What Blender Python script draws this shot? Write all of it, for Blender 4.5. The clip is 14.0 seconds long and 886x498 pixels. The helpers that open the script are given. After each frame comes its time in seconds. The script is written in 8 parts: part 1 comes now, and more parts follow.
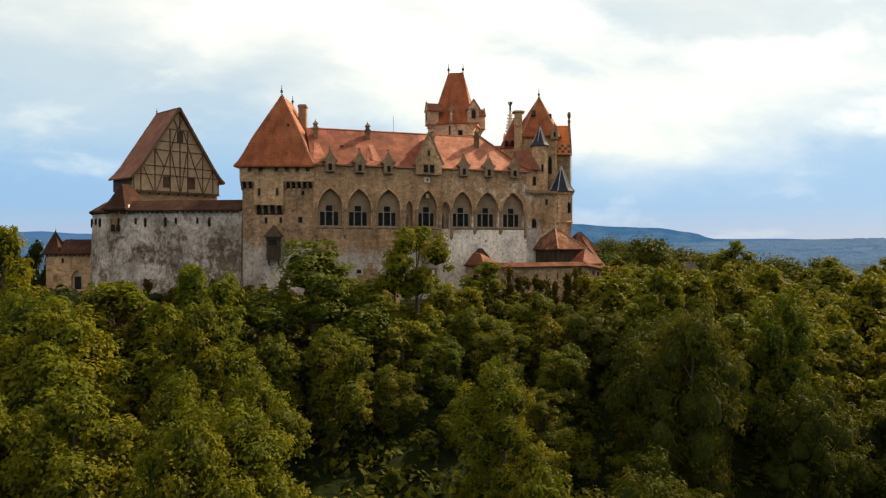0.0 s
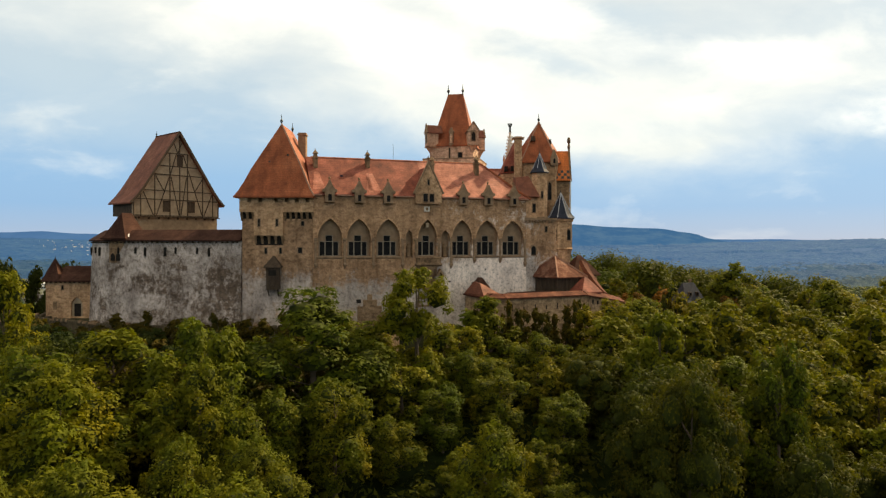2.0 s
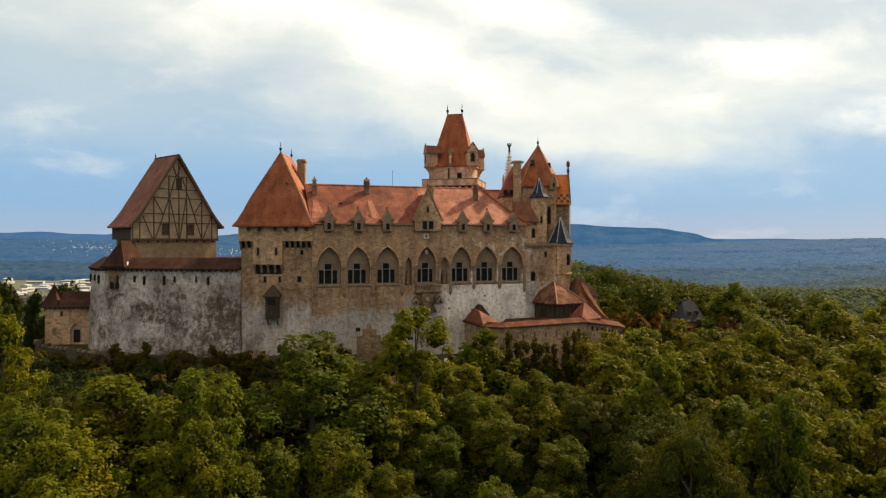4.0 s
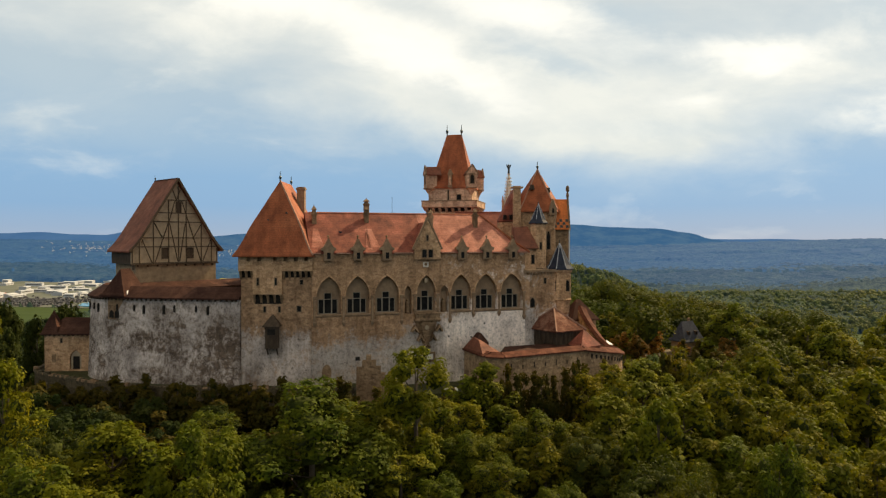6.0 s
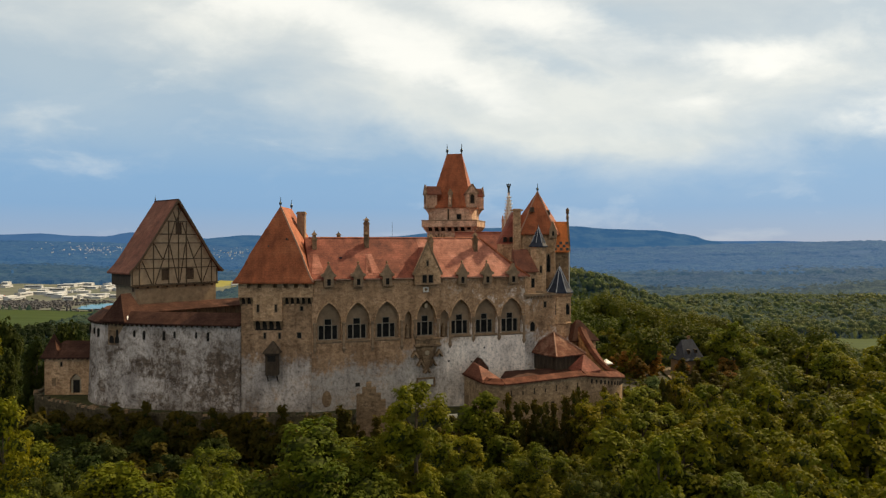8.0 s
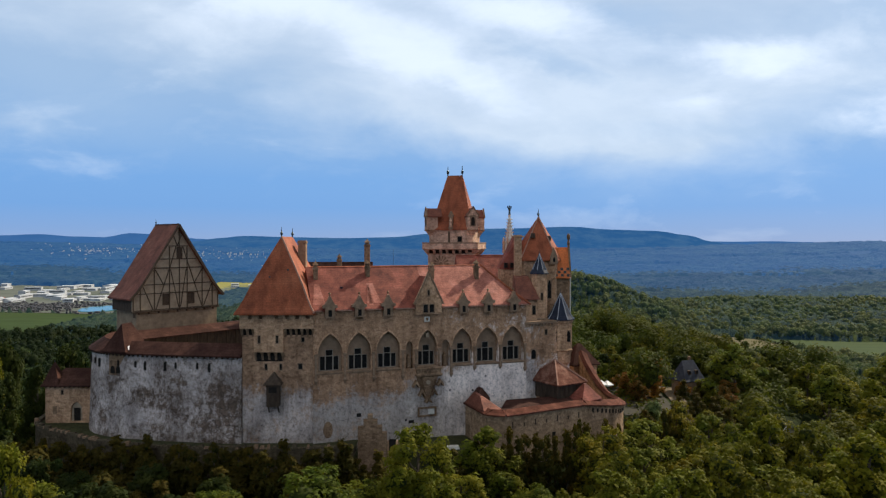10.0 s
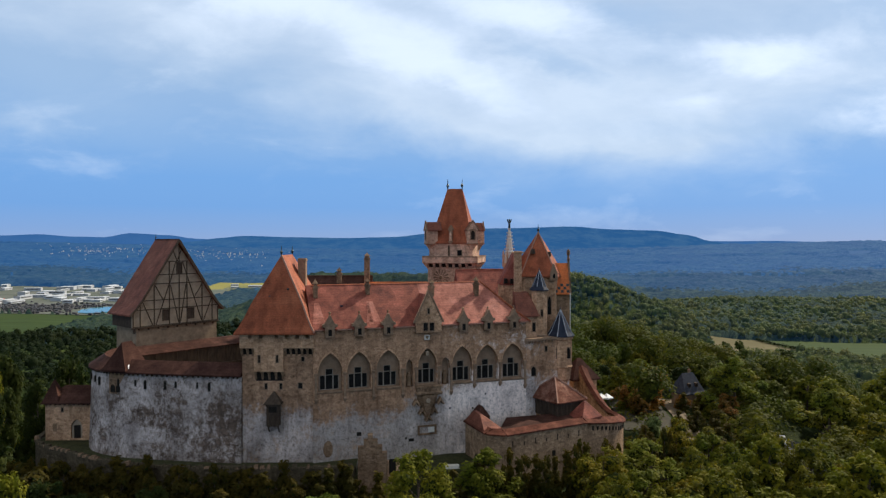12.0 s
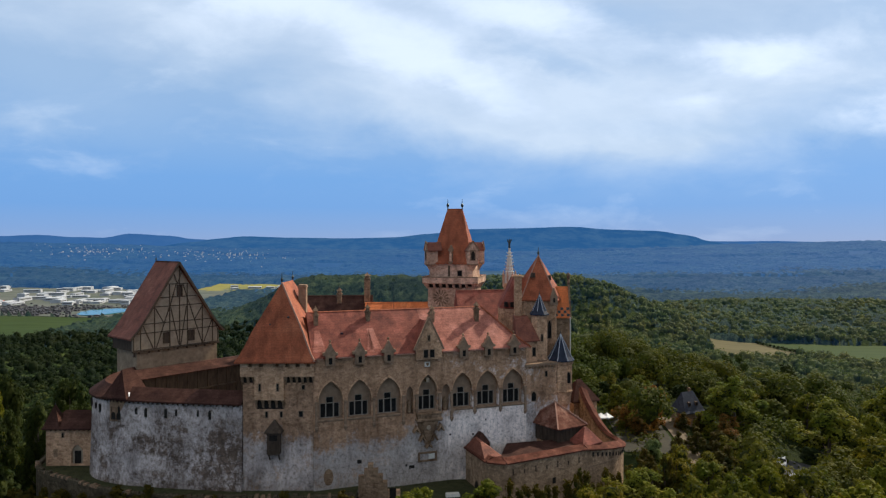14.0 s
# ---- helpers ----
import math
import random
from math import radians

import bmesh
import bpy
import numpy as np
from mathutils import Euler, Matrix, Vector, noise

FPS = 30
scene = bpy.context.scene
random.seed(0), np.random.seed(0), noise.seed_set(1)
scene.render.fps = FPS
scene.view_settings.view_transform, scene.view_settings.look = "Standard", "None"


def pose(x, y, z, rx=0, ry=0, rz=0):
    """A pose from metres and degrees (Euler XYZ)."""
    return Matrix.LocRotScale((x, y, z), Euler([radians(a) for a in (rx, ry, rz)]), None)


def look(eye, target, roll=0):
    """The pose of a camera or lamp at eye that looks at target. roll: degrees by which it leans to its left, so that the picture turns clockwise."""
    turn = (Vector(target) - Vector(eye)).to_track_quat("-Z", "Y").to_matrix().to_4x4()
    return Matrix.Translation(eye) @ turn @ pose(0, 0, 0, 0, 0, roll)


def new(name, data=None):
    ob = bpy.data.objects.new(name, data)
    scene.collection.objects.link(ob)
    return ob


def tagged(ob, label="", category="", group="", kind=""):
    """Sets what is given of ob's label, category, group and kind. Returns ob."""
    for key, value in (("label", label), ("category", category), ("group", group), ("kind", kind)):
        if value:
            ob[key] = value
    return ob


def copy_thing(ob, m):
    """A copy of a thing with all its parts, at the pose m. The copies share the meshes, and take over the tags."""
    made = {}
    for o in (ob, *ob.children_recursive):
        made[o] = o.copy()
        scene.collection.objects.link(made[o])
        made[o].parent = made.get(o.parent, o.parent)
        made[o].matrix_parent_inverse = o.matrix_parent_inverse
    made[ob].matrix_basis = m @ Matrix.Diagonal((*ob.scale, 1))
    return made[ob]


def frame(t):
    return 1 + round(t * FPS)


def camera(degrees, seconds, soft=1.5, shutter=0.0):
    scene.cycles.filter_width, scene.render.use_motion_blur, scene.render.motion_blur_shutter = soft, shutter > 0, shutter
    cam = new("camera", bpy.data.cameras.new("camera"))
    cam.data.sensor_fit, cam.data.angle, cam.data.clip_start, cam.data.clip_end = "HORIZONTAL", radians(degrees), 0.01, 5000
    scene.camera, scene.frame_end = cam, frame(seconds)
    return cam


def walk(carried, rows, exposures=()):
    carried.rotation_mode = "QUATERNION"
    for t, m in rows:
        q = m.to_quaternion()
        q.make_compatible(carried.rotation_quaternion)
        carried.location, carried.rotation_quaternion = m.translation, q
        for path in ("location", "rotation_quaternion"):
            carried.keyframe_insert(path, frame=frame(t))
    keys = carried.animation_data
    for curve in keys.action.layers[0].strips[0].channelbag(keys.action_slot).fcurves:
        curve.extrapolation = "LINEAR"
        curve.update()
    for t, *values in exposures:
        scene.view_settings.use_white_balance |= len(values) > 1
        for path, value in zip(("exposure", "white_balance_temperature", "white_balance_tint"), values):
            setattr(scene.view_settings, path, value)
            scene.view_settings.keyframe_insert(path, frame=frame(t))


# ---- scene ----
# Drone shot of a hilltop castle. x right, y ahead, z up; z = 0 is the foot of the great wall.
cam = camera(66.0, 14.0, soft=1.3)
# seconds, x, y, z, yaw, pitch, roll
ROWS = [
    (0.0, 0.000, -0.000, 8.000, -0.000, -0.520, -0.000),
    (0.5, -0.035, -0.035, 9.203, -0.005, -0.531, -0.040),
    (1.0, -0.039, -0.037, 10.375, -0.010, -0.524, -0.059),
    (1.5, -0.046, -0.037, 11.574, -0.022, -0.533, -0.061),
    (2.0, 0.010, -0.011, 12.749, -0.022, -0.550, -0.049),
    (2.5, 0.009, 0.019, 13.922, -0.031, -0.566, -0.017),
    (3.0, 0.064, 0.103, 15.097, -0.032, -0.589, 0.018),
    (5.5, 0.078, 0.089, 20.695, -0.077, -0.631, 0.028),
    (6.0, 0.027, 0.061, 21.880, -0.108, -0.637, 0.033),
    (6.5, -0.034, 0.074, 22.510, -0.137, -0.588, 0.016),
    (7.0, -0.045, 0.044, 23.456, -0.137, -0.586, -0.001),
    (7.5, -0.052, 0.012, 24.631, -0.141, -0.572, -0.012),
    (8.0, -0.070, 0.039, 25.779, -0.147, -0.543, -0.006),
    (10.5, -0.321, 0.119, 31.108, -0.181, -0.554, 0.032),
    (11.0, -0.327, 0.096, 31.416, -0.189, -0.566, 0.057),
    (11.5, -0.342, 0.156, 32.402, -0.196, -0.593, 0.068),
    (12.0, -0.320, 0.146, 33.596, -0.193, -0.600, 0.060),
    (12.5, -0.304, 0.072, 34.767, -0.194, -0.616, 0.067),
    (13.0, -0.364, 0.102, 35.895, -0.214, -0.621, 0.074),
    (13.5, -0.402, 0.094, 37.062, -0.219, -0.620, 0.097),
    (14.0, -0.404, 0.105, 38.000, -0.218, -0.627, 0.093),
]
walk(
    cam,
    [(t, pose(x, y, z, 90 + pitch, roll, yaw)) for t, x, y, z, yaw, pitch, roll in ROWS],
    exposures=[(0.0, 0.54, 7700, 7), (3.0, 0.42, 7700, 7), (8.2, 0.11, 7250, 7), (10.3, 0.03, 5630, 9), (14.0, 0.01, 5600, 9)],
)

# ---- sky and sun ----
SUN_AZ, SUN_EL = 43.0, 40.0  # degrees left of +x, degrees up
SUN_DIR = Vector((math.cos(radians(SUN_AZ)) * math.cos(radians(SUN_EL)), math.sin(radians(SUN_AZ)) * math.cos(radians(SUN_EL)), math.sin(radians(SUN_EL))))


def build_sky():
    world = bpy.data.worlds.new("cloudy_sky")
    scene.world = world
    world.use_nodes = True
    nt = world.node_tree
    nt.nodes.clear()
    N, L = nt.nodes.new, nt.links.new
    out, bg = N("ShaderNodeOutputWorld"), N("ShaderNodeBackground")
    sky = N("ShaderNodeTexSky")
    sky.sky_type = "NISHITA"
    sky.sun_disc = False
    sky.sun_elevation = radians(SUN_EL)
    sky.sun_rotation = radians(90.0 - SUN_AZ)
    sky.air_density, sky.dust_density, sky.ozone_density = 1.0, 1.2, 1.5
    co = N("ShaderNodeTexCoord")
    sep = N("ShaderNodeSeparateXYZ")
    L(co.outputs["Generated"], sep.inputs[0])
    mx = N("ShaderNodeMath"); mx.operation = "MAXIMUM"; mx.inputs[1].default_value = 0.0
    L(sep.outputs["Z"], mx.inputs[0])

    def ramp(fac, stops):
        r = N("ShaderNodeValToRGB")
        while len(r.color_ramp.elements) < len(stops):
            r.color_ramp.elements.new(0.5)
        for e, (p, c) in zip(r.color_ramp.elements, stops):
            e.position, e.color = p, (*c, 1)
        L(fac, r.inputs[0])
        return r.outputs["Color"]

    def mix(fac, a, b):
        m = N("ShaderNodeMix"); m.data_type = "RGBA"
        if isinstance(fac, float):
            m.inputs[0].default_value = fac
        else:
            L(fac, m.inputs[0])
        for s, v in ((6, a), (7, b)):
            if isinstance(v, tuple):
                m.inputs[s].default_value = (*v, 1)
            else:
                L(v, m.inputs[s])
        return m.outputs[2]

    scaled = N("ShaderNodeVectorMath"); scaled.operation = "SCALE"; scaled.inputs[3].default_value = 0.085
    L(sky.outputs[0], scaled.inputs[0])

    def math_node(op, a, b, clamp=False):
        m = N("ShaderNodeMath"); m.operation, m.use_clamp = op, clamp
        for i, v in ((0, a), (1, b)):
            if isinstance(v, float):
                m.inputs[i].default_value = v
            else:
                L(v, m.inputs[i])
        return m.outputs[0]

    # bearing and slope of each direction, with the wind's ragged drift
    run = math_node("MAXIMUM", math_node("ABSOLUTE", sep.outputs["Y"], 0.0), 0.25)
    flat = N("ShaderNodeCombineXYZ")
    L(math_node("DIVIDE", sep.outputs["X"], run), flat.inputs[0])
    L(math_node("DIVIDE", mx.outputs[0], run), flat.inputs[1])

    def wisps(scale, stretch, detail, rough, offset, out_name="Fac"):
        mp = N("ShaderNodeMapping"); mp.inputs["Scale"].default_value, mp.inputs["Location"].default_value = stretch, offset
        L(flat.outputs[0], mp.inputs[0])
        n = N("ShaderNodeTexNoise")
        n.inputs["Scale"].default_value, n.inputs["Detail"].default_value, n.inputs["Roughness"].default_value = scale, detail, rough
        n.inputs["Distortion"].default_value = 0.25
        L(mp.outputs[0], n.inputs["Vector"])
        return n.outputs[out_name]

    drift = N("ShaderNodeVectorMath"); drift.operation = "MULTIPLY_ADD"
    L(wisps(7.0, (1, 1.6, 1), 5, 0.6, (2.0, 5.0, 0), "Color"), drift.inputs[0])
    drift.inputs[1].default_value = (0.17, 0.075, 0)
    L(flat.outputs[0], drift.inputs[2])

    def bank(u, v, ru, rv, turn=0.0, soft=1.0):
        """A soft bank of cloud round a bearing and a slope."""
        mp = N("ShaderNodeMapping"); mp.vector_type = "TEXTURE"
        mp.inputs["Location"].default_value = (u + 0.085, v + 0.0375, 0)
        mp.inputs["Rotation"].default_value = (0, 0, turn)
        mp.inputs["Scale"].default_value = (ru, rv, 1)
        L(drift.outputs[0], mp.inputs[0])
        ln = N("ShaderNodeVectorMath"); ln.operation = "LENGTH"
        cut = N("ShaderNodeVectorMath"); cut.operation = "MULTIPLY"; cut.inputs[1].default_value = (1, 1, 0)
        L(mp.outputs[0], cut.inputs[0]); L(cut.outputs[0], ln.inputs[0])
        mr = N("ShaderNodeMapRange"); mr.interpolation_type = "SMOOTHSTEP"
        L(ln.outputs["Value"], mr.inputs[0])
        mr.inputs[1].default_value, mr.inputs[2].default_value, mr.inputs[3].default_value, mr.inputs[4].default_value = 1.0 - soft, 1.0, 1.0, 0.0
        return mr.outputs[0]

    def gather(rows):
        total = None
        for w, *shape in rows:
            term = math_node("MULTIPLY", bank(*shape), w)
            total = term if total is None else math_node("ADD", total, term)
        return total

    # clear blue-grey air by height, then the pale deck, then the sunlit heads and the darker gaps
    veil = ramp(sep.outputs["Z"], VEIL)
    fine = wisps(4.2, (1, 2.4, 1), 8, 0.58, (3.1, 1.7, 0))
    deck = math_node("ADD", gather(DECK), math_node("MULTIPLY", math_node("SUBTRACT", fine, 0.5), 1.3))
    deck = ramp(deck, [(0.0, (0, 0, 0)), (0.3, (0.35, 0.35, 0.35)), (0.85, (1, 1, 1))])
    deck = mix(ramp(sep.outputs["Z"], [(0.045, (0, 0, 0)), (0.13, (1, 1, 1))]), (0.0, 0.0, 0.0), deck)
    tone = ramp(wisps(5.5, (1, 2.0, 1), 7, 0.55, (8.3, 0.4, 0)), [(0.34, (0.90, 0.93, 0.96)), (0.62, (1.08, 1.07, 1.05))])
    grey = N("ShaderNodeMix"); grey.data_type = "RGBA"; grey.blend_type = "MULTIPLY"; grey.inputs[0].default_value = 1.0
    grey.inputs[6].default_value = (0.69, 0.745, 0.80, 1); L(tone, grey.inputs[7])
    cloud = mix(deck, veil, grey.outputs[2])
    gap = ramp(math_node("ADD", gather(GAPS), math_node("MULTIPLY", math_node("SUBTRACT", fine, 0.5), -0.7)), [(0.1, (0, 0, 0)), (0.4, (0.18, 0.18, 0.18)), (1.0, (0.75, 0.75, 0.75))])
    cloud = mix(gap, cloud, (0.45, 0.57, 0.71))
    heads = ramp(math_node("ADD", gather(HEADS), math_node("MULTIPLY", math_node("SUBTRACT", fine, 0.5), 1.9)), [(0.1, (0, 0, 0)), (0.4, (0.22, 0.22, 0.22)), (0.8, (0.8, 0.8, 0.8)), (1.0, (1, 1, 1))])
    cloud = mix(heads, cloud, (0.94, 0.97, 1.0))
    final = mix(0.90, scaled.outputs[0], cloud)
    L(final, bg.inputs[0]); bg.inputs[1].default_value = SKY_STRENGTH
    L(bg.outputs[0], out.inputs[0])


# height of view (sine), colour of the clear air
VEIL = [(0.0, (0.32, 0.42, 0.62)), (0.02, (0.26, 0.40, 0.65)), (0.05, (0.20, 0.385, 0.69)), (0.09, (0.21, 0.40, 0.70)), (0.14, (0.29, 0.455, 0.69)), (0.22, (0.39, 0.52, 0.68)), (0.34, (0.52, 0.60, 0.69)), (0.5, (0.60, 0.63, 0.65)), (0.8, (0.74, 0.69, 0.62))]
# cloud banks: weight, bearing, slope, half sizes, turn, softness
DECK = [(0.8, 0.00, 0.25, 0.60, 0.20, -0.30, 1.0), (0.5, 0.20, 0.17, 0.48, 0.09, -0.15, 1.0), (0.7, 0.48, 0.24, 0.50, 0.15, 0.05, 1.0), (0.45, -0.45, 0.36, 0.45, 0.16, 0.0, 1.0), (0.25, -0.62, 0.18, 0.12, 0.03, -0.15, 1.0), (0.7, 0.1, 0.60, 1.8, 0.34, 0.0, 1.0)]
GAPS = [(1.00, 0.25, 0.33, 0.14, 0.05, -0.2, 1.0), (0.88, 0.16, 0.265, 0.14, 0.032, -0.5, 1.0), (0.75, 0.42, 0.165, 0.34, 0.03, 0.0, 1.0), (0.75, 0.64, 0.34, 0.14, 0.07, 0.0, 1.0), (0.62, -0.55, 0.22, 0.3, 0.1, -0.3, 1.0)]
HEADS = [(0.85, 0.49, 0.275, 0.17, 0.05, 0.1, 1.0), (0.6, 0.33, 0.28, 0.20, 0.045, -0.1, 1.0), (0.75, 0.09, 0.345, 0.24, 0.06, -0.2, 1.0), (0.7, -0.25, 0.36, 0.20, 0.06, -0.1, 1.0), (0.6, 0.02, 0.25, 0.32, 0.06, -0.4, 1.0), (0.7, 0.66, 0.19, 0.18, 0.06, 0.15, 1.0), (0.4, 0.36, 0.205, 0.12, 0.025, 0.0, 1.0), (0.4, -0.1, 0.30, 0.4, 0.09, -0.3, 1.0)]
SKY_STRENGTH = 1.0
build_sky()
sun = new("sun", bpy.data.lights.new("sun", "SUN"))
sun.data.energy, sun.data.angle, sun.data.color = 6.0, radians(1.0), (1.0, 0.83, 0.60)
sun.matrix_world = look((0, 0, 300), Vector((0, 0, 300)) - SUN_DIR)

# ---- materials ----
def material(name, rough=0.85, metal=0.0):
    m = bpy.data.materials.new(name)
    m.use_nodes = True
    nt = m.node_tree
    b = nt.nodes["Principled BSDF"]
    b.inputs["Roughness"].default_value, b.inputs["Metallic"].default_value = rough, metal
    b.inputs["Specular IOR Level"].default_value = 0.15
    return m, nt, b


def tex_noise(nt, scale, detail=6, rough=0.6, stretch=(1, 1, 1), space="Object"):
    co, mp, n = nt.nodes.new("ShaderNodeTexCoord"), nt.nodes.new("ShaderNodeMapping"), nt.nodes.new("ShaderNodeTexNoise")
    mp.inputs["Scale"].default_value = stretch
    nt.links.new(co.outputs[space], mp.inputs[0])
    nt.links.new(mp.outputs[0], n.inputs["Vector"])
    n.inputs["Scale"].default_value, n.inputs["Detail"].default_value, n.inputs["Roughness"].default_value = scale, detail, rough
    return n.outputs["Fac"]


def color_ramp(nt, fac, stops):
    r = nt.nodes.new("ShaderNodeValToRGB")
    while len(r.color_ramp.elements) < len(stops):
        r.color_ramp.elements.new(0.5)
    for e, (p, c) in zip(r.color_ramp.elements, stops):
        e.position = p
        e.color = (*c, 1) if isinstance(c, tuple) else (c, c, c, 1)
    nt.links.new(fac, r.inputs[0])
    return r.outputs["Color"]


def blend(nt, fac, a, b, mode="MIX"):
    m = nt.nodes.new("ShaderNodeMix")
    m.data_type, m.blend_type = "RGBA", mode
    for s, v in ((0, fac), (6, a), (7, b)):
        if isinstance(v, tuple):
            m.inputs[s].default_value = (*v, 1)
        elif isinstance(v, float):
            m.inputs[s].default_value = v
        else:
            nt.links.new(v, m.inputs[s])
    return m.outputs[2]


def bump(nt, b, fac, strength, distance):
    n = nt.nodes.new("ShaderNodeBump")
    n.inputs["Strength"].default_value, n.inputs["Distance"].default_value = strength, distance
    nt.links.new(fac, n.inputs["Height"])
    nt.links.new(n.outputs[0], b.inputs["Normal"])


def plain_mat(name, a, b_, scale=1.0, rough=0.85, metal=0.0, stretch=(1, 1, 1), bumpy=0.3, dist=0.03):
    m, nt, b = material(name, rough, metal)
    f = tex_noise(nt, scale, 7, 0.65, stretch)
    nt.links.new(color_ramp(nt, f, [(0.32, a), (0.68, b_)]), b.inputs["Base Color"])
    bump(nt, b, tex_noise(nt, scale * 4, 5, 0.7, stretch), bumpy, dist)
    return m


def masonry(name, base, dark, light, plaster=None, amount=0.5, zlo=0.0, zhi=10.0, fall=0.75, white_from=None):
    """Rubble stone with courses; plaster: colour of what is left of an old limewash, between the heights zlo and zhi."""
    m, nt, b = material(name, 0.92)
    L = nt.links.new
    co = nt.nodes.new("ShaderNodeTexCoord")
    big = tex_noise(nt, 0.22, 5, 0.6)
    mid = tex_noise(nt, 2.8, 9, 0.85)
    vor = nt.nodes.new("ShaderNodeTexVoronoi")
    mp = nt.nodes.new("ShaderNodeMapping")
    mp.inputs["Scale"].default_value = (1.6, 1.6, 2.6)
    L(co.outputs["Object"], mp.inputs[0]); L(mp.outputs[0], vor.inputs["Vector"])
    vor.inputs["Scale"].default_value = 1.0
    stone = color_ramp(nt, vor.outputs["Color"], [(0.1, dark), (0.5, base), (0.95, light)])
    weather = color_ramp(nt, mid, [(0.39, (0.56, 0.54, 0.52)), (0.48, (0.97, 0.96, 0.94)), (0.61, (1.28, 1.24, 1.18))])
    col = blend(nt, 1.0, blend(nt, 0.55, base, stone), weather, "MULTIPLY")
    stain = color_ramp(nt, big, [(0.36, (0.74, 0.71, 0.67)), (0.58, (1.1, 1.07, 1.02))])
    col = blend(nt, 1.0, col, stain, "MULTIPLY")
    streak = color_ramp(nt, tex_noise(nt, 0.9, 5, 0.6, (1, 1, 0.12)), [(0.38, (0.6, 0.58, 0.55)), (0.58, (1, 1, 1))])
    col = blend(nt, 0.6, col, streak, "MULTIPLY")
    if plaster:
        sep = nt.nodes.new("ShaderNodeSeparateXYZ"); L(co.outputs["Object"], sep.inputs[0])
        mr = nt.nodes.new("ShaderNodeMapRange"); L(sep.outputs["Z"], mr.inputs[0])
        mr.inputs[1].default_value, mr.inputs[2].default_value, mr.inputs[3].default_value, mr.inputs[4].default_value = zlo, zhi, amount, amount - fall
        pn = nt.nodes.new("ShaderNodeMath"); pn.operation = "ADD"
        gain = nt.nodes.new("ShaderNodeMath"); gain.operation = "MULTIPLY_ADD"; gain.inputs[1].default_value, gain.inputs[2].default_value = 1.9, -0.45
        L(blend(nt, 0.50, tex_noise(nt, 0.13, 10, 0.72, (1, 1, 1.7)), tex_noise(nt, 1.1, 10, 0.88, (1, 1, 0.7))), gain.inputs[0]); L(gain.outputs[0], pn.inputs[0]); L(mr.outputs[0], pn.inputs[1])
        cover = pn.outputs[0]
        if white_from is not None:
            xr = nt.nodes.new("ShaderNodeMapRange"); L(sep.outputs["X"], xr.inputs[0])
            xr.inputs[1].default_value, xr.inputs[2].default_value, xr.inputs[3].default_value, xr.inputs[4].default_value = white_from - 8, white_from + 5, 0.0, 0.30
            xa = nt.nodes.new("ShaderNodeMath"); xa.operation = "ADD"
            L(cover, xa.inputs[0]); L(xr.outputs[0], xa.inputs[1])
            cover = xa.outputs[0]
        mask = color_ramp(nt, cover, [(0.47, 0.0), (0.53, 0.55), (0.61, 1.0)])
        tone = tex_noise(nt, 0.22, 9, 0.72, (1, 1, 0.7))
        if white_from is not None:
            wr_ = nt.nodes.new("ShaderNodeMapRange"); L(sep.outputs["X"], wr_.inputs[0])
            wr_.inputs[1].default_value, wr_.inputs[2].default_value, wr_.inputs[3].default_value, wr_.inputs[4].default_value = white_from, white_from + 9, -0.20, 0.30
            tn = nt.nodes.new("ShaderNodeMath"); tn.operation = "ADD"
            L(tone, tn.inputs[0]); L(wr_.outputs[0], tn.inputs[1])
            tone = tn.outputs[0]
        lime = color_ramp(nt, tone, [(0.38, tuple(c * 0.50 for c in plaster)), (0.50, tuple(c * 0.76 for c in plaster)), (0.62, plaster)])
        spots = color_ramp(nt, tex_noise(nt, 1.9, 10, 0.85, (1, 1, 0.8)), [(0.38, (0.24, 0.23, 0.22)), (0.45, (0.72, 0.71, 0.70)), (0.52, (1, 1, 1)), (0.66, (1.12, 1.12, 1.12))])
        lime = blend(nt, 1.0, lime, spots, "MULTIPLY")
        lime = blend(nt, 0.4, lime, streak, "MULTIPLY")
        col = blend(nt, mask, col, lime)
    soot = color_ramp(nt, tex_noise(nt, 0.30, 8, 0.66, (1, 1, 0.55)), [(0.34, (0.58, 0.56, 0.55)), (0.47, (1.0, 0.99, 0.98)), (0.62, (1.16, 1.15, 1.13))])
    col = blend(nt, 0.85, col, soot, "MULTIPLY")
    L(col, b.inputs["Base Color"])
    bump(nt, b, blend(nt, 0.5, vor.outputs["Distance"], mid), 0.8, 0.10)
    return m


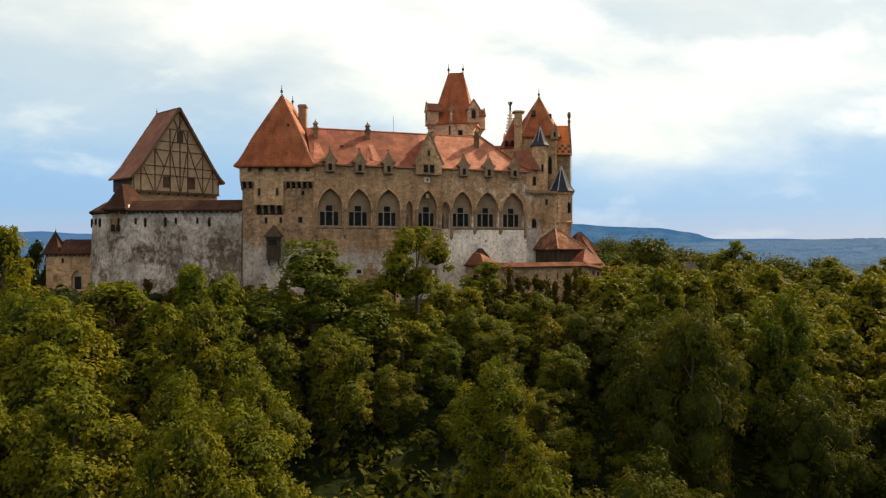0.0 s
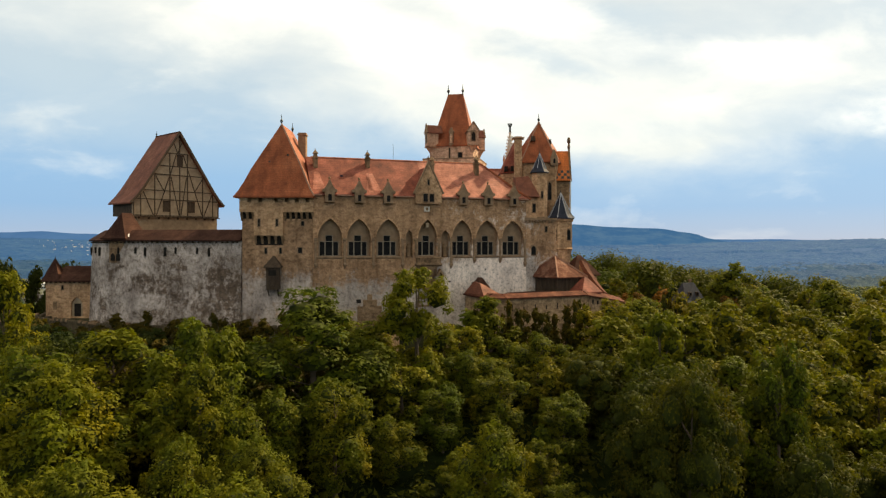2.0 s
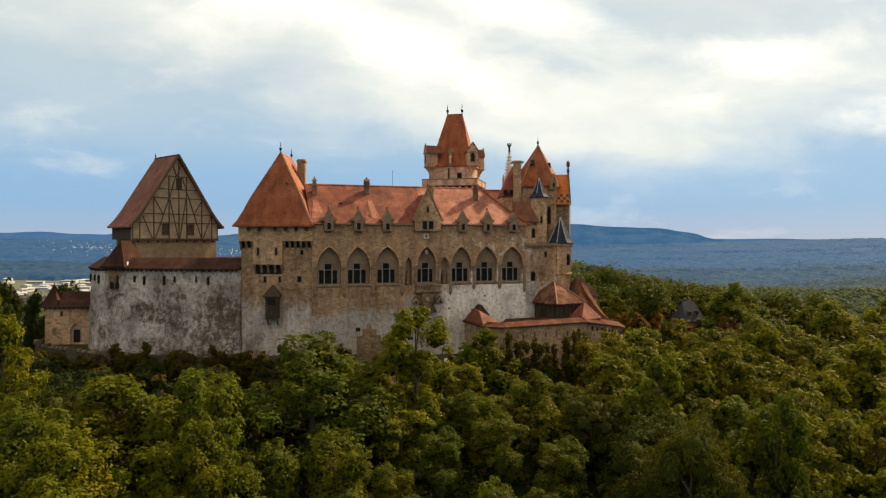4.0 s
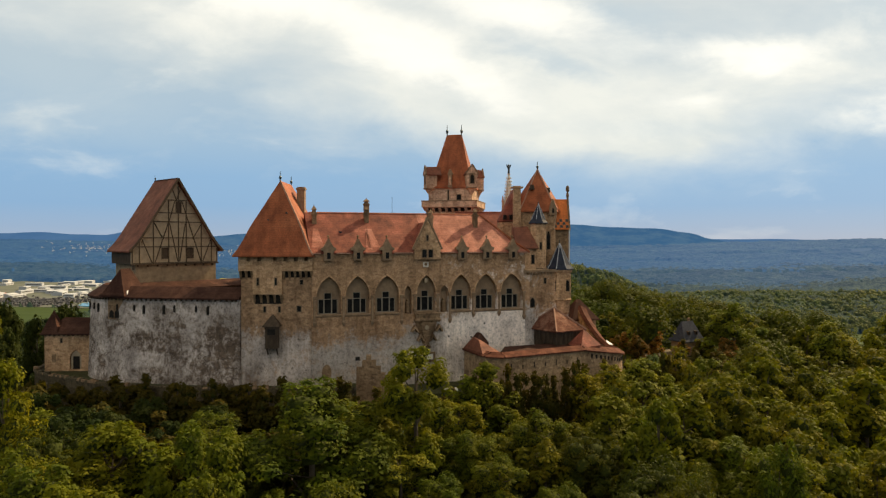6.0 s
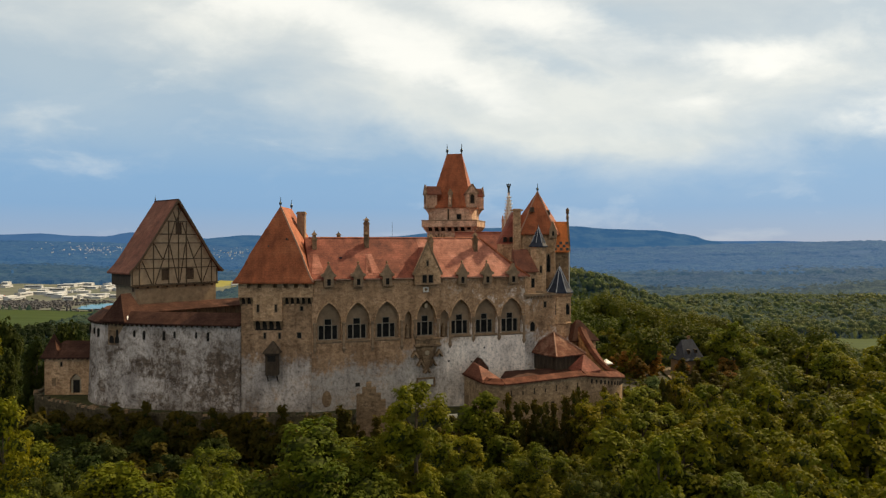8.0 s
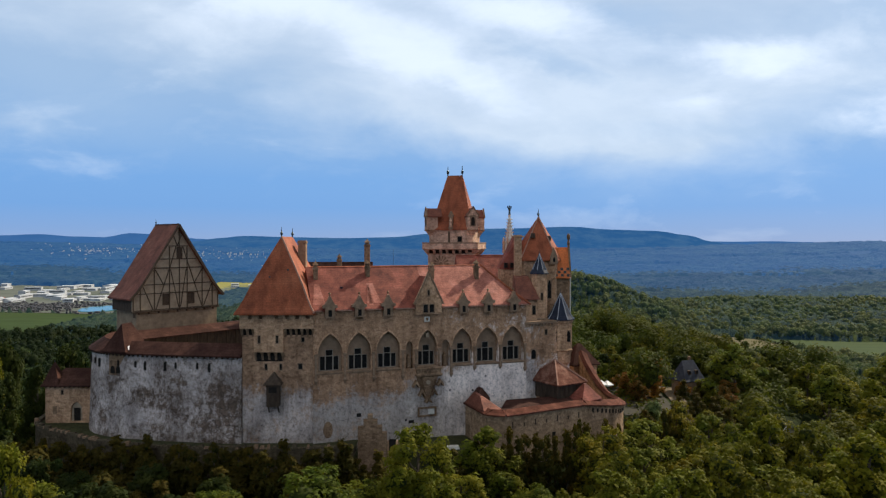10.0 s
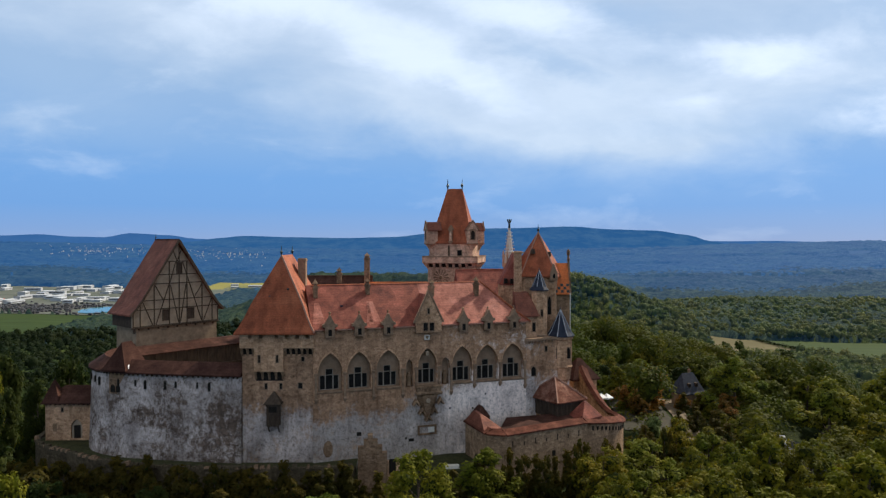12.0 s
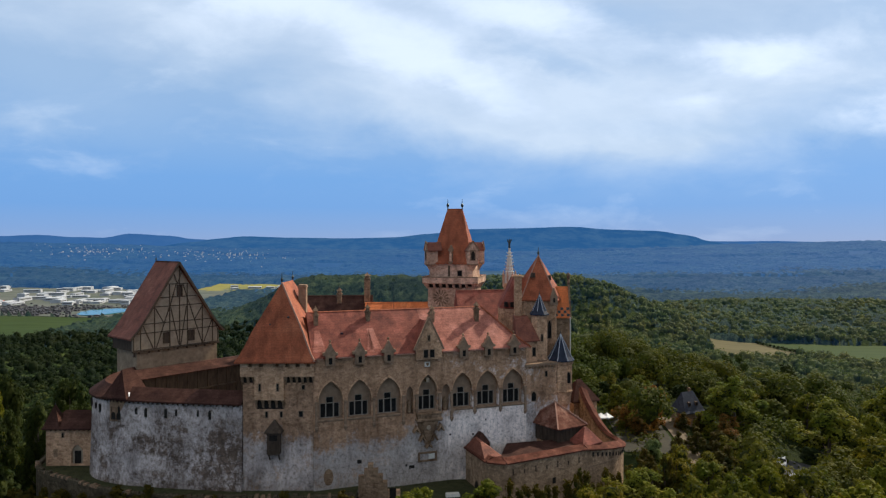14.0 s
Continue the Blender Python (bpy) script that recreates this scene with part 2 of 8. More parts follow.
def tile_roof(name, a, b_, c, course=0.38, rough=0.78, gloss=0.28):
    """Plain clay tiles in courses, with stains that run down the slope."""
    m, nt, b = material(name, rough)
    b.inputs["Specular IOR Level"].default_value = gloss
    L = nt.links.new
    co = nt.nodes.new("ShaderNodeTexCoord")
    sep = nt.nodes.new("ShaderNodeSeparateXYZ"); L(co.outputs["Object"], sep.inputs[0])
    wave = nt.nodes.new("ShaderNodeTexWave")
    wave.wave_type, wave.bands_direction, wave.wave_profile = "BANDS", "Z", "SAW"
    L(co.outputs["Object"], wave.inputs["Vector"])
    wave.inputs["Scale"].default_value = 0.314 / course
    wave.inputs["Distortion"].default_value = 0.4
    wave.inputs["Detail Scale"].default_value = 2.0
    blotch = tex_noise(nt, 0.35, 7, 0.68)
    fine = tex_noise(nt, 5.5, 6, 0.8)
    col = color_ramp(nt, blotch, [(0.30, a), (0.5, b_), (0.72, c)])
    col = blend(nt, 0.75, col, color_ramp(nt, fine, [(0.34, (0.5, 0.46, 0.43)), (0.66, (1.35, 1.3, 1.25))]), "MULTIPLY")
    col = blend(nt, 0.55, col, color_ramp(nt, wave.outputs["Fac"], [(0.0, 0.55), (0.25, 1.0), (1.0, 1.05)]), "MULTIPLY")
    run = color_ramp(nt, tex_noise(nt, 0.8, 5, 0.6, (1, 1, 0.1)), [(0.38, (0.55, 0.52, 0.50)), (0.52, (1.0, 1.0, 1.0)), (0.64, (1.30, 1.32, 1.34))])
    col = blend(nt, 0.55, col, run, "MULTIPLY")
    L(col, b.inputs["Base Color"])
    bump(nt, b, blend(nt, 0.35, wave.outputs["Fac"], fine), 0.6, 0.05)
    return m


def leaf_mat(name, a, b_, c, clumps=0.45, air=0.0):
    m, nt, b = material(name, 0.75)
    b.inputs["Specular IOR Level"].default_value = 0.12
    L = nt.links.new
    geo, info = nt.nodes.new("ShaderNodeNewGeometry"), nt.nodes.new("ShaderNodeObjectInfo")
    col = color_ramp(nt, geo.outputs["Random Per Island"], [(0.0, tuple(0.35 * p + 0.65 * q for p, q in zip(a, b_))), (0.55, b_), (1.0, tuple(0.4 * p + 0.6 * q for p, q in zip(c, b_)))])
    hue = color_ramp(nt, info.outputs["Random"], [(0.0, (0.74, 0.86, 0.8)), (0.4, (1, 1, 1)), (0.75, (1.10, 1.06, 0.9)), (1.0, (1.22, 1.14, 0.8))])
    col = blend(nt, 1.0, col, hue, "MULTIPLY")
    clump = color_ramp(nt, tex_noise(nt, clumps, 4, 0.6), [(0.3, (0.55, 0.66, 0.62)), (0.7, (1.25, 1.18, 1.0))])
    col = blend(nt, 1.0, col, clump, "MULTIPLY")
    stand = color_ramp(nt, tex_noise(nt, clumps * 0.28, 3, 0.5, (1, 1, 0.6)), [(0.36, (0.72, 0.90, 0.95)), (0.5, (1, 1, 1)), (0.66, (1.30, 1.08, 0.75))])
    col = blend(nt, 0.8, col, stand, "MULTIPLY")
    L(col, b.inputs["Base Color"])
    if air:  # far woods: blue haze is put into the emission
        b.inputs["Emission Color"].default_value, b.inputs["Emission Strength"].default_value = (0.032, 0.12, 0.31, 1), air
    tr = nt.nodes.new("ShaderNodeBsdfTranslucent")
    L(col, tr.inputs[0])
    ms = nt.nodes.new("ShaderNodeMixShader"); ms.inputs[0].default_value = 0.42
    L(b.outputs[0], ms.inputs[1]); L(tr.outputs[0], ms.inputs[2])
    L(ms.outputs[0], nt.nodes["Material Output"].inputs[0])
    return m


STONE = masonry("rubble_stone", (0.4875, 0.3115, 0.1944), (0.2438, 0.1503, 0.0921), (0.6501, 0.4508, 0.2946))
STONE_PALAS = masonry("facade_stone", (0.3927, 0.2461, 0.1545), (0.2303, 0.1437, 0.0880), (0.5282, 0.3507, 0.2312), (0.86, 0.735, 0.645), 0.13, 4.5, 13.5, 0.50, 17.0)
STONE_CURTAIN = masonry("curtain_stone", (0.1313, 0.0980, 0.0779), (0.0578, 0.0450, 0.0380), (0.2205, 0.1660, 0.1330), (0.62, 0.525, 0.47), 0.03, 2.0, 11.0, -0.06)
STONE_TOWER = masonry("tower_stone", (0.3724, 0.2374, 0.1524), (0.2099, 0.1329, 0.0839), (0.5011, 0.3376, 0.2230), (0.60, 0.50, 0.44), 0.15, 7.0, 12.0, 0.50)
STONE_CORNER = masonry("corner_stone", (0.3927, 0.2461, 0.1545), (0.2303, 0.1437, 0.0880), (0.5282, 0.3507, 0.2312), (0.86, 0.76, 0.69), 0.15, 6.0, 15.0, 0.25)
STONE_DARK = masonry("weathered_stone", (0.2303, 0.1546, 0.0982), (0.1151, 0.0784, 0.0512), (0.3386, 0.2352, 0.1535))
ASHLAR = plain_mat("dressed_sandstone", (0.1662, 0.1069, 0.0651), (0.3262, 0.2158, 0.1339), 1.4)
PALE = plain_mat("pale_limestone", (0.50, 0.46, 0.39), (0.68, 0.64, 0.56), 2.0)
RECESS = plain_mat("arch_plaster", (0.1896, 0.1252, 0.0777), (0.3386, 0.2298, 0.1453), 0.7)
TILE = tile_roof("red_clay_tiles", (0.1188, 0.0340, 0.0218), (0.2160, 0.0600, 0.0356), (0.3456, 0.1120, 0.0736))
TILE_GRANARY = tile_roof("granary_tiles", (0.125, 0.043, 0.026), (0.19, 0.066, 0.039), (0.26, 0.105, 0.064))
SHED_WHITE = plain_mat("pale_sheet_metal", (0.30, 0.31, 0.32), (0.50, 0.50, 0.50), 0.05, 0.6)
# paler tiles: sunlight on the hall roof's right half, and washed streaks
TILE_LIT_WORN = tile_roof("lit_worn_tiles", (0.2240, 0.0780, 0.0504), (0.3696, 0.1350, 0.0896), (0.5040, 0.2150, 0.1568))
TILE_TOWER = tile_roof("tower_clay_tiles", (0.20, 0.056, 0.023), (0.30, 0.084, 0.033), (0.37, 0.12, 0.053))
TILE_OLD = tile_roof("old_brown_tiles", (0.0306, 0.0147, 0.0120), (0.0558, 0.0263, 0.0192), (0.0945, 0.0483, 0.0348), 0.38, 0.9, 0.08)
TILE_ORANGE = tile_roof("new_orange_tiles", (0.48, 0.13, 0.035), (0.62, 0.17, 0.045), (0.68, 0.22, 0.07))
SLATE = plain_mat("blue_grey_sheet", (0.012, 0.015, 0.026), (0.032, 0.036, 0.052), 1.2, 0.7, 0.0)
COPPER = plain_mat("dark_metal", (0.03, 0.035, 0.035), (0.07, 0.08, 0.075), 3.0, 0.5, 0.6)
TIMBER = plain_mat("dark_oak", (0.038, 0.026, 0.018), (0.085, 0.058, 0.038), 2.0, 0.8, 0.0, (1, 1, 0.25))
TIMBER_BROWN = plain_mat("brown_oak_beams", (0.040, 0.028, 0.019), (0.085, 0.060, 0.040), 2.0, 0.8, 0.0, (1, 1, 0.25))
INFILL = plain_mat("ochre_infill_plaster", (0.240, 0.180, 0.120), (0.372, 0.288, 0.194), 0.8)
GRAN_BASE = plain_mat("granary_stone", (0.180, 0.126, 0.079), (0.336, 0.246, 0.156), 0.8)
GRASS = plain_mat("meadow_grass", (0.022, 0.026, 0.010), (0.060, 0.058, 0.022), 0.9, 0.95, 0.0, (1, 1, 1), 0.8, 0.15)
# near-black colour that stands in for the shade inside openings and gaps
DARK = plain_mat("opening_shade", (0.012, 0.010, 0.008), (0.025, 0.02, 0.016), 2.0)
WHITE = plain_mat("white_paint", (0.70, 0.69, 0.66), (0.82, 0.81, 0.78), 1.0, 0.6)
BARK = plain_mat("bark", (0.05, 0.038, 0.026), (0.11, 0.085, 0.06), 3.0, 0.95, 0.0, (1, 1, 0.2))
LEAF = leaf_mat("green_leaves", (0.0545, 0.0648, 0.0048), (0.1078, 0.1115, 0.0071), (0.1876, 0.1659, 0.0119))
# brighter copy of LEAF: sunlight on the upper trees is put into the colour
LEAF_SUNLIT = leaf_mat("sunlit_leaves", (0.0885, 0.0952, 0.0079), (0.1643, 0.1587, 0.0118), (0.2571, 0.2222, 0.0185))
# darker copy of LEAF: shade on the near trees is put into the colour
LEAF_SHADED = leaf_mat("shaded_leaves", (0.0283, 0.0345, 0.0039), (0.0579, 0.0598, 0.0059), (0.1056, 0.0943, 0.0098))
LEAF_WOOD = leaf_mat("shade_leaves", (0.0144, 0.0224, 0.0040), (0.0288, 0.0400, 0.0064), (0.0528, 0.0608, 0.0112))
LEAF_RUST = leaf_mat("autumn_leaves", (0.110, 0.056, 0.012), (0.190, 0.092, 0.018), (0.270, 0.135, 0.028))
LEAF_PALE = leaf_mat("pale_leaves", (0.07, 0.095, 0.03), (0.13, 0.165, 0.07), (0.22, 0.26, 0.13))
# dark filling colour that stands in for the shade inside crowns
CROWN_SHADE = plain_mat("crown_shade", (0.018, 0.024, 0.004), (0.044, 0.052, 0.006), 1.5, 0.95)
LEAF_YELLOW = leaf_mat("yellow_leaves", (0.0685, 0.0739, 0.0045), (0.1254, 0.1263, 0.0073), (0.1822, 0.1714, 0.0108))
LEAF_DARK = leaf_mat("dark_leaves", (0.0272, 0.0245, 0.0028), (0.0629, 0.0490, 0.0056), (0.1105, 0.0762, 0.0098))
LEAF_OLIVE = leaf_mat("olive_leaves", (0.0630, 0.0624, 0.0040), (0.1274, 0.1152, 0.0070), (0.1995, 0.1680, 0.0120))
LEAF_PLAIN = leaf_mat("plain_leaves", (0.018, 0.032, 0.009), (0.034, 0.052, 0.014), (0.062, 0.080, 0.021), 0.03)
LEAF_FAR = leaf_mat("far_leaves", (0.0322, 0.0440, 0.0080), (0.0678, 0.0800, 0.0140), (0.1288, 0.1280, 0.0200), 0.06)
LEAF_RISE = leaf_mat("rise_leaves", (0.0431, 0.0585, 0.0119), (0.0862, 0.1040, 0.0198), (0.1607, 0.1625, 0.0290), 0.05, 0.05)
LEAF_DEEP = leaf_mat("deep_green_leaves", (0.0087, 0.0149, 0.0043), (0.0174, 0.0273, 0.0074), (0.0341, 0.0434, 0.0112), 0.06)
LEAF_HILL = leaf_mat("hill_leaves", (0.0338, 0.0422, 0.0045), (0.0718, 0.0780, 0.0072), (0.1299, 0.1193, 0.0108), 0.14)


def glass_mat():
    m, nt, b = material("window_glass", 0.18)
    f = tex_noise(nt, 1.3, 3)
    nt.links.new(color_ramp(nt, f, [(0.3, (0.008, 0.008, 0.008)), (0.7, (0.022, 0.021, 0.020))]), b.inputs["Base Color"])
    b.inputs["Specular IOR Level"].default_value = 0.03
    return m


GLASS = glass_mat()

# ---- mesh helpers ----
def part(name, bm, material_, parent=None, label="", smooth=False):
    me = bpy.data.meshes.new(name)
    bm.normal_update()
    bm.to_mesh(me)
    bm.free()
    me.materials.append(material_)
    if smooth:
        for p in me.polygons:
            p.use_smooth = True
    ob = new(name, me)
    if parent is not None:
        ob.parent = parent
    if label:
        tagged(ob, label)
    return ob


def raw_mesh(name, verts, faces, material_, parent=None, smooth=False):
    me = bpy.data.meshes.new(name)
    me.from_pydata(verts, [], faces)
    me.materials.append(material_)
    if smooth:
        me.polygons.foreach_set("use_smooth", [True] * len(me.polygons))
    ob = new(name, me)
    if parent is not None:
        ob.parent = parent
    return ob


def thing(name, m, label, category, group="", kind=""):
    ob = new(name)
    ob.matrix_world = m
    return tagged(ob, label, category, group, kind)


def block(bm, x0, x1, y0, y1, z0, z1, taper=0.0):
    """A box; taper: by how much each side leans in at the top."""
    t = taper
    v = [bm.verts.new(c) for c in ((x0, y0, z0), (x1, y0, z0), (x1, y1, z0), (x0, y1, z0), (x0 + t, y0 + t, z1), (x1 - t, y0 + t, z1), (x1 - t, y1 - t, z1), (x0 + t, y1 - t, z1))]
    for f in ((3, 2, 1, 0), (4, 5, 6, 7), (0, 1, 5, 4), (1, 2, 6, 5), (2, 3, 7, 6), (3, 0, 4, 7)):
        bm.faces.new([v[i] for i in f])
    return v


def loft(bm, rings, cap_top=True, cap_bottom=True):
    """Closed skin through rings of equally many points."""
    vs = [[bm.verts.new(p) for p in r] for r in rings]
    n = len(rings[0])
    for a, b in zip(vs, vs[1:]):
        for i in range(n):
            bm.faces.new((a[i], a[(i + 1) % n], b[(i + 1) % n], b[i]))
    if cap_bottom:
        bm.faces.new(list(reversed(vs[0])))
    if cap_top:
        bm.faces.new(vs[-1])
    return vs


def extrude_poly(bm, poly, z0, z1):
    loft(bm, [[(x, y, z0) for x, y in poly], [(x, y, z1) for x, y in poly]])


def ngon(cx, cy, r, n, turn=0.0):
    return [(cx + r * math.cos(2 * math.pi * i / n + turn), cy + r * math.sin(2 * math.pi * i / n + turn)) for i in range(n)]


def beam(bm, a, b, w, d):
    """A squared beam from a to b; w across, d deep."""
    a, b = Vector(a), Vector(b)
    z = (b - a).normalized()
    ref = Vector((0, 1, 0)) if abs(z.y) < 0.9 else Vector((1, 0, 0))
    x = ref.cross(z).normalized()
    y = z.cross(x)
    ring = [x * sx * w / 2 + y * sy * d / 2 for sx, sy in ((-1, -1), (1, -1), (1, 1), (-1, 1))]
    loft(bm, [[tuple(a + o) for o in ring], [tuple(b + o) for o in ring]])


BELL = ((0.0, 0.0), (0.10, 0.075), (0.22, 0.20), (0.36, 0.37), (1.0, 1.0))
STRAIGHT = ((0.0, 0.0), (1.0, 1.0))


def hip_roof(bm, x0, x1, y0, y1, z0, z1, ra, rb, profile=STRAIGHT, thick=0.22):
    """A hipped roof over a rectangle with its ridge from ra to rb, (x, y) each; profile: share of the way in, share of the height."""
    corners = [(x0, y0), (x1, y0), (x1, y1), (x0, y1)]
    along_x = abs(rb[0] - ra[0]) >= abs(rb[1] - ra[1])
    tops = [ra, rb, rb, ra] if along_x else [ra, ra, rb, rb]
    rings = [[(x, y, z0 - thick) for x, y in corners]]
    for f, h in profile:
        f = min(f, 0.996)
        rings.append([(c[0] + (t[0] - c[0]) * f, c[1] + (t[1] - c[1]) * f, z0 + (z1 - z0) * h) for c, t in zip(corners, tops)])
    loft(bm, rings)


def cone_roof(bm, cx, cy, r, n, z0, z1, turn=0.0, profile=STRAIGHT, thick=0.15):
    rings = [[(x, y, z0 - thick) for x, y in ngon(cx, cy, r, n, turn)]]
    for f, h in profile:
        rings.append([(x, y, z0 + (z1 - z0) * h) for x, y in ngon(cx, cy, max(r * (1 - f), 0.03), n, turn)])
    loft(bm, rings)


def gable_roof(bm, x0, x1, y0, y1, z0, z1, thick=0.25, over=0.0):
    """Two slopes; the ridge runs along y in the middle of x."""
    xm = (x0 + x1) / 2
    sec = [(x0, z0 - thick), (xm, z1 - thick * 1.3), (x1, z0 - thick), (x1, z0), (xm, z1), (x0, z0)]
    loft(bm, [[(x, y0, z) for x, z in sec], [(x, y1, z) for x, z in sec]])


def pointed(w, h_spring, h_apex, n=7):
    """Outline of a pointed arch from its left foot over the apex to its right foot, as (x, z)."""
    pts = [(-w / 2, 0.0)]
    for i in range(n + 1):
        s = i / n
        pts.append((-w / 2 * (1 - s ** 1.0) * (1 + 0.55 * s * (1 - s) * 1.2), h_spring + (h_apex - h_spring) * math.sin(s * math.pi / 2) ** 0.92))
    right = [(-x, z) for x, z in reversed(pts[:-1])]
    return pts + right


def holed_wall(bm, x0, x1, z0, z1, y_front, thick, holes, outline=None):
    """A wall along x with openings cut right through: holes are outlines of (x, z)."""
    outer = [bm.verts.new((x, y_front, z)) for x, z in outline or ((x0, z0), (x1, z0), (x1, z1), (x0, z1))]
    edges = [bm.edges.new((outer[i], outer[(i + 1) % len(outer)])) for i in range(len(outer))]
    loops = []
    for h in holes:
        vs = [bm.verts.new((x, y_front, z)) for x, z in h]
        loops.append(vs)
        edges += [bm.edges.new((vs[i], vs[(i + 1) % len(vs)])) for i in range(len(vs))]
    res = bmesh.ops.triangle_fill(bm, use_beauty=True, use_dissolve=False, edges=edges, normal=(0, -1, 0))
    faces = [f for f in res["geom"] if isinstance(f, bmesh.types.BMFace)]
    ext = bmesh.ops.extrude_face_region(bm, geom=faces)
    moved = [v for v in ext["geom"] if isinstance(v, bmesh.types.BMVert)]
    bmesh.ops.translate(bm, verts=moved, vec=(0, thick, 0))
    bmesh.ops.recalc_face_normals(bm, faces=bm.faces)


# ---- ground, plain and hills ----
def seg_dist(x, y, ax, ay, bx, by):
    t = max(0.0, min(1.0, ((x - ax) * (bx - ax) + (y - ay) * (by - ay)) / ((bx - ax) ** 2 + (by - ay) ** 2)))
    return math.hypot(x - ax - t * (bx - ax), y - ay - t * (by - ay))


def ground_z(x, y):
    d = max(0.0, seg_dist(x, y, -10, 118, 42, 185) - 28)
    hill = 101 * math.exp(-((d / 165) ** 1.55))
    rise = 77 * math.exp(-((seg_dist(x, y, -190, 1130, 200, 1010) / 130) ** 2)) + 22 * math.exp(-((math.hypot((x - 620) / 2.2, y - 1270) / 190) ** 2))
    r = math.hypot(x, y - 120)
    bumps = 1.4 * noise.noise((x * 0.02, y * 0.02, 0.3)) + 4.0 * noise.noise((x * 0.004, y * 0.004, 7.1)) * min(1, r / 400)
    far = max(0.0, r - 1900)
    return -105 + max(hill, rise) + 0.3 * min(hill, rise) + bumps * (0.5 + 0.5 * min(1, r / 200)) + 116 * (far / 3000) ** 1.2


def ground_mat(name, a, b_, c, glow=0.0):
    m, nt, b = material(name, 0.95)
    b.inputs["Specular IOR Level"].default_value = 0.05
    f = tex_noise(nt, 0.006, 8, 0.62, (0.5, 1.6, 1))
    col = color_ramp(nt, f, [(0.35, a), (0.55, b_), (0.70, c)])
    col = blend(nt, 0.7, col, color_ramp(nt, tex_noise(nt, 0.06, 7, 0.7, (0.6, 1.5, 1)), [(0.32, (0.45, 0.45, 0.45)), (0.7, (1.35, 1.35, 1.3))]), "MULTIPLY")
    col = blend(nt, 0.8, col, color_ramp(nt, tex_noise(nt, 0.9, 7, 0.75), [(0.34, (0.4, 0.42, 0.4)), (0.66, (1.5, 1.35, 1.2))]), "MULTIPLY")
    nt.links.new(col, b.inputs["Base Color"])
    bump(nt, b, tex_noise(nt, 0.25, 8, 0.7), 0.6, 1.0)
    # blue haze over the far ground, put into the emission
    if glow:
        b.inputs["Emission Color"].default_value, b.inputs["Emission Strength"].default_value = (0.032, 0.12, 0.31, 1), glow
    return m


def build_ground():
    radii = [0, 6]
    while radii[-1] < 4900:
        radii.append(radii[-1] * 1.04 + 2.5)
    radii[-1] = 4900
    n = 200
    verts, faces = [(0, 118, ground_z(0, 118))], []
    for r in radii[1:]:
        for k in range(n):
            a = 2 * math.pi * k / n
            x, y = r * math.cos(a), 118 + r * math.sin(a)
            verts.append((x, y, ground_z(x, y)))
    for k in range(n):
        faces.append((0, 1 + k, 1 + (k + 1) % n))
    slots = [0] * n
    for i in range(len(radii) - 2):
        for k in range(n):
            p, q = 1 + i * n + k, 1 + i * n + (k + 1) % n
            faces.append((p, p + n, q + n, q))
            wob = 1 + 0.12 * noise.noise((k * 0.21, i * 0.3, 2.0))
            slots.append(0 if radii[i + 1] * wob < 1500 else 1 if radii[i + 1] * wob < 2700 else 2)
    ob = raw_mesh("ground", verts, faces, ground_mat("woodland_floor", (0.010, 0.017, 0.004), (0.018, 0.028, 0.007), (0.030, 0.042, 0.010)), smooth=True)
    # the two far slots carry haze in bluish base colours and glow
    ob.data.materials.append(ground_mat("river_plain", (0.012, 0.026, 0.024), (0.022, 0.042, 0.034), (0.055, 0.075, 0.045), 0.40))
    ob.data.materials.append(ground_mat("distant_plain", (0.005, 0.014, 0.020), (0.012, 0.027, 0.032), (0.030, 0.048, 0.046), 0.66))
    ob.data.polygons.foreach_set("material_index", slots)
    tagged(ob, "wooded castle hill falling to a wide river plain", "ground", kind="structure")


build_ground()


def hill_range(name, dist, profile, base_z, mat_, label, thick=350):
    """A far ridge fitted to the camera's view: (bearing, height over the eye), both as shares of the distance."""
    verts, faces = [], []
    cols = []
    for (b0, h0), (b1, h1) in zip(profile, profile[1:]):
        steps = max(2, int((b1 - b0) / 0.012))
        for k in range(steps):
            s = k / steps
            s2 = s * s * (3 - 2 * s)
            cols.append((b0 + (b1 - b0) * s, h0 + (h1 - h0) * s2))
    cols.append(profile[-1])
    rows = 7
    for bq, hq in cols:
        for r in range(rows):
            s = r / (rows - 1)
            d = dist - thick * (1 - s)
            top = 22 + hq * dist
            z = base_z + (top - base_z) * (s ** 1.25)
            jit = 1 + 0.0015 * noise.noise((bq * 30, s * 6, dist * 0.01))
            z += (1.6 * noise.noise((bq * 60, s * 4, 1.7)) + 9 * noise.noise((bq * 9, s * 3, 4.4)) * s * (1 - s) * 4)
            verts.append((bq * d * jit, d * jit, z))
    n = len(cols)
    for i in range(n - 1):
        for r in range(rows - 1):
            a = i * rows + r
            faces.append((a, a + rows, a + rows + 1, a + 1))
    ob = raw_mesh(name, verts, faces, mat_, smooth=True)
    tagged(ob, label, "hills", kind="structure")


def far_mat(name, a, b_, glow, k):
    """Distant woods, a backdrop: blue haze is put into the base colour and a little glow."""
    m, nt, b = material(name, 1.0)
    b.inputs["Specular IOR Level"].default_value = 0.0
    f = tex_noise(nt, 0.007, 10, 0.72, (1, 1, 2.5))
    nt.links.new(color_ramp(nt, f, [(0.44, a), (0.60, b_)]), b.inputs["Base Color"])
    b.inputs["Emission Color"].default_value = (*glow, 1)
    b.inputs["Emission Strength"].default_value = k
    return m


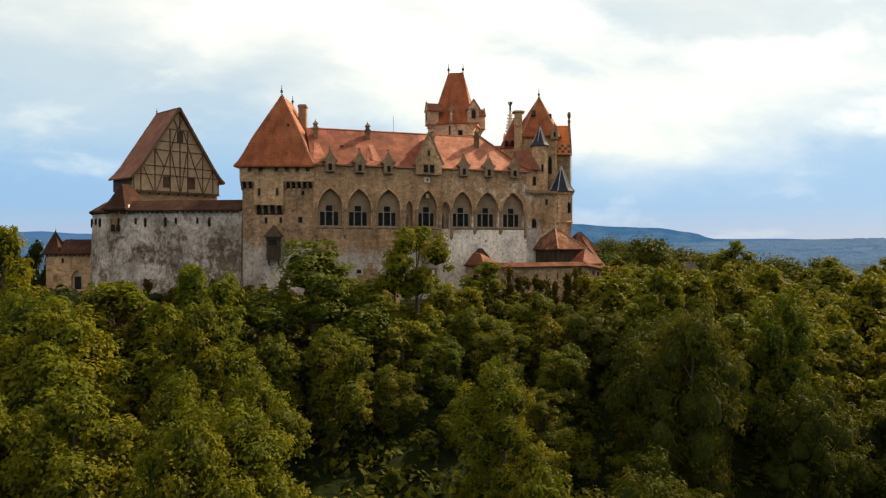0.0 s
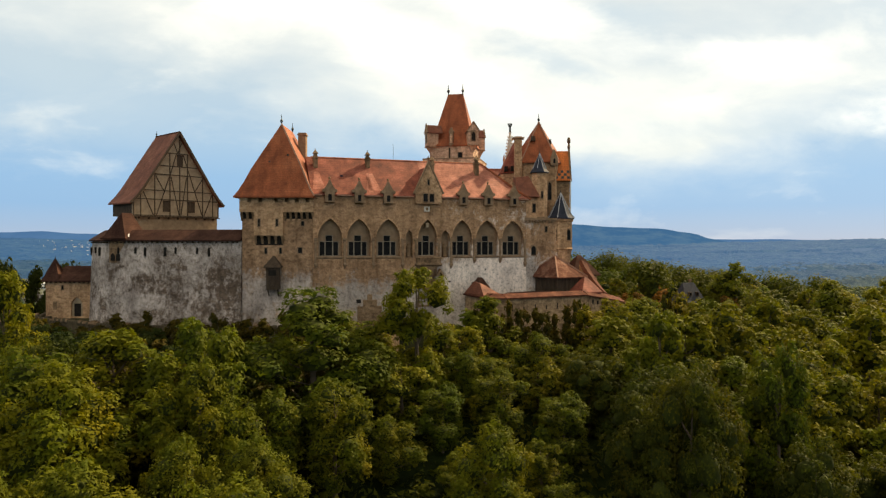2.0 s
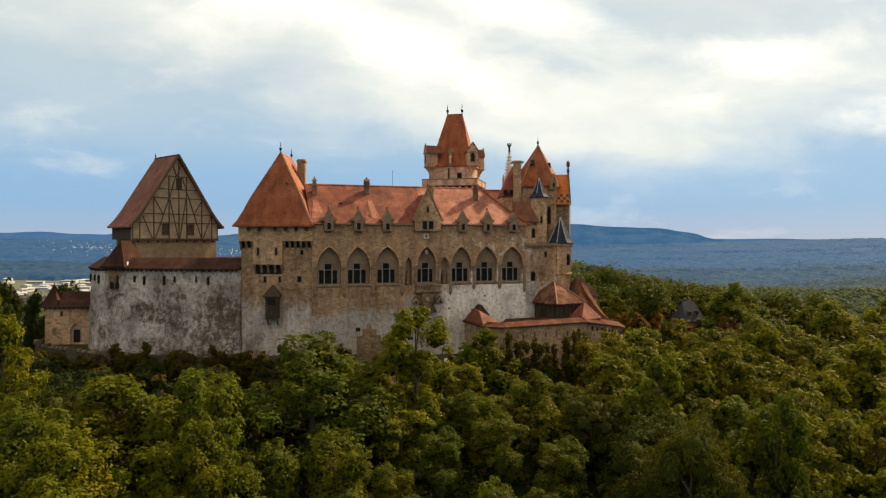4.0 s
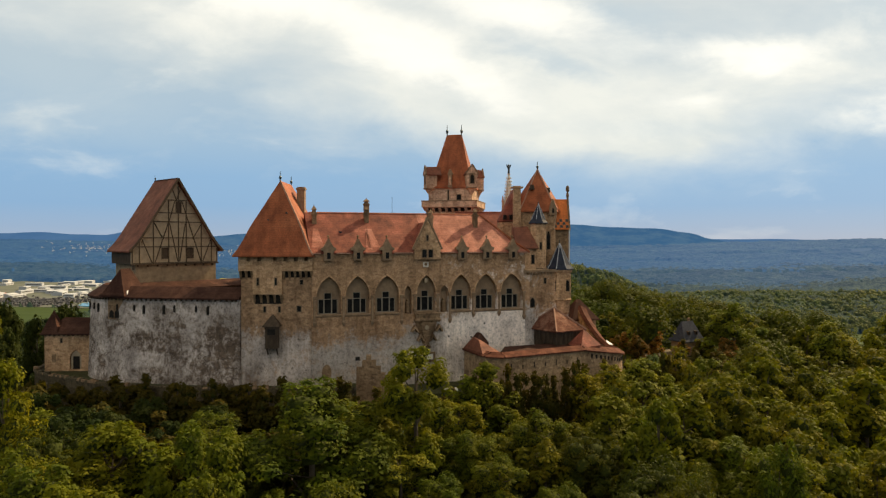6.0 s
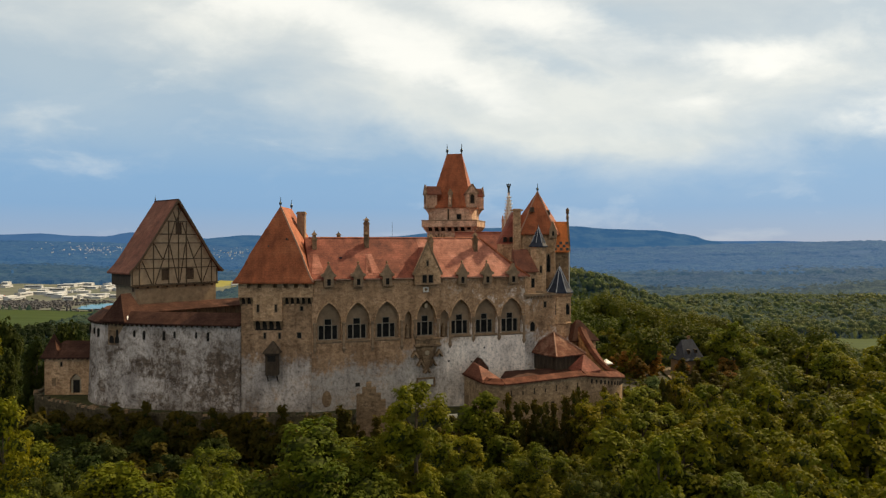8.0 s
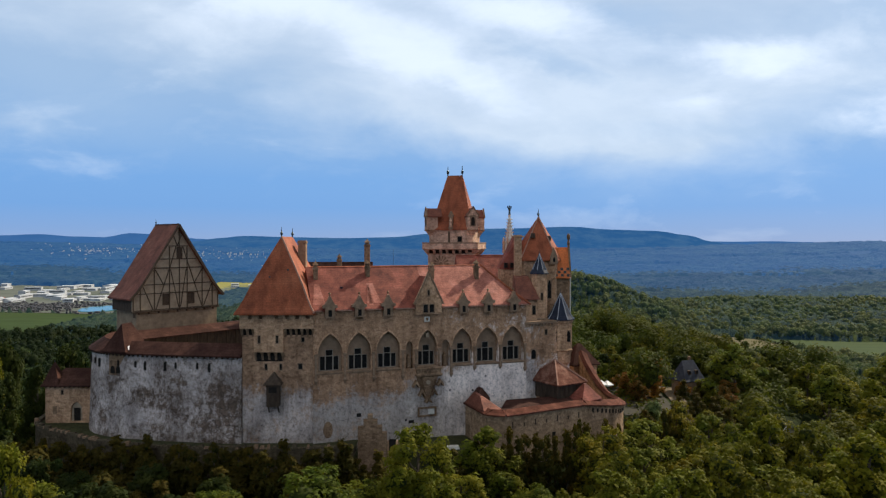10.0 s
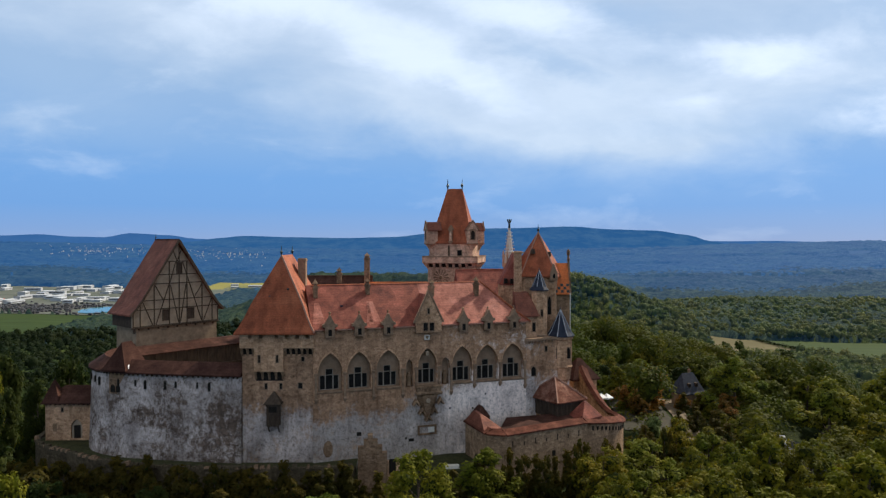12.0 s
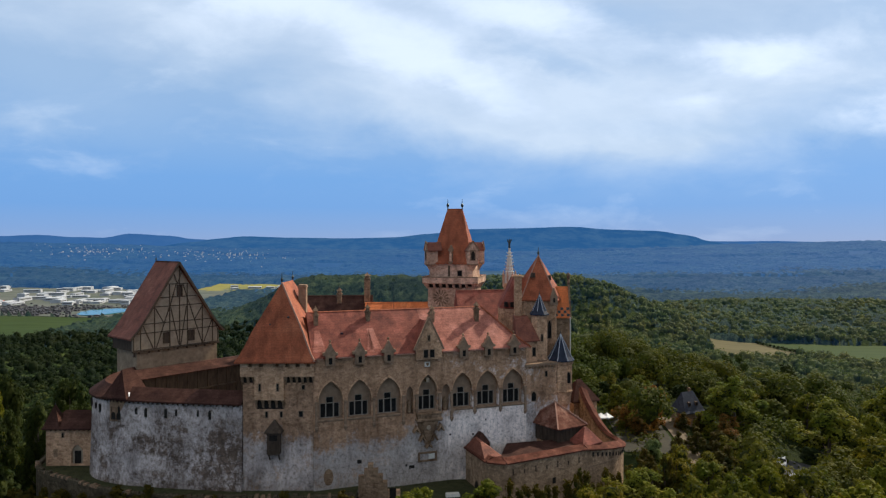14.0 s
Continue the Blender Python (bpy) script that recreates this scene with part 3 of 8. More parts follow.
# pixel positions in the camera's view turned into bearing and height
def ridge_from_pixels(rows):
    return [((x - 779) / 1207, (428 - y) / 1207) for x, y in rows]


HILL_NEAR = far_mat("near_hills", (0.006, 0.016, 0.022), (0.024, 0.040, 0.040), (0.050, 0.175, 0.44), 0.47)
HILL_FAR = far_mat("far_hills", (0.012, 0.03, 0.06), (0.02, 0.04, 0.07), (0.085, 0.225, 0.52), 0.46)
hill_range("backdrop_hills_far", 4880, ridge_from_pixels([(-700, 415), (-200, 408), (0, 413), (70, 411), (130, 415), (185, 416), (230, 409), (300, 413), (345, 419), (420, 424), (1180, 424), (1290, 424.5), (1360, 424), (1470, 426), (1568, 425), (2200, 422)]), -60, HILL_FAR, "far blue wooded hills in haze", 200)
hill_range("backdrop_hills_near", 4640, ridge_from_pixels([(-700, 440), (150, 440), (260, 434), (340, 424), (385, 418), (430, 414), (520, 416.5), (620, 418), (700, 416), (760, 410), (830, 402), (920, 400.5), (1010, 398), (1080, 403), (1160, 405.5), (1215, 413), (1260, 425), (1330, 441), (1420, 449)]), -40, HILL_NEAR, "long wooded ridge beyond the river plain", 500)

# ---- castle: pieces used by several buildings ----
def rect(cx, w, z0, z1):
    return [(cx - w / 2, z0), (cx + w / 2, z0), (cx + w / 2, z1), (cx - w / 2, z1)]


def arch_at(cx, z0, w, spring, apex, n=8):
    """Pointed arch standing on z0."""
    pts = [(cx - w / 2, z0)]
    for i in range(n + 1):
        s = i / n
        a = s * math.radians(62)
        k = (1 - math.cos(a)) / (1 - math.cos(math.radians(62)))
        pts.append((cx - w / 2 + w / 2 * k, spring + (apex - spring) * math.sin(a) / math.sin(math.radians(62))))
    return pts + [(2 * cx - x, z) for x, z in reversed(pts[:-1])]


def finial(parent, x, y, z, h=1.2, mat_=None):
    bm = bmesh.new()
    r = h * 0.05
    rings = [[(px_, py_, z + h * f) for px_, py_ in ngon(x, y, r * k, 6)] for f, k in ((-0.3, 1.3), (0.15, 1.0), (0.3, 2.6), (0.45, 2.6), (0.55, 0.9), (1.0, 0.4))]
    loft(bm, rings)
    return part("finial", bm, mat_ or COPPER, parent, "dark metal finial")


def small_opening(parent, cx, y, z0, w, h, arched=False, depth=0.35, mat_=None, frame_=0.12):
    """A narrow opening: stone surround standing a little proud, a flat dark pane for the depth behind."""
    bm = bmesh.new()
    hole = arch_at(cx, z0, w, z0 + h * 0.65, z0 + h) if arched else rect(cx, w, z0, z0 + h)
    holed_wall(bm, cx - w / 2 - frame_, cx + w / 2 + frame_, z0 - frame_, z0 + h + frame_, y - 0.05, 0.09, [hole])
    win = part("window", bm, mat_ or ASHLAR, parent)
    bm = bmesh.new()
    block(bm, cx - w / 2 - 0.02, cx + w / 2 + 0.02, y - 0.02, y + 0.02, z0 - 0.02, z0 + h + 0.02)
    part("pane", bm, GLASS if frame_ > 0.1 else DARK, win)
    return win


def chimney(parent, x, y, z0, z1, w=0.8, d=0.8, cap=True, mat_=None):
    bm = bmesh.new()
    block(bm, x - w / 2, x + w / 2, y - d / 2, y + d / 2, z0, z1)
    block(bm, x - w / 2 - 0.12, x + w / 2 + 0.12, y - d / 2 - 0.12, y + d / 2 + 0.12, z1 - 0.45, z1 - 0.2)
    ch = part("chimney", bm, mat_ or STONE_DARK, parent)
    if cap:
        bm = bmesh.new()
        loft(bm, [[(a, b, z) for a, b in ((x - w * k, y - d * k), (x + w * k, y - d * k), (x + w * k, y + d * k), (x - w * k, y + d * k))] for z, k in ((z1, 0.36), (z1 + 0.35, 0.36), (z1 + 0.36, 0.62), (z1 + 0.95, 0.08), (z1 + 1.15, 0.05))])
        part("cap", bm, STONE_DARK, ch)
    return ch


def corbel_row(parent, x0, x1, y, z, n, deep=0.6, h=0.9, mat_=None):
    """Stone brackets with little arches between them, under a jutting wall."""
    step = (x1 - x0) / n
    for i in range(n + 1):
        x = x0 + i * step
        bm = bmesh.new()
        loft(bm, [[(x - 0.16, y - deep * k, zz), (x + 0.16, y - deep * k, zz), (x + 0.16, y + 0.1, zz), (x - 0.16, y + 0.1, zz)] for zz, k in ((z - h, 0.1), (z - h * 0.55, 0.45), (z - h * 0.5, 0.6), (z, 1.0))])
        part("corbel", bm, mat_ or ASHLAR, parent)
    for i in range(n):
        bm = bmesh.new()
        a, b = x0 + i * step + 0.16, x0 + (i + 1) * step - 0.16
        c, r = (a + b) / 2, (b - a) / 2
        arc = [(c + r * math.cos(t), z - 0.30 + min(r, 0.28) * math.sin(t)) for t in [math.pi * k / 8 for k in range(9)]]
        sec = [(b, z + 0.02)] + arc + [(a, z + 0.02)]
        loft(bm, [[(x, yy, zz) for x, zz in sec] for yy in (y - deep, y - deep + 0.25)])
        part("corbel_arch", bm, mat_ or ASHLAR, parent)


def wall_along(bm, path, z0, z1, thick, batter=0.0):
    """A wall along an open path, its outer face on the path; the inner side is to the right of the way."""
    pts = [Vector((x, y, 0)) for x, y in path]
    rings = []
    for i, p in enumerate(pts):
        a, b = pts[max(i - 1, 0)], pts[min(i + 1, len(pts) - 1)]
        t = (b - a).normalized()
        n = Vector((t.y, -t.x, 0))
        o, r = p - n * batter, p + n * thick
        rings.append([(o.x, o.y, z0), (p.x, p.y, z1), (r.x, r.y, z1), (r.x, r.y, z0)])
    loft(bm, rings)
    bmesh.ops.recalc_face_normals(bm, faces=bm.faces)


def smooth_path(pts, steps=5):
    """Catmull-Rom through the corners."""
    out = []
    P = [Vector((*p, 0)) for p in pts]
    for i in range(len(P) - 1):
        p0, p1, p2, p3 = P[max(i - 1, 0)], P[i], P[i + 1], P[min(i + 2, len(P) - 1)]
        for k in range(steps):
            s = k / steps
            v = 0.5 * (2 * p1 + (p2 - p0) * s + (2 * p0 - 5 * p1 + 4 * p2 - p3) * s * s + (3 * p1 - p0 - 3 * p2 + p3) * s ** 3)
            out.append((v.x, v.y))
    return out + [pts[-1]]


def stepped(cx, w, wc, z0, zs, zc):
    """Outline of a three-light window whose middle light is taller."""
    return [(cx - w / 2, z0), (cx + w / 2, z0), (cx + w / 2, zs), (cx + wc / 2, zs), (cx + wc / 2, zc), (cx - wc / 2, zc), (cx - wc / 2, zs), (cx - w / 2, zs)]


def stepped_window(parent, cx, y, w, wc, z0, zs, zc):
    bm = bmesh.new()
    side = (w - wc) / 2
    g = 0.085
    holes = [rect(cx - wc / 2 - side / 2, side - 2 * g, z0 + g, zs - g), rect(cx + wc / 2 + side / 2, side - 2 * g, z0 + g, zs - g), rect(cx, wc - 2 * g, z0 + g, zs - 0.06), rect(cx, wc - 2 * g, zs + 0.04, zc - g)]
    outline = stepped(cx, w, wc, z0, zs, zc)
    holed_wall(bm, 0, 0, 0, 0, y, 0.16, holes, outline)
    win = part("window", bm, FRAME, parent, "stone-framed three-light window")
    for h in holes:
        b2 = bmesh.new()
        xs, zs_ = [p[0] for p in h], [p[1] for p in h]
        block(b2, min(xs) - 0.06, max(xs) + 0.06, y + 0.09, y + 0.12, min(zs_) - 0.06, max(zs_) + 0.06)
        part("pane", b2, GLASS, win)
    return win


FRAME = plain_mat("window_stone", (0.20, 0.165, 0.125), (0.31, 0.265, 0.205), 2.5)


def statue(x, y, z, h, mat_, label):
    """A plain draped figure, one mesh."""
    bm = bmesh.new()
    prof = ((0.0, 0.17), (0.1, 0.19), (0.45, 0.12), (0.6, 0.16), (0.74, 0.19), (0.82, 0.07), (0.86, 0.085), (0.93, 0.10), (1.0, 0.03))
    loft(bm, [[(a, b * 0.8, h * f) for a, b in ngon(0, 0, h * r, 8)] for f, r in prof])
    ob = part("statue", bm, mat_, smooth=True)
    ob.matrix_world = pose(x, y, z)
    return tagged(ob, label, "statue")


# ---- great hall ----
HALL = pose(-18.6, 104.9, 0, 0, 0, 19.0)


def stone_dormer(parent, x):
    """A small stone gable on the eaves, with stepped shoulders, a window and a finial."""
    bm = bmesh.new()
    sec = [(-0.75, 18.9), (0.75, 18.9), (0.75, 20.5), (1.15, 20.5), (1.15, 20.9), (0.78, 21.0), (0.25, 21.9), (0.12, 22.3), (-0.12, 22.3), (-0.25, 21.9), (-0.78, 21.0), (-1.15, 20.9), (-1.15, 20.5), (-0.75, 20.5)]
    loft(bm, [[(x + a, yy, z) for a, z in sec] for yy in (-0.62, 0.15)])
    d = part("dormer", bm, ASHLAR, parent, "small stone gable dormer with finial")
    bm = bmesh.new()
    loft(bm, [[(x + a, yy, z) for a, z in ((-0.75, 20.2), (0.75, 20.2), (0, 21.7))] for yy in (0.0, 2.2)])
    part("dormer_roof", bm, TILE, d)
    bm = bmesh.new()
    holed_wall(bm, x - 0.55, x + 0.55, 18.95, 20.45, -0.70, 0.10, [rect(x, 0.56, 19.15, 20.15)])
    part("window_frame", bm, ASHLAR, d)
    bm = bmesh.new()
    block(bm, x - 0.41, x + 0.41, -0.645, -0.625, 19.03, 20.32)
    part("pane", bm, GLASS, d)
    bm = bmesh.new()
    loft(bm, [[(a, b, z) for a, b in ngon(x, -0.1, r, 6)] for z, r in ((22.2, 0.10), (22.5, 0.08), (22.6, 0.2), (22.72, 0.2), (22.9, 0.05))])
    part("finial", bm, STONE_DARK, d)


def great_hall():
    th = thing("great_hall", HALL, "long sandstone castle hall with pointed arcade and red tiled roof", "castle building")
    arches = [(1.26, 3.75), (5.80, 3.75), (10.52, 3.9), (17.05, 3.2), (23.03, 3.5), (27.5, 4.0), (32.2, 3.95)]
    holes = [arch_at(cx, 10.45, w, 13.35, 16.45) for cx, w in arches]
    niches = [(14.0, 1.15), (20.15, 1.45)]
    holes += [arch_at(cx, 10.3, w, 13.5, 14.75) for cx, w in niches]
    bm = bmesh.new()
    holed_wall(bm, -1.35, 34.7, -4.0, 20.1, 0.0, 0.85, holes)
    part("front_wall", bm, STONE_PALAS, th, "ochre rubble wall with patches of whitewash at its foot")
    bm = bmesh.new()
    wins = [(cx, 3.0 if w > 3.3 else 2.75) for cx, w in arches]
    holed_wall(bm, -1.3, 34.6, 9.8, 17.4, 0.86, 0.3, [stepped(cx, w, 1.2, 10.62, 12.9, 13.9) for cx, w in wins])
    part("arcade_back", bm, RECESS, th, "plastered back of the blind arcade")
    bm = bmesh.new()
    block(bm, -1.2, 34.7, 1.5, 12.4, -4.0, 20.1)
    part("wall", bm, STONE_PALAS, th)
    for cx, w in wins:
        stepped_window(th, cx, 0.92, w, 1.2, 10.62, 12.9, 13.9)
    # sills and arch mouldings
    for i, (cx, w) in enumerate(arches):
        bm = bmesh.new()
        loft(bm, [[(a, b, z) for a, b in ((cx - w / 2 - 0.1, -k), (cx + w / 2 + 0.1, -k), (cx + w / 2 + 0.1, 0.9), (cx - w / 2 - 0.1, 0.9))] for z, k in ((10.18, 0.02), (10.3, 0.14), (10.5, 0.16), (10.56, 0.05))])
        part("sill", bm, ASHLAR, th)
        bm = bmesh.new()
        outer, inner = arch_at(cx, 13.0, w + 0.36, 13.35, 16.72), arch_at(cx, 13.0, w + 0.02, 13.35, 16.43)
        vs = [[bm.verts.new((x, yy, z)) for x, z in line] for line, yy in ((outer, 0.0), (outer, -0.12), (inner, -0.12), (inner, 0.0))]
        for a, b in zip(vs, vs[1:]):
            for k in range(len(a) - 1):
                bm.faces.new((a[k], a[k + 1], b[k + 1], b[k]))
        part("arch_moulding", bm, STONE, th)
    # slim shafts between the arches, ending in brackets
    for x, zb in ((-0.95, 8.7), (3.55, 8.7), (8.1, 8.7), (12.9, 8.6), (15.1, 10.3), (19.0, 10.3), (21.1, 8.5), (25.2, 9.3), (29.85, 9.3), (34.45, 8.6)):
        bm = bmesh.new()
        loft(bm, [[(a, b, z) for a, b in ((x - r, -d), (x + r, -d), (x + r, 0.05), (x - r, 0.05))] for z, r, d in ((zb, 0.08, 0.06), (zb + 0.5, 0.24, 0.34), (zb + 0.8, 0.26, 0.38), (zb + 0.82, 0.17, 0.26), (13.0, 0.17, 0.26), (13.05, 0.27, 0.36), (13.4, 0.27, 0.36), (13.42, 0.1, 0.05))])
        part("shaft", bm, ASHLAR, th)
    # string course at the arches' springing
    for a, b in ((12.6, 13.35), (14.7, 15.3), (18.75, 19.35), (20.95, 21.2)):
        bm = bmesh.new(); block(bm, a, b, -0.14, 0.03, 13.1, 13.38); part("string_course", bm, ASHLAR, th)
    # oriel foot below the middle window: slab, tapering console, three canopied gables
    bm = bmesh.new()
    loft(bm, [[(x, y, z) for x, y in ((17.1 - a, -d), (17.1 + a, -d), (17.1 + a, 0.05), (17.1 - a, 0.05))] for z, a, d in ((8.9, 2.0, 0.7), (9.15, 2.2, 0.95), (9.4, 2.2, 0.95), (9.45, 2.0, 0.8), (10.1, 2.0, 0.8), (10.15, 2.1, 0.9), (10.3, 2.1, 0.9), (10.42, 1.9, 0.3))])
    part("oriel_slab", bm, STONE_DARK, th)
    bm = bmesh.new()
    loft(bm, [[(x, y, z) for x, y in ((17.0 - a, 0.05), (17.0 - a * 0.5, -d), (17.0 + a * 0.5, -d), (17.0 + a, 0.05))] for z, a, d in ((4.5, 0.1, 0.06), (5.2, 0.42, 0.3), (5.3, 0.6, 0.42), (6.6, 1.15, 0.55), (7.6, 1.6, 0.65), (8.9, 1.95, 0.72))])
    part("console", bm, STONE_DARK, th)
    for cx, zt, s in ((14.95, 8.2, 0.62), (19.05, 8.2, 0.62), (15.95, 6.7, 0.6), (18.0, 6.7, 0.6), (17.0, 5.6, 0.62)):
        bm = bmesh.new()
        loft(bm, [[(cx + a * s, yy, zt + z * s) for a, z in ((-1, -1.3), (-0.7, -1.5), (0, -0.35), (0.7, -1.5), (1, -1.3), (0, 0.5))] for yy in (-0.95, 0.0)])
        part("canopy_gable", bm, STONE_DARK, th)
    bm = bmesh.new()
    loft(bm, [[(16.95 + 0.36 * math.cos(t), yy, 8.05 + 0.36 * math.sin(t)) for t in [2 * math.pi * k / 16 for k in range(16)]] for yy in (-0.84, -0.5)])
    part("roundel", bm, INFILL, th, "pale round stone disc")
    # coat of arms, framed relief
    bm = bmesh.new(); block(bm, 16.5, 17.4, -0.12, 0.02, 17.75, 18.55); pl = part("plaque", bm, PALE, th, "pale stone plaque with a carved shield")
    bm = bmesh.new(); loft(bm, [[(16.95 + a, yy, 18.15 + z) for a, z in ((0, -0.3), (0.24, 0.0), (0.22, 0.26), (-0.22, 0.26), (-0.24, 0.0))] for yy in (-0.17, -0.11)]); part("shield", bm, STONE_DARK, pl)
    bm = bmesh.new(); block(bm, 16.75, 17.25, -0.1, 0.9, 15.2, 15.9); part("shield_relief", bm, INFILL, th)
    bm = bmesh.new(); holed_wall(bm, 15.35, 18.55, 2.35, 3.95, -0.16, 0.22, [rect(16.95, 2.6, 2.65, 3.65)]); fr = part("relief_frame", bm, STONE_DARK, th, "grey stone frame round a relief")
    bm = bmesh.new(); block(bm, 17.15, 18.15, -0.10, 0.02, 2.75, 3.55); part("relief", bm, PALE, fr)
    # openings low in the wall, an old walled-up arch
    for x, z, w, h in ((5.75, 3.2, 0.7, 0.6), (20.9, 6.2, 0.28, 0.3), (24.9, 5.9, 0.3, 0.3), (27.2, 8.1, 0.25, 0.3), (14.3, 1.5, 0.9, 0.5), (13.4, 1.9, 0.3, 0.35)):
        bm = bmesh.new(); block(bm, x - w / 2, x + w / 2, -0.03, 0.05, z, z + h); part("putlog_hole", bm, DARK, th)
    bm = bmesh.new()
    pts = [(0.9 + 0.75 * math.cos(t), 1.6 + 1.3 * math.sin(t)) for t in [2 * math.pi * k / 14 for k in range(14)]]
    loft(bm, [[(x, yy, z) for x, z in pts] for yy in (-0.05, 0.05)])
    part("walled_up_arch", bm, STONE_DARK, th)
    # eaves, main roof, cross gable
    for a, b in ((-1.3, 0.0), (2.35, 4.6), (6.95, 9.25), (11.6, 14.75), (19.5, 21.9), (24.3, 26.35), (28.75, 31.05), (33.45, 35.0)):
        bm = bmesh.new(); loft(bm, [[(a, y, z) for y, z in ((-0.46, 19.95), (-0.46, 20.12), (0.02, 20.2), (0.02, 19.85))], [(b, y, z) for y, z in ((-0.46, 19.95), (-0.46, 20.12), (0.02, 20.2), (0.02, 19.85))]]); part("eaves_board", bm, EAVES, th)
    bm = bmesh.new()
    # darker tiles left, paler right: the roof's shade and sunlight put into colour
    sweep = [(-0.42, 19.95), (-0.42, 20.17), (0.3, 20.78), (1.65, 22.08), (6.2, 26.6), (10.75, 22.08), (12.1, 20.75), (13.0, 19.95), (13.0, 19.73)]
    loft(bm, [[(x, y, z) for y, z in sweep] for x in (-1.6, 17.1)])
    bmesh.ops.recalc_face_normals(bm, faces=bm.faces)
    rf = part("roof", bm, TILE, th, "brownish-red clay tile roof slope, coloured as the shaded half")
    bm = bmesh.new()
    end = [(35.3, 0.0), (35.3, 0.0), (34.24, 0.0), (32.99, 0.0), (28.7, 0.0), (32.99, 0.0), (34.24, 0.0), (35.3, 0.0), (35.3, 0.0)]
    loft(bm, [[(17.1, y, z) for y, z in sweep], [(e[0], y, z) for e, (y, z) in zip(end, sweep)]])
    bmesh.ops.recalc_face_normals(bm, faces=bm.faces)
    part("hipped_roof", bm, TILE_LIT_WORN, th, "pale pinkish clay tile roof slope with hipped end, coloured as the sunlit half")
    bm = bmesh.new()
    loft(bm, [[(x, 6.2 + b, 26.55 + c) for b, c in ((-0.16, 0), (0, 0.14), (0.16, 0), (0, -0.1))] for x in (-0.8, 14.0, 28.8)])
    part("ridge_tiles", bm, TILE_TOWER, rf)
    bm = bmesh.new()
    beam(bm, (28.75, 6.2, 26.62), (33.2, 1.25, 21.9), 0.26, 0.2); beam(bm, (33.2, 1.25, 21.9), (35.25, -0.75, 20.05), 0.26, 0.2)
    part("hip_tiles", bm, TILE_TOWER, rf)
    bm = bmesh.new()
    sec = [(14.9, 19.0), (19.3, 19.0), (19.3, 20.6), (19.55, 20.6), (17.3, 25.3), (17.1, 25.9), (16.9, 25.3), (14.65, 20.6), (14.9, 20.6)]
    loft(bm, [[(x, yy, z) for x, z in sec] for yy in (-0.58, 0.3)])
    cg = part("cross_gable", bm, STONE, th, "large stone gable on the eaves")
    bm = bmesh.new()
    loft(bm, [[(x, yy, z) for x, z in ((14.7, 20.1), (19.5, 20.1), (17.1, 25.0))] for yy in (0.1, 5.6)])
    part("gable_roof", bm, TILE, cg)
    for x in (16.55, 17.6):
        small_opening(cg, x, -0.6, 19.3, 0.72, 1.25)
    small_opening(cg, 17.05, -0.6, 22.0, 0.3, 0.9, True)
    bm = bmesh.new()
    beam(bm, (17.1, -0.4, 25.7), (17.1, -0.4, 26.7), 0.12, 0.12); beam(bm, (16.8, -0.4, 26.35), (17.4, -0.4, 26.35), 0.12, 0.12)
    part("stone_cross", bm, STONE_DARK, cg)
    for side in (-1, 1):
        bm = bmesh.new(); beam(bm, (17.1 + side * 2.5, -0.6, 20.6), (17.1, -0.6, 25.8), 0.25, 0.2); part("coping", bm, ASHLAR, cg)
    for x in (1.17, 5.79, 10.42, 23.13, 27.56, 32.25):
        stone_dormer(th, x)
    for x, y, top in ((-0.3, 4.6, 26.6), (8.25, 4.9, 26.7), (19.2, 4.4, 26.3), (27.2, 4.2, 26.6)):
        chimney(th, x, y, 23.5, top, 0.7, 0.8)
    for x, w, lo in ((-0.3, 1.3, 20.9), (8.35, 1.5, 20.9), (7.9, 0.5, 20.6)):
        bm = bmesh.new()
        zs = [23.9, 23.0, 22.3, 21.6, lo]
        edge = lambda z: (z - 20.75) * 1.35 / 1.33 + 0.3 if z < 22.08 else (z - 22.08) * 4.55 / 4.52 + 1.65
        loft(bm, [[(x + a * w * (0.3 + 0.12 * i), edge(z) + dy, z + dz) for a, dy, dz in ((-1, -0.03, 0.03), (1, -0.03, 0.03), (1, 0.06, -0.06), (-1, 0.06, -0.06))] for i, z in enumerate(zs)])
        bmesh.ops.recalc_face_normals(bm, faces=bm.faces)
        part("lime_run", bm, TILE_LIT_WORN, rf, "pale washed streak below a chimney")
    bm = bmesh.new(); beam(bm, (13.0, 6.2, 26.6), (13.0, 6.2, 29.3), 0.04, 0.04); part("lightning_rod", bm, COPPER, th)
    bm = bmesh.new(); loft(bm, [[(3.6 + a, 2.8, z) for a, z in ((-0.25, 23.0), (0.25, 23.0), (0.2, 23.5), (-0.2, 23.5))], [(3.6 + a, 3.6, z) for a, z in ((-0.25, 23.0), (0.25, 23.0), (0.2, 23.5), (-0.2, 23.5))]]); part("roof_hatch", bm, SLATE, th)


EAVES = plain_mat("eaves_mortar", (0.26, 0.13, 0.085), (0.40, 0.23, 0.16), 2.0)
great_hall()
for u, lab in ((14.0, "weathered stone figure in a pointed niche"), (20.15, "weathered stone figure in a pointed niche")):
    p = HALL @ Vector((u, 0.5, 10.35))
    statue(p.x, p.y, p.z, 2.3, STONE_DARK, lab)


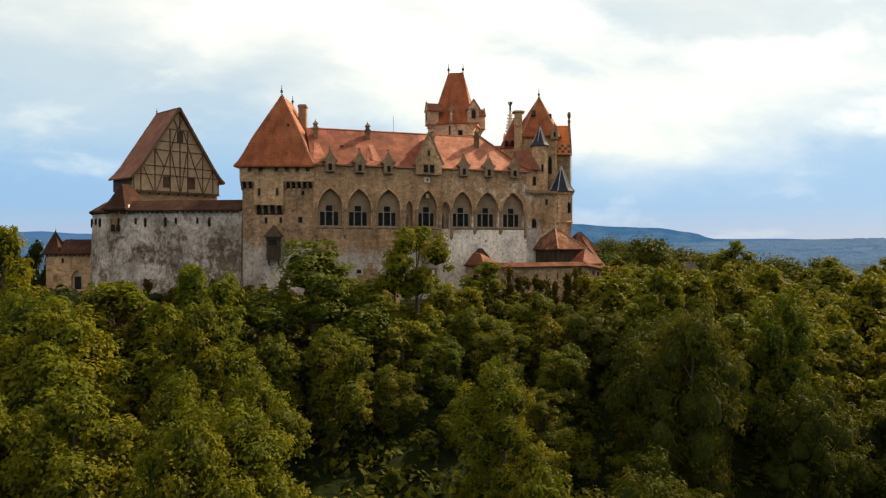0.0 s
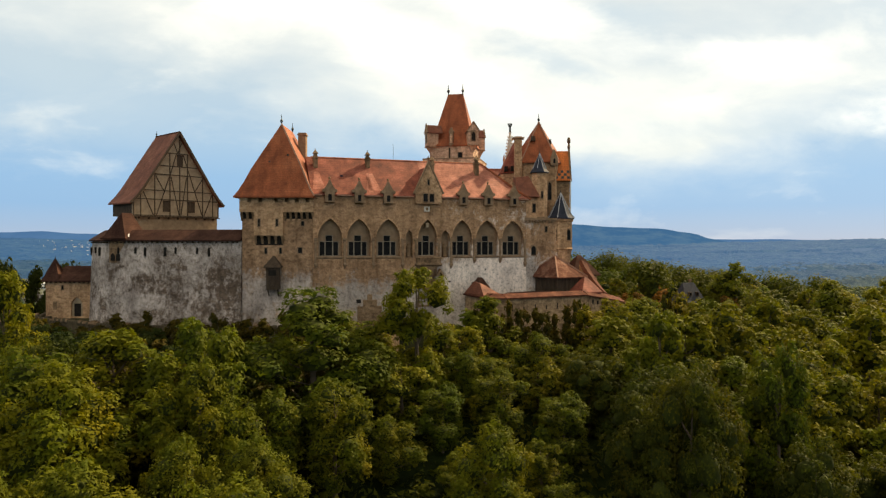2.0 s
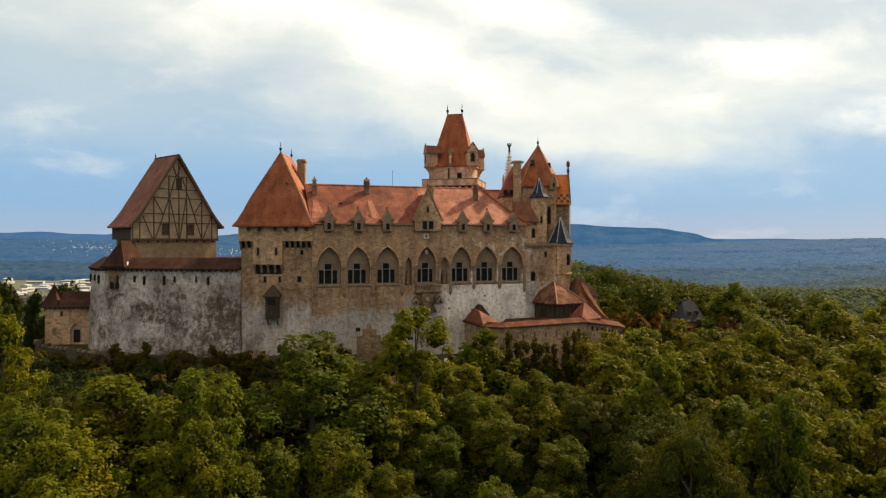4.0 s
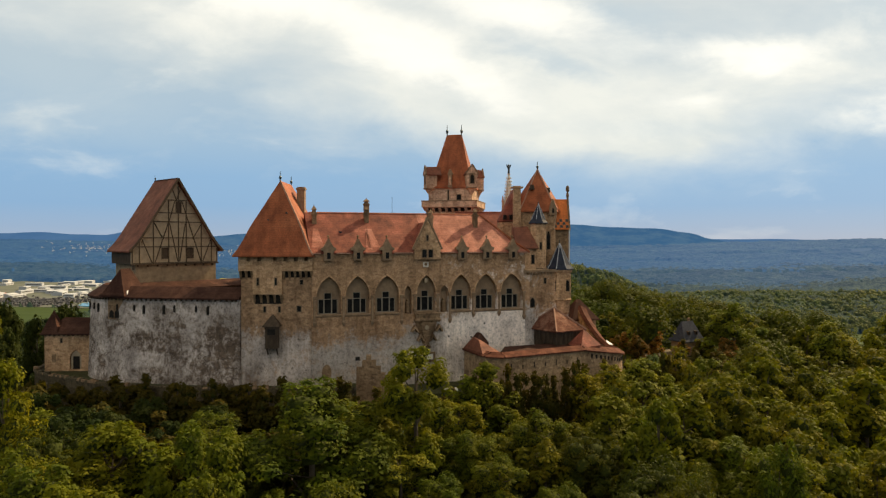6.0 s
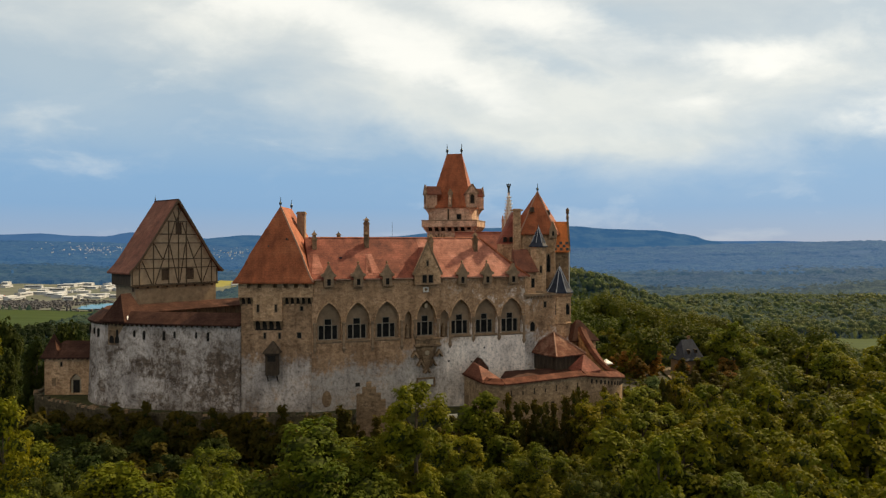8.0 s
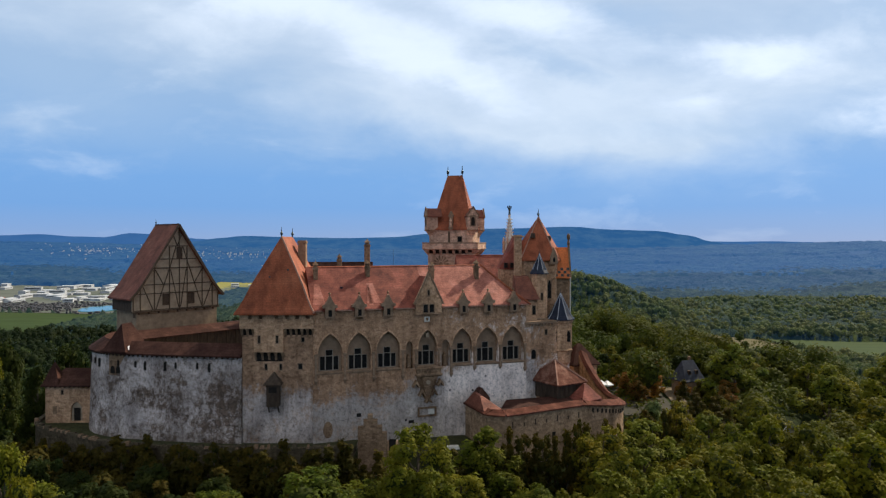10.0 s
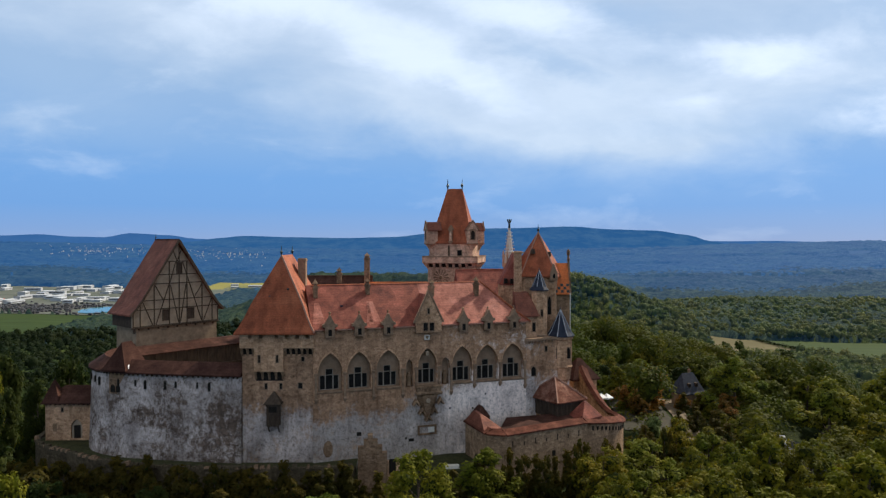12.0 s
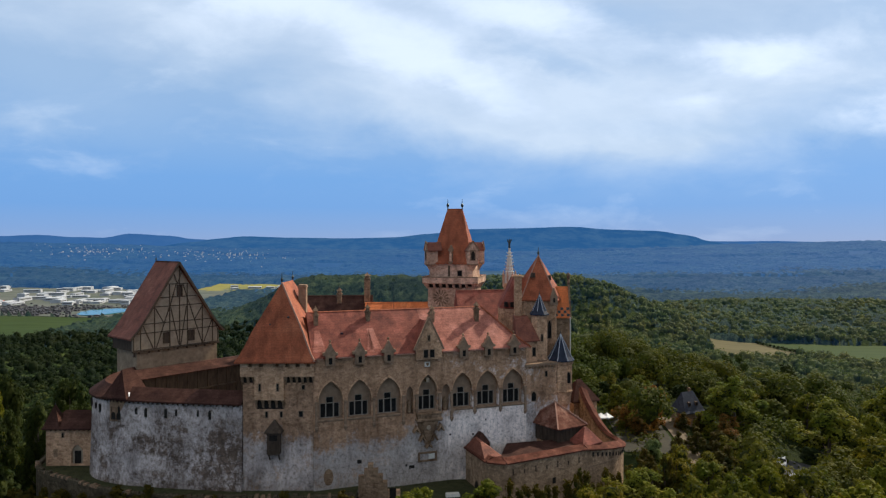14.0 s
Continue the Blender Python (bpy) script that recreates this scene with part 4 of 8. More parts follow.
# ---- residential tower ----
def residential_tower():
    th = thing("residential_tower", pose(-30.8, 104.2, 0), "square stone tower with jutting storey and steep flared red roof", "tower")
    bm = bmesh.new(); block(bm, 0.0, 10.9, 0.6, 16.2, -4, 18.0); part("wall", bm, STONE_TOWER, th, "stained rubble wall with remains of limewash")
    bm = bmesh.new()
    holed_wall(bm, -0.25, 11.05, 17.4, 19.75, -0.02, 0.4, [rect(x, 0.62, 18.85, 19.62) for x in (1.3, 2.95, 5.35, 6.95, 8.55, 10.15)])
    part("upper_storey", bm, STONE, th)
    bm = bmesh.new(); block(bm, -0.24, 11.04, 0.42, 16.4, 17.4, 19.75); part("upper_wall", bm, STONE_DARK, th)
    bm = bmesh.new(); block(bm, 1.95, 6.4, -0.02, 0.62, 13.8, 17.42); part("bretache", bm, STONE, th, "jutting stone box on brackets")
    corbel_row(th, 0.0, 1.75, 0.62, 17.4, 2, 0.62, 1.35, STONE_DARK)
    corbel_row(th, 6.65, 10.9, 0.62, 17.4, 5, 0.62, 1.35, STONE_DARK)
    corbel_row(th, 2.1, 6.25, 0.62, 13.8, 4, 0.62, 1.3, STONE_DARK)
    # dark sheets behind the brackets stand in for the shade there
    bm = bmesh.new(); block(bm, 2.1, 6.25, 0.56, 0.7, 12.3, 13.82); part("machicolation_shade", bm, DARK, th)
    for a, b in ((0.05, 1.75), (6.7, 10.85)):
        bm = bmesh.new(); block(bm, a, b, 0.56, 0.7, 16.35, 17.42); part("machicolation_shade", bm, DARK, th)
    small_opening(th, 2.75, -0.03, 15.2, 0.3, 1.1); small_opening(th, 5.5, -0.03, 15.2, 0.3, 1.1)
    small_opening(th, 8.9, 0.58, 11.1, 0.62, 0.85); small_opening(th, 9.3, 0.58, 15.3, 0.45, 0.7)
    small_opening(th, 3.64, 0.58, 11.0, 0.35, 0.9); small_opening(th, 5.9, 0.58, 11.0, 0.35, 0.9)
    bm = bmesh.new(); hip_roof(bm, -0.95, 11.35, -0.8, 17.2, 19.75, 31.5, (5.25, 4.1), (5.25, 12.0), BELL)
    rf = part("roof", bm, TILE_TOWER, th, "steep flared red tile roof")
    for x, y in ((5.25, 4.1), (5.25, 12.0)):
        finial(th, x, y, 31.4, 1.6)
    bm = bmesh.new()
    prof = [(0.0, 0.0), (0.10, 0.075), (0.22, 0.20), (0.36, 0.37), (1.0, 1.0)]
    pts = [(11.35 + (5.25 - 11.35) * f, -0.8 + 4.9 * f, 19.8 + 11.75 * h) for f, h in prof]
    for a, b in zip(pts, pts[1:]):
        beam(bm, a, b, 0.22, 0.22)
    part("hip_tiles", bm, EAVES, rf)
    for x, zz in ((8.05, 24.0), (6.8, 26.3), (4.0, 25.2)):
        bm = bmesh.new(); beam(bm, (x - 0.12, 1.6, zz), (x + 0.12, 1.6, zz), 0.25, 0.4); part("roof_hook", bm, COPPER, rf)
    chimney(th, 7.5, 9.4, 25.0, 30.9, 1.25, 1.3, False, ASHLAR)
    bm = bmesh.new(); block(bm, 10.0, 10.9, 16.2, 17.0, 10, 17); part("buttress", bm, STONE_DARK, th)


def hoist_shed():
    th = thing("hoist_shed", pose(-25.9, 104.75, 0), "dark timber closet hanging on the stone wall under a small roof", "bay")
    bm = bmesh.new(); block(bm, -0.98, 0.98, -0.95, -0.03, 5.6, 9.1); part("box", bm, TIMBER, th)
    for k in range(6):
        bm = bmesh.new(); block(bm, -0.95 + k * 0.32, -0.68 + k * 0.32, -1.0, -0.96, 5.5, 8.9 - 0.05 * (k % 2)); part("board", bm, TIMBER, th)
    for zz in (6.1, 7.4, 8.6):
        bm = bmesh.new(); block(bm, -1.05, 1.05, -1.06, -1.005, zz, zz + 0.16); part("rail", bm, TIMBER, th)
    bm = bmesh.new(); block(bm, -0.6, 0.6, -1.03, -1.0, 7.65, 8.5); part("opening", bm, DARK, th)
    bm = bmesh.new(); loft(bm, [[(-1.35, -1.35, 8.85), (1.35, -1.35, 8.85), (1.35, -0.02, 8.95), (-1.35, -0.02, 8.95)], [(-1.35, -1.35, 8.97), (1.35, -1.35, 8.97), (1.35, -0.02, 9.1), (-1.35, -0.02, 9.1)], [(-0.08, -0.2, 10.7), (0.08, -0.2, 10.7), (0.08, -0.02, 10.7), (-0.08, -0.02, 10.7)]]); part("roof", bm, TIMBER, th)
    for x in (-0.75, 0.75):
        bm = bmesh.new(); beam(bm, (x, -0.85, 5.6), (x, -0.05, 4.5), 0.18, 0.18); part("bracket", bm, TIMBER, th)


residential_tower()
hoist_shed()


# ---- granary ----
def granary():
    th = thing("granary", pose(-57.2, 126.0, 0, 0, 0, 49.0), "ochre timber-framed granary with a steep brown tile roof", "granary")
    W, D, S, E, R = 17.6, 8.6, 17.7, 20.5, 34.0
    bm = bmesh.new(); block(bm, 0.9, W - 0.2, 0.45, D, 2.0, S); part("stone_base", bm, GRAN_BASE, th, "plastered stone ground storey")
    bm = bmesh.new()
    loft(bm, [[(x, y, z) for x, z in ((0, S), (W, S), (W, E), (W / 2, R - 0.5), (0, E))] for y in (0.1, 0.5)])
    part("gable_wall", bm, INFILL, th, "ochre plaster between dark beams")
    bm = bmesh.new(); block(bm, 0.0, W, 0.55, D - 0.2, S, E); part("side_wall", bm, TIMBER, th, "dark boarded side wall")

    def top(u):
        return E + (R - 0.55 - E) * (1 - abs(u - W / 2) / (W / 2))

    for x in (0.18, 1.5, 4.2, 7.2, 9.2, 10.8, 14.0, 16.2, W - 0.18):
        bm = bmesh.new(); beam(bm, (x, 0.06, S), (x, 0.06, min(top(x) - 0.2, 29.8 if x in (7.2, 10.8) else 99)), 0.17, 0.12); part("post", bm, TIMBER_BROWN, th)
    for z in (S + 0.12, 20.9, 22.6, 25.7, 27.4, 29.9):
        k = W / 2 * (1 - max(0, z - E) / (R - 0.55 - E)) - 0.15
        bm = bmesh.new(); beam(bm, (W / 2 - k, 0.05, z), (W / 2 + k, 0.05, z), 0.16, 0.12); part("rail", bm, TIMBER_BROWN, th)
    for a, b in (((2.0, 22.3), (3.9, 17.9)), ((7.1, 25.4), (4.5, 17.9)), ((4.4, 25.4), (5.9, 22.7)), ((7.4, 25.4), (9.05, 18.0)), ((10.6, 25.4), (9.4, 18.0)), ((8.5, 29.8), (7.3, 25.8)), ((9.9, 29.8), (13.9, 18.0)), ((13.9, 25.2), (12.4, 22.8)), ((16.1, 22.4), (14.3, 18.0)), ((8.0, 32.0), (8.8, 29.9)), ((9.6, 32.0), (8.8, 29.9))):
        bm = bmesh.new(); beam(bm, (a[0], 0.04, a[1]), (b[0], 0.04, b[1]), 0.14, 0.10); part("brace", bm, TIMBER_BROWN, th)
    for x, z, w, h in ((7.95, 18.7, 0.0, 0.0), (6.45, 18.7, 1.1, 1.9), (11.6, 18.7, 1.1, 1.9), (9.2, 27.6, 0.9, 2.0)):
        if w:
            bm = bmesh.new(); holed_wall(bm, x - w / 2 - 0.12, x + w / 2 + 0.12, z - 0.12, z + h + 0.12, -0.08, 0.12, [rect(x, w, z, z + h)]); win = part("window", bm, TIMBER, th)
            bm = bmesh.new(); block(bm, x - w / 2, x + w / 2, 0.05, 0.08, z, z + h); part("shutter", bm, TIMBER, win)
    bm = bmesh.new(); block(bm, -0.1, W + 0.1, -0.12, 0.25, S - 0.22, S - 0.02); part("sill_beam", bm, TIMBER, th)
    for k in range(9):
        x = 1.3 + k * 1.9
        bm = bmesh.new(); block(bm, x - 0.1, x + 0.1, 0.1, 0.5, S - 0.55, S - 0.23); part("joist_end", bm, TIMBER, th)
    # roof: two flared slopes with thickness, dark barge boards
    sec_l = [(-0.75, 20.15), (0.5, 21.45), (1.7, 23.05), (2.9, 24.95), (W / 2, 34.15)]
    sec = sec_l + [(W - x, z) for x, z in reversed(sec_l[:-1])]
    under = [(x, z - 0.28) for x, z in reversed(sec)]
    bm = bmesh.new(); loft(bm, [[(x, y, z) for x, z in sec + under] for y in (-0.75, D + 0.2)]); bmesh.ops.recalc_face_normals(bm, faces=bm.faces)
    rf = part("roof", bm, TILE_GRANARY, th, "steep brown tile roof flared at the eaves")
    for line in (sec_l, [(W - x, z) for x, z in sec_l]):
        bm = bmesh.new()
        for a, b in zip(line, line[1:]):
            beam(bm, (a[0], -0.8, a[1] - 0.12), (b[0], -0.8, b[1] - 0.12), 0.42, 0.08)
        part("barge_board", bm, TIMBER, rf)
    bm = bmesh.new(); loft(bm, [[(W / 2 + a, y, 34.1 + b) for a, b in ((-0.18, 0), (0, 0.15), (0.18, 0), (0, -0.1))] for y in (-0.78, D + 0.22)]); part("ridge_tiles", bm, TILE_OLD, rf)
    finial(th, W / 2, D, 34.1, 1.2)
    bm = bmesh.new(); block(bm, 0.3, 0.6, 0.2, 0.5, 16.6, S - 0.25); part("bracket", bm, TIMBER, th)


granary()


# ---- keep ----
def corner_turret(parent, x, y, deg):
    """A small square turret on brackets at a corner of the keep, with a gabled roof."""
    m = Matrix.Translation((x, y, 0)) @ Euler((0, 0, radians(deg))).to_matrix().to_4x4()
    bm = bmesh.new()
    loft(bm, [[(a, b, z) for a, b in ((-r, -r), (r, -r), (r, r * 1.1), (-r, r * 1.1))] for z, r in ((31.7, 0.25), (32.3, 0.5), (32.9, 0.85), (33.1, 1.12), (36.2, 1.12))])
    loft(bm, [[(a, yy, z) for a, z in ((-1.12, 36.2), (1.12, 36.2), (0, 37.9))] for yy in (-1.12, -0.8)])
    t = part("corner_turret", bm, STONE_KEEP, parent, "square stone turret on corbels")
    t.matrix_local = m
    bm = bmesh.new(); gable_roof(bm, -1.32, 1.32, -0.98, 2.2, 36.1, 37.85, 0.18); part("turret_roof", bm, TILE_GRANARY, t)
    bm = bmesh.new(); holed_wall(bm, -0.62, 0.62, 33.9, 36.3, -1.20, 0.12, [arch_at(0, 34.1, 0.8, 35.3, 36.0)]); part("window_frame", bm, ASHLAR, t)
    bm = bmesh.new(); block(bm, -0.41, 0.41, -1.14, -1.125, 34.08, 36.02); part("pane", bm, DARK, t)
    for s in (-1, 1):
        bm = bmesh.new(); beam(bm, (s * 1.4, -1.15, 36.05), (0, -1.15, 38.1), 0.24, 0.2); part("coping", bm, STONE_DARK, t)
    for zz in (33.15, 35.95):
        bm = bmesh.new(); block(bm, -1.2, 1.2, -1.2, 1.1, zz, zz + 0.14); part("moulding", bm, ASHLAR, t)


def keep():
    th = thing("keep", pose(2.8, 149.6, 0, 0, 0, -12), "square stone keep with corbelled gallery and tall red roof", "tower")
    bm = bmesh.new(); block(bm, -4.95, 4.95, -4.95, 4.95, -2, 29.1); part("wall", bm, STONE_KEEP, th)
    bm = bmesh.new(); loft(bm, [[(4.3 + a, y, z) for a, y in ((-0.7, -5.0 - k), (0.9, -5.0 - k), (0.9, -4.6), (-0.7, -4.6))] for z, k in ((0, 1.6), (24.0, 1.2), (28.5, 0.1))]); part("buttress", bm, STONE_KEEP, th)
    bm = bmesh.new()
    loft(bm, [[(x * k, y * k, z) for x, y in ((-1, -1), (1, -1), (1, 1), (-1, 1))] for z, k in ((29.0, 5.7), (29.15, 5.95), (30.5, 5.95), (30.5, 5.55), (29.4, 5.5))], True, True)
    part("gallery", bm, STONE_KEEP, th, "jutting parapet gallery")
    for side in range(4):
        for k in range(8):
            bm = bmesh.new()
            x = -4.9 + k * 1.4
            loft(bm, [[(x - 0.22, -4.95 - d, z), (x + 0.22, -4.95 - d, z), (x + 0.22, -4.8, z), (x - 0.22, -4.8, z)] for z, d in ((27.9, 0.08), (28.4, 0.45), (28.45, 0.6), (29.02, 0.95))])
            c = part("corbel", bm, STONE_KEEP, th)
            c.rotation_euler = (0, 0, side * math.pi / 2)
    for side in range(4):
        for k in range(7):  # murder holes between the corbels: dark sheets for their shade
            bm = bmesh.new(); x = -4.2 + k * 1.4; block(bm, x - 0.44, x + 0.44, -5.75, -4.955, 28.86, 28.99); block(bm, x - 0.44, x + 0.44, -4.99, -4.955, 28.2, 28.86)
            c = part("murder_hole_shade", bm, DARK, th)
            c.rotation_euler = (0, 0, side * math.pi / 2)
        bm = bmesh.new(); block(bm, -5.98, 5.98, -6.02, -5.94, 30.32, 30.56); c = part("coping", bm, ASHLAR, th); c.rotation_euler = (0, 0, side * math.pi / 2)
    bm = bmesh.new(); block(bm, -4.7, 4.7, -4.7, 4.7, 29.2, 33.5); part("upper_wall", bm, STONE_KEEP, th)
    bm = bmesh.new(); hip_roof(bm, -5.0, 5.0, -5.0, 5.0, 33.4, 45.2, (-1.65, 0), (1.65, 0), ((0, 0), (0.2, 0.12), (0.42, 0.33), (1, 1)))
    part("roof", bm, TILE_TOWER, th, "tall steep red tile roof")
    for x in (-1.6, 1.6):
        finial(th, x, 0, 45.1, 2.2)
    corner_turret(th, -4.45, -4.3, -62)
    corner_turret(th, 4.45, -4.4, 22)
    corner_turret(th, 4.5, 4.2, 112)
    corner_turret(th, -4.4, 4.4, 205)
    # canopied niche with a carved figure in the middle of the roof's foot
    bm = bmesh.new(); loft(bm, [[(a, y, z) for a, y in ((-r, -5.05), (r, -5.05), (r, -4.0), (-r, -4.0))] for z, r in ((33.2, 0.25), (33.6, 0.5), (33.75, 0.5), (33.8, 0.36), (36.0, 0.36), (36.05, 0.52), (36.3, 0.5), (37.2, 0.06))]); part("roof_niche", bm, ASHLAR, th)
    bm = bmesh.new(); loft(bm, [[(a, b, z) for a, b in ngon(0, -5.12, r, 8)] for z, r in ((33.8, 0.3), (34.7, 0.22), (35.1, 0.32), (35.45, 0.12), (35.6, 0.17), (35.85, 0.05))]); part("relief", bm, STONE_KEEP, th)
    small_opening(th, 1.9, -4.72, 30.7, 0.9, 1.1); small_opening(th, -0.4, -4.72, 30.6, 0.25, 2.2)
    small_opening(th, 2.1, -4.97, 24.6, 0.6, 1.8)
    # rose of stone wedges round a hub
    for k in range(14):
        a = 2 * math.pi * k / 14
        bm = bmesh.new()
        sec = [(0.6, -0.07), (1.7, -0.17), (1.7, 0.17), (0.6, 0.07)]
        loft(bm, [[(-2.1 + r * math.cos(a) - t * math.sin(a), yy, 26.0 + r * math.sin(a) + t * math.cos(a)) for r, t in sec] for yy in (-5.04, -4.93)])
        part("wedge", bm, STONE_DARK, th)
    bm = bmesh.new(); loft(bm, [[(-2.1 + 0.4 * math.cos(t), yy, 26.0 + 0.4 * math.sin(t)) for t in [2 * math.pi * k / 12 for k in range(12)]] for yy in (-5.06, -4.93)]); part("hub", bm, STONE_DARK, th)


STONE_KEEP = masonry("keep_stone", (0.5280, 0.3538, 0.2587), (0.3274, 0.2165, 0.1584), (0.6547, 0.4752, 0.3643))
keep()


# ---- chapel and east side ----
def poly_roof(bm, pts, z0, apex, thick=0.2, profile=STRAIGHT):
    rings = [[(x, y, z0 - thick) for x, y in pts]]
    for f, h in profile:
        f = min(f, 0.995)
        rings.append([(x + (apex[0] - x) * f, y + (apex[1] - y) * f, z0 + (apex[2] - z0) * h) for x, y in pts])
    loft(bm, rings)


def scaled(pts, k):
    cx, cy = sum(p[0] for p in pts) / len(pts), sum(p[1] for p in pts) / len(pts)
    return [(cx + (x - cx) * k, cy + (y - cy) * k) for x, y in pts]


def chapel():
    th = thing("chapel", pose(0, 0, 0), "stone chapel with steep red polygonal roof and gabled window", "chapel")
    plan = [(14.2, 124.0), (20.6, 122.7), (22.9, 127.8), (20.8, 133.2), (14.6, 133.6), (12.6, 128.6)]
    bm = bmesh.new(); extrude_poly(bm, scaled(plan, 0.90), -2, 27.4); part("wall", bm, STONE, th)
    # one tile colour all round; the pale right face comes from the sun
    bm = bmesh.new(); poly_roof(bm, plan, 27.4, (18.0, 128.3, 35.4)); rf = part("roof", bm, TILE_TOWER, th, "steep polygonal red tile roof")
    for p in (plan[1], plan[0]):
        bm = bmesh.new(); beam(bm, (p[0], p[1], 27.45), (18.0, 128.2, 35.45), 0.2, 0.16); part("hip_tiles", bm, EAVES, rf)
    finial(th, 18.0, 128.3, 35.2, 1.7)
    for x, y, z in ((16.6, 125.5, 31.4), (19.6, 126.1, 30.9)):
        bm = bmesh.new(); block(bm, x - 0.4, x + 0.4, y - 0.55, y + 0.5, z, z + 0.85, 0.08); part("roof_dormer", bm, TIMBER, th)
    # gabled tracery window on the corner
    bm = bmesh.new(); loft(bm, [[(19.0 + a, y, z) for a, z in ((0.4, 26.6), (1.7, 26.6), (1.7, 27.9), (1.05, 29.6), (0.4, 27.9))] for y in (122.7, 124.8)]); g = part("window_gable", bm, ASHLAR, th)
    small_opening(g, 20.05, 122.68, 27.0, 0.4, 0.9, True)
    bm = bmesh.new(); block(bm, 13.0, 14.3, 123.2, 124.6, 24.0, 31.9); block(bm, 12.6, 14.7, 122.9, 124.9, 31.5, 31.75); part("chimney", bm, STONE, th, "broad stone chimney")
    bm = bmesh.new(); loft(bm, [[(10.6, 127.5, z0), (14.0, 125.0, z0), (14.0, 133, z0), (10.6, 133, z0)] if k == 0 else [(13.4, 127.8, z0), (14.0, 126.4, z0), (14.0, 132, z0), (13.4, 132, z0)] for k, z0 in ((0, 25.6), (1, 31.6))]); part("side_roof", bm, TILE, th)
    bm = bmesh.new(); extrude_poly(bm, [(10.8, 127.7), (13.8, 125.3), (13.8, 132.8), (10.8, 132.8)], -2, 25.5); part("side_wall", bm, STONE, th)
    for x in (11.7, 12.8):
        bm = bmesh.new(); block(bm, x - 0.28, x + 0.28, 125.6, 127.4, 25.9, 26.8); part("dormer_window", bm, DARK, th)
    small_opening(th, 19.3, 123.25, 20.5, 0.6, 3.2, True)


def orange_wing():
    th = thing("east_wing", pose(0, 0, 0), "narrow stone wing with bright orange tile roof", "castle building")
    bm = bmesh.new(); extrude_poly(bm, [(20.2, 124.4), (23.2, 124.6), (23.6, 132.5), (20.2, 132.5)], -2, 24.3); part("wall", bm, STONE_DARK, th)
    bm = bmesh.new(); loft(bm, [[(x, y, z) for y, z in ((124.0, 24.0), (124.0, 24.2), (126.3, 29.65), (128.8, 24.2), (128.8, 24.0))] for x in (20.3, 23.15)]); part("roof", bm, TILE_ORANGE, th)
    bm = bmesh.new(); loft(bm, [[(x, y, z) for y, z in ((124.2, 23.9), (126.3, 30.2), (128.6, 23.9))] for x in (23.16, 23.5)]); part("gable_wall", bm, STONE_DARK, th)
    for r in range(3):
        for k in range(5):
            if (k + r) % 2 == 0:
                z = 24.35 + r * 0.55
                y = 124.0 + (z - 24.2) * 2.3 / 5.45
                bm = bmesh.new(); loft(bm, [[(20.45 + k * 0.54 + a, y - 0.05 + b, z + c) for a, b, c in ((0, 0, 0), (0.5, 0, 0), (0.5, 0.2, 0.48), (0, 0.2, 0.48))], [(20.45 + k * 0.54 + a, y + 0.01 + b, z + c) for a, b, c in ((0, 0, 0), (0.5, 0, 0), (0.5, 0.2, 0.48), (0, 0.2, 0.48))]]); part("glazed_tile", bm, COPPER, th)
    bm = bmesh.new(); loft(bm, [[(a, b, z) for a, b in ngon(23.3, 126.3, r, 8)] for z, r in ((29.9, 0.2), (30.4, 0.28), (31.0, 0.15), (31.3, 0.33), (31.9, 0.3), (32.2, 0.1))]); part("gable_ornament", bm, STONE_DARK, th)
    bm = bmesh.new(); beam(bm, (23.25, 124.2, 24.2), (23.25, 124.2, 12), 0.16, 0.16); part("downpipe", bm, PALE, th)


def stair_turret():
    th = thing("stair_turret", pose(17.1, 120.9, 0), "slim octagonal stone stair turret with dark sheet-metal spire", "turret")
    bm = bmesh.new(); extrude_poly(bm, ngon(0, 0, 1.45, 8, 0.39), 15.5, 25.2); part("wall", bm, STONE, th)
    bm = bmesh.new(); loft(bm, [[(x, y, z) for x, y in ngon(0, 0, r, 8, 0.39)] for z, r in ((16.6, 1.7), (17.2, 1.7), (17.3, 1.48))]); part("plinth", bm, ASHLAR, th)
    bm = bmesh.new(); cone_roof(bm, 0, 0, 1.75, 8, 25.15, 28.6, 0.39, ((0, 0), (0.25, 0.16), (1, 1))); rf = part("spire", bm, SLATE, th, "dark blue-grey metal spire")
    for k in range(8):
        a = 2 * math.pi * k / 8 + 0.39
        bm = bmesh.new(); beam(bm, (1.31 * math.cos(a), 1.31 * math.sin(a), 25.75), (0.05, 0, 28.6), 0.09, 0.07); part("rib", bm, PALE_METAL, rf)
    finial(th, 0, 0, 28.5, 0.7)
    small_opening(th, 0.3, -1.36, 20.5, 0.3, 1.2)


PALE_METAL = plain_mat("pale_lead", (0.28, 0.28, 0.29), (0.40, 0.40, 0.42), 2.0, 0.5, 0.3)


